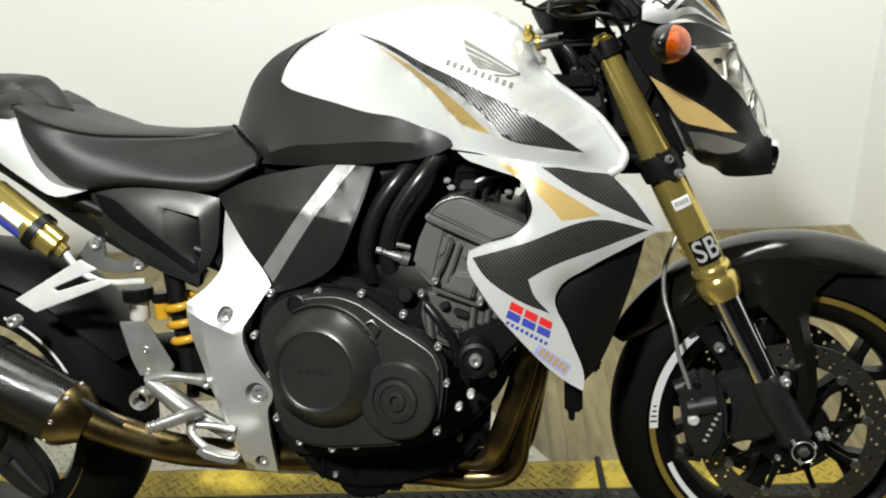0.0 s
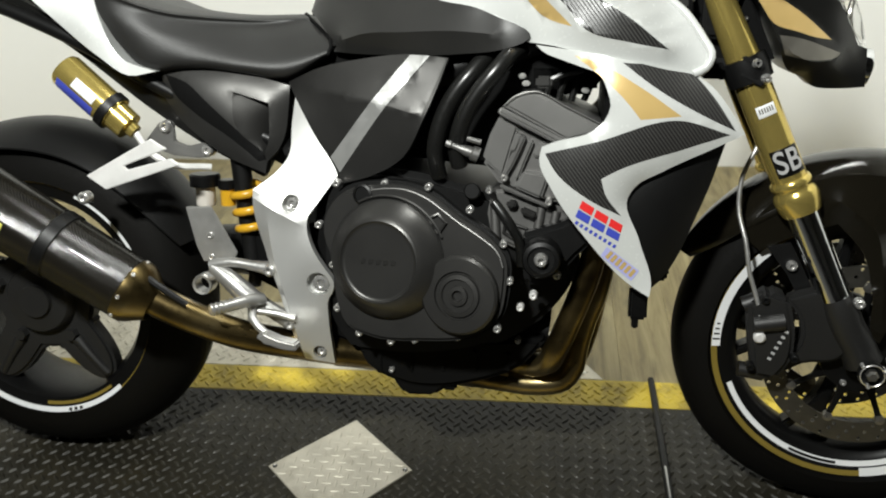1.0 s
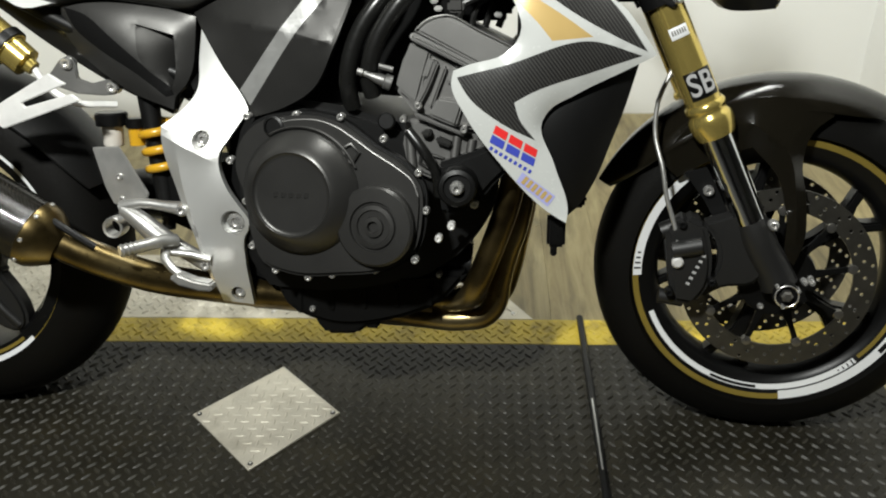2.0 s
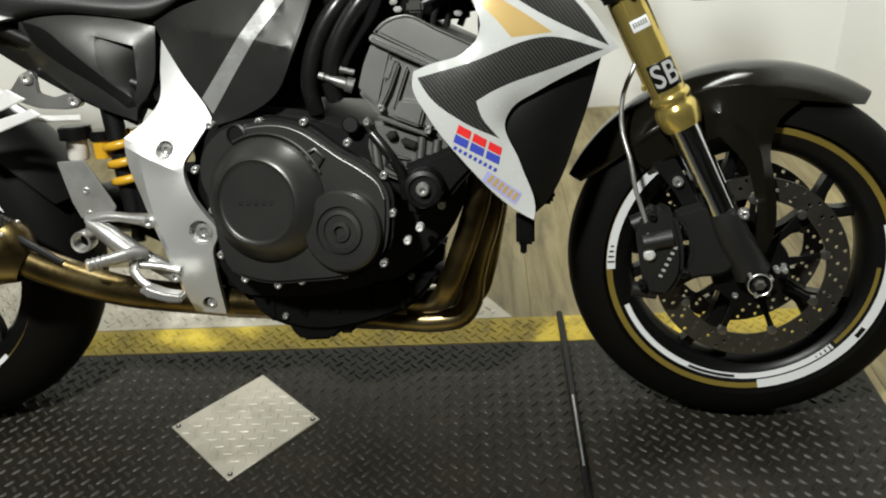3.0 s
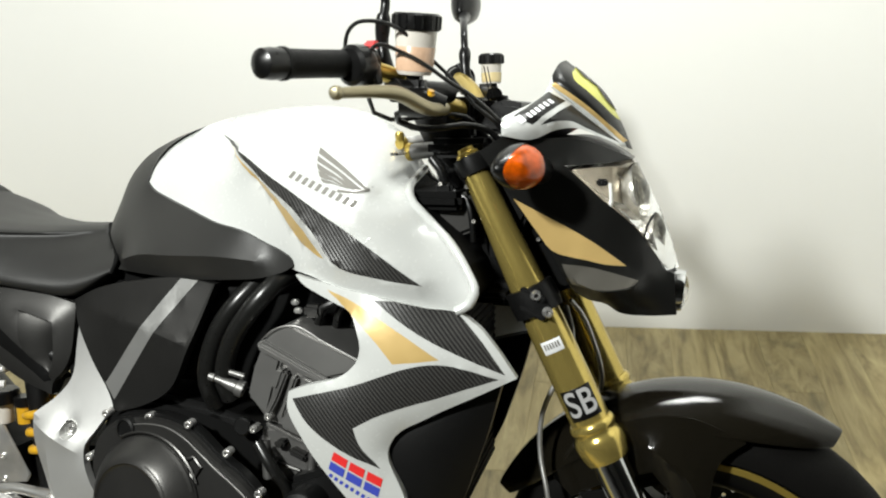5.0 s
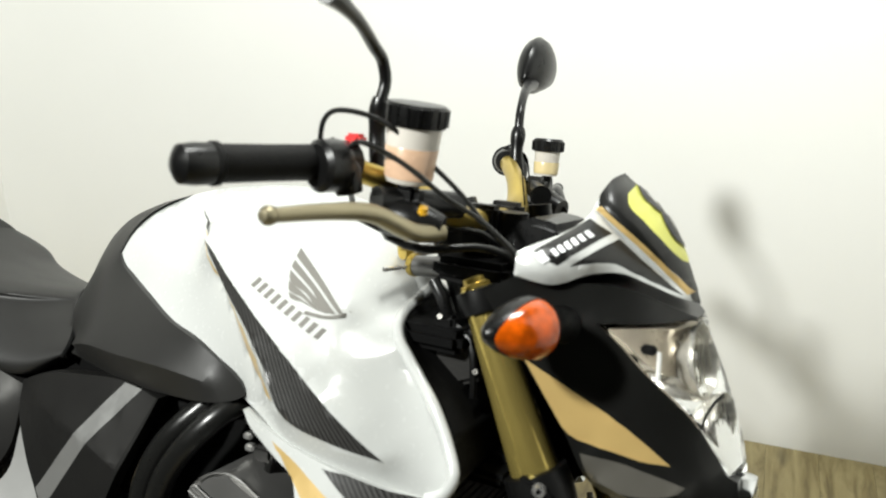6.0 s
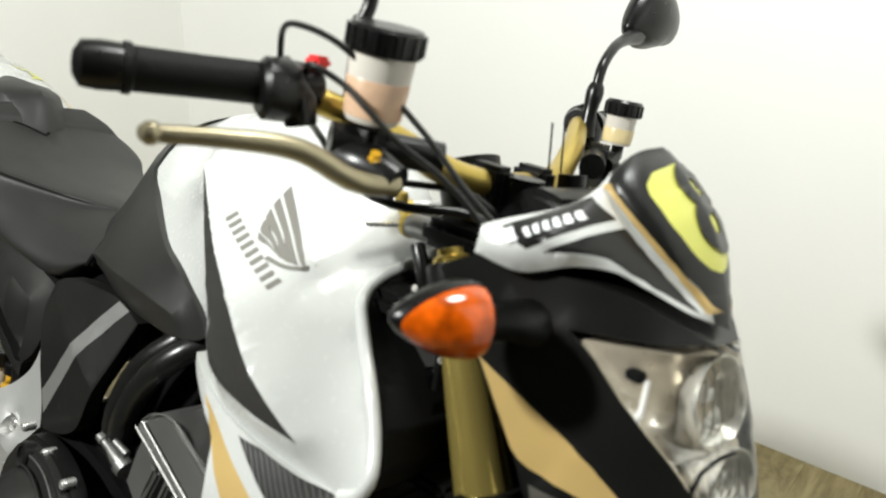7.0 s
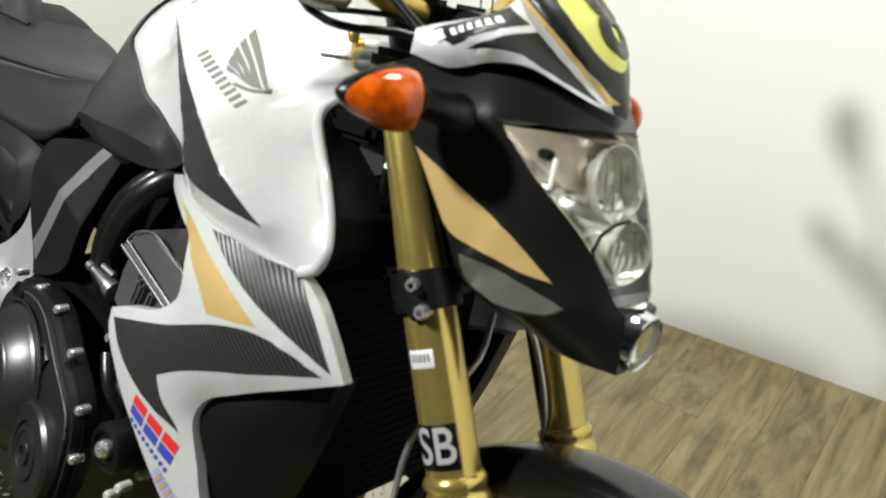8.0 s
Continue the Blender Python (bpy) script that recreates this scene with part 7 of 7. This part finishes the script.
ribs(smallcap, (1.104, 0.194, 1.088), (0, 0, 1), 0.0202, 0.001, 0.0135, 14)
part("reservoir_stay", tube([(1.1, 0.206, 1.062), (1.11, 0.19, 1.045), (1.12, 0.16, 1.035)], 0.007, 8), SATIN, bike, "black reservoir stay", STEER)
part("kill_switch", block((1.045, -0.205, 1.088), (1.062, -0.188, 1.098), 0.003), RED, bar, "red kill switch", STEER)
for pts in ([(1.005, -0.205, 1.07), (1.007, -0.21, 1.086), (1.014, -0.218, 1.1), (1.029, -0.227, 1.109), (1.05, -0.229, 1.11), (1.072, -0.219, 1.105), (1.091, -0.198, 1.09), (1.107, -0.174, 1.07), (1.132, -0.15, 1.043), (1.157, -0.124, 1.01), (1.178, -0.112, 0.992), (1.185, -0.06, 0.95), (1.17, -0.02, 0.9)],
            [(1.028, -0.196, 1.07), (1.056, -0.22, 1.083), (1.08, -0.208, 1.074), (1.108, -0.204, 1.059), (1.133, -0.19, 1.04), (1.158, -0.168, 1.023), (1.177, -0.15, 1.005), (1.19, -0.141, 0.991), (1.195, -0.08, 0.94), (1.17, -0.01, 0.88)],
            [(1.12, 0.14, 1.02), (1.16, 0.09, 0.99), (1.18, 0.04, 0.95), (1.17, 0.0, 0.88)],
            [(1.2, 0.03, 0.95), (1.24, 0.05, 0.85), (1.25, 0.05, 0.76), (1.24, 0.02, 0.72)]):
    part("cable", tube(pts, 0.0026, 8, 0.006), RUBBER, bike, "black control cable")
part("master_hose", tube([(1.1, -0.17, 1.01), (1.06, -0.165, 1.0), (1.057, -0.15, 0.992), (1.074, -0.14, 0.984), (1.101, -0.125, 0.982), (1.134, -0.1, 0.987), (1.161, -0.08, 0.982), (1.177, -0.06, 0.965), (1.18, -0.03, 0.9)], 0.0045, 10), RUBBER, bike, "black brake hose from the master cylinder")
part("switch_lead", tube([(1.04, -0.2, 1.04), (1.02, -0.16, 1.022), (1.02, -0.14, 1.004), (1.04, -0.13, 0.995), (1.075, -0.11, 0.998), (1.13, -0.07, 1.0), (1.17, -0.03, 0.95)], 0.0032, 8), RUBBER, bike, "thin black switch lead")
damper = part("steering_damper", tube([(1.046, -0.046, 0.951), (1.075, -0.052, 0.9535), (1.105, -0.058, 0.956)], 0.0118, 20), CASTG, bike, "grey and gold steering damper")
part("damper_rod", tube([(1.03, -0.094, 0.948), (1.043, -0.042, 0.95)], 0.0026, 8), STEEL, damper, "steel damper rod")
part("damper_ring", lathe([(0.006, -0.003), (0.0128, -0.003), (0.0135, 0.0), (0.0132, 0.004), (0.0118, 0.005), (0.006, 0.004)], (1.043, -0.045, 0.951), (0.97, -0.2, 0.07), 22, closed=True), BAR, damper, "gold end ring")
part("damper_tube", tube([(1.03, -0.036, 0.964), (1.068, 0.03, 0.974)], 0.0075, 16), BRUSHED, damper, "bright adjuster tube")
part("tube_end", tube([(1.026, -0.043, 0.963), (1.031, -0.034, 0.9643)], 0.0088, 16), BAR, damper, "gold tube end")
part("damper_knob", lathe([(0, 0), (0.006, 0), (0.007, 0.009), (0.005, 0.013), (0, 0.014)], (1.028, -0.046, 0.967), (0, -0.2, 1), 12), BAR, damper, "gold knob")
part("head_bracket", slab([(1.12, 0.93), (1.2, 0.935), (1.23, 0.88), (1.2, 0.8), (1.17, 0.8), (1.17, 0.88)], -0.075, 0.075, 0.006), BLACK, bike, "black headlamp bracket", STEER)
part("headstock", join(slab([(1.115, 0.94), (1.19, 0.94), (1.225, 0.86), (1.235, 0.76), (1.205, 0.735), (1.165, 0.75), (1.15, 0.82), (1.125, 0.87)], -0.05, 0.05, 0.01), block((1.05, -0.11, 0.875), (1.14, 0.11, 0.9), 0.008), block((1.15, -0.12, 0.75), (1.21, 0.12, 0.765), 0.006)), VOID, bike, "black frame headstock", STEER)
for x, y, z in ((1.105, -0.088, 0.909), (1.142, -0.084, 0.905), (1.132, -0.086, 0.878), (1.153, -0.09, 0.858), (1.236, -0.052, 0.83)):
    bolt(bike, (x, y, z), 0.0036, (0.2, -1, 0.3), BUTTON, "screw", 0.004, STEER)
# added plate hides the wall behind the fork and gives the gap its shade
part("lamp_carrier", slab([(1.19, 0.91), (1.235, 0.895), (1.262, 0.82), (1.288, 0.765), (1.25, 0.75), (1.2, 0.79)], -0.05, 0.05, 0.006), VOID, bike, "black filler plate for the dark gap behind the fork", STEER)
part("wire_plug", join(block((1.098, -0.09, 0.895), (1.122, -0.074, 0.912), 0.004), tube([(1.11, -0.082, 0.91), (1.104, -0.085, 0.93), (1.09, -0.08, 0.945)], 0.007, 10), tube([(1.12, -0.08, 0.9), (1.14, -0.085, 0.89), (1.15, -0.09, 0.86), (1.152, -0.09, 0.83)], 0.004, 8)), BLACK, bike, "black wire plug and lead behind the fork", STEER)
part("coolant_tank", slab([(1.087, 0.89), (1.138, 0.896), (1.148, 0.87), (1.152, 0.844), (1.122, 0.832), (1.094, 0.836)], -0.082, 0.02, 0.006), ENGINE, bike, "satin grey header tank behind the fork")

# ---- floor planks, last ----
PL_W, PL_L = 0.13, 1.22
shape = bmesh.new()
bmesh.ops.create_cube(shape, size=1)
for v in shape.verts:
    v.co = Vector((v.co.x * (PL_W - 0.0005), v.co.y * (PL_L - 0.0005), v.co.z * 0.008))
top = [e for e in shape.edges if all(v.co.z > 0 for v in e.verts)]
bmesh.ops.bevel(shape, geom=top, offset=0.0005, segments=1, affect="EDGES")
plank_mesh = bpy.data.meshes.new("plank")
shape.to_mesh(plank_mesh)
shape.free()
plank_mesh.materials.append(WOOD)
x, row = LEFT + PL_W / 2, 0
while x < RIGHT + PL_W / 2:
    wide = min(PL_W, RIGHT - x + PL_W / 2)
    y = BACK + PL_L * [0.0, 0.37, 0.71, 0.18, 0.52][row % 5]
    while y > -0.6 and wide > 0.01:
        far, near = min(y, BACK), max(y - PL_L, -0.6)
        if far - near > 0.02:
            ob = new("plank", plank_mesh)
            ob.parent = floor
            ob.location = (x - (PL_W - wide) / 2, (far + near) / 2, FLOOR - 0.004)
            ob.scale = (wide / PL_W, (far - near) / PL_L, 1)
        y -= PL_L
    x += PL_W
    row += 1
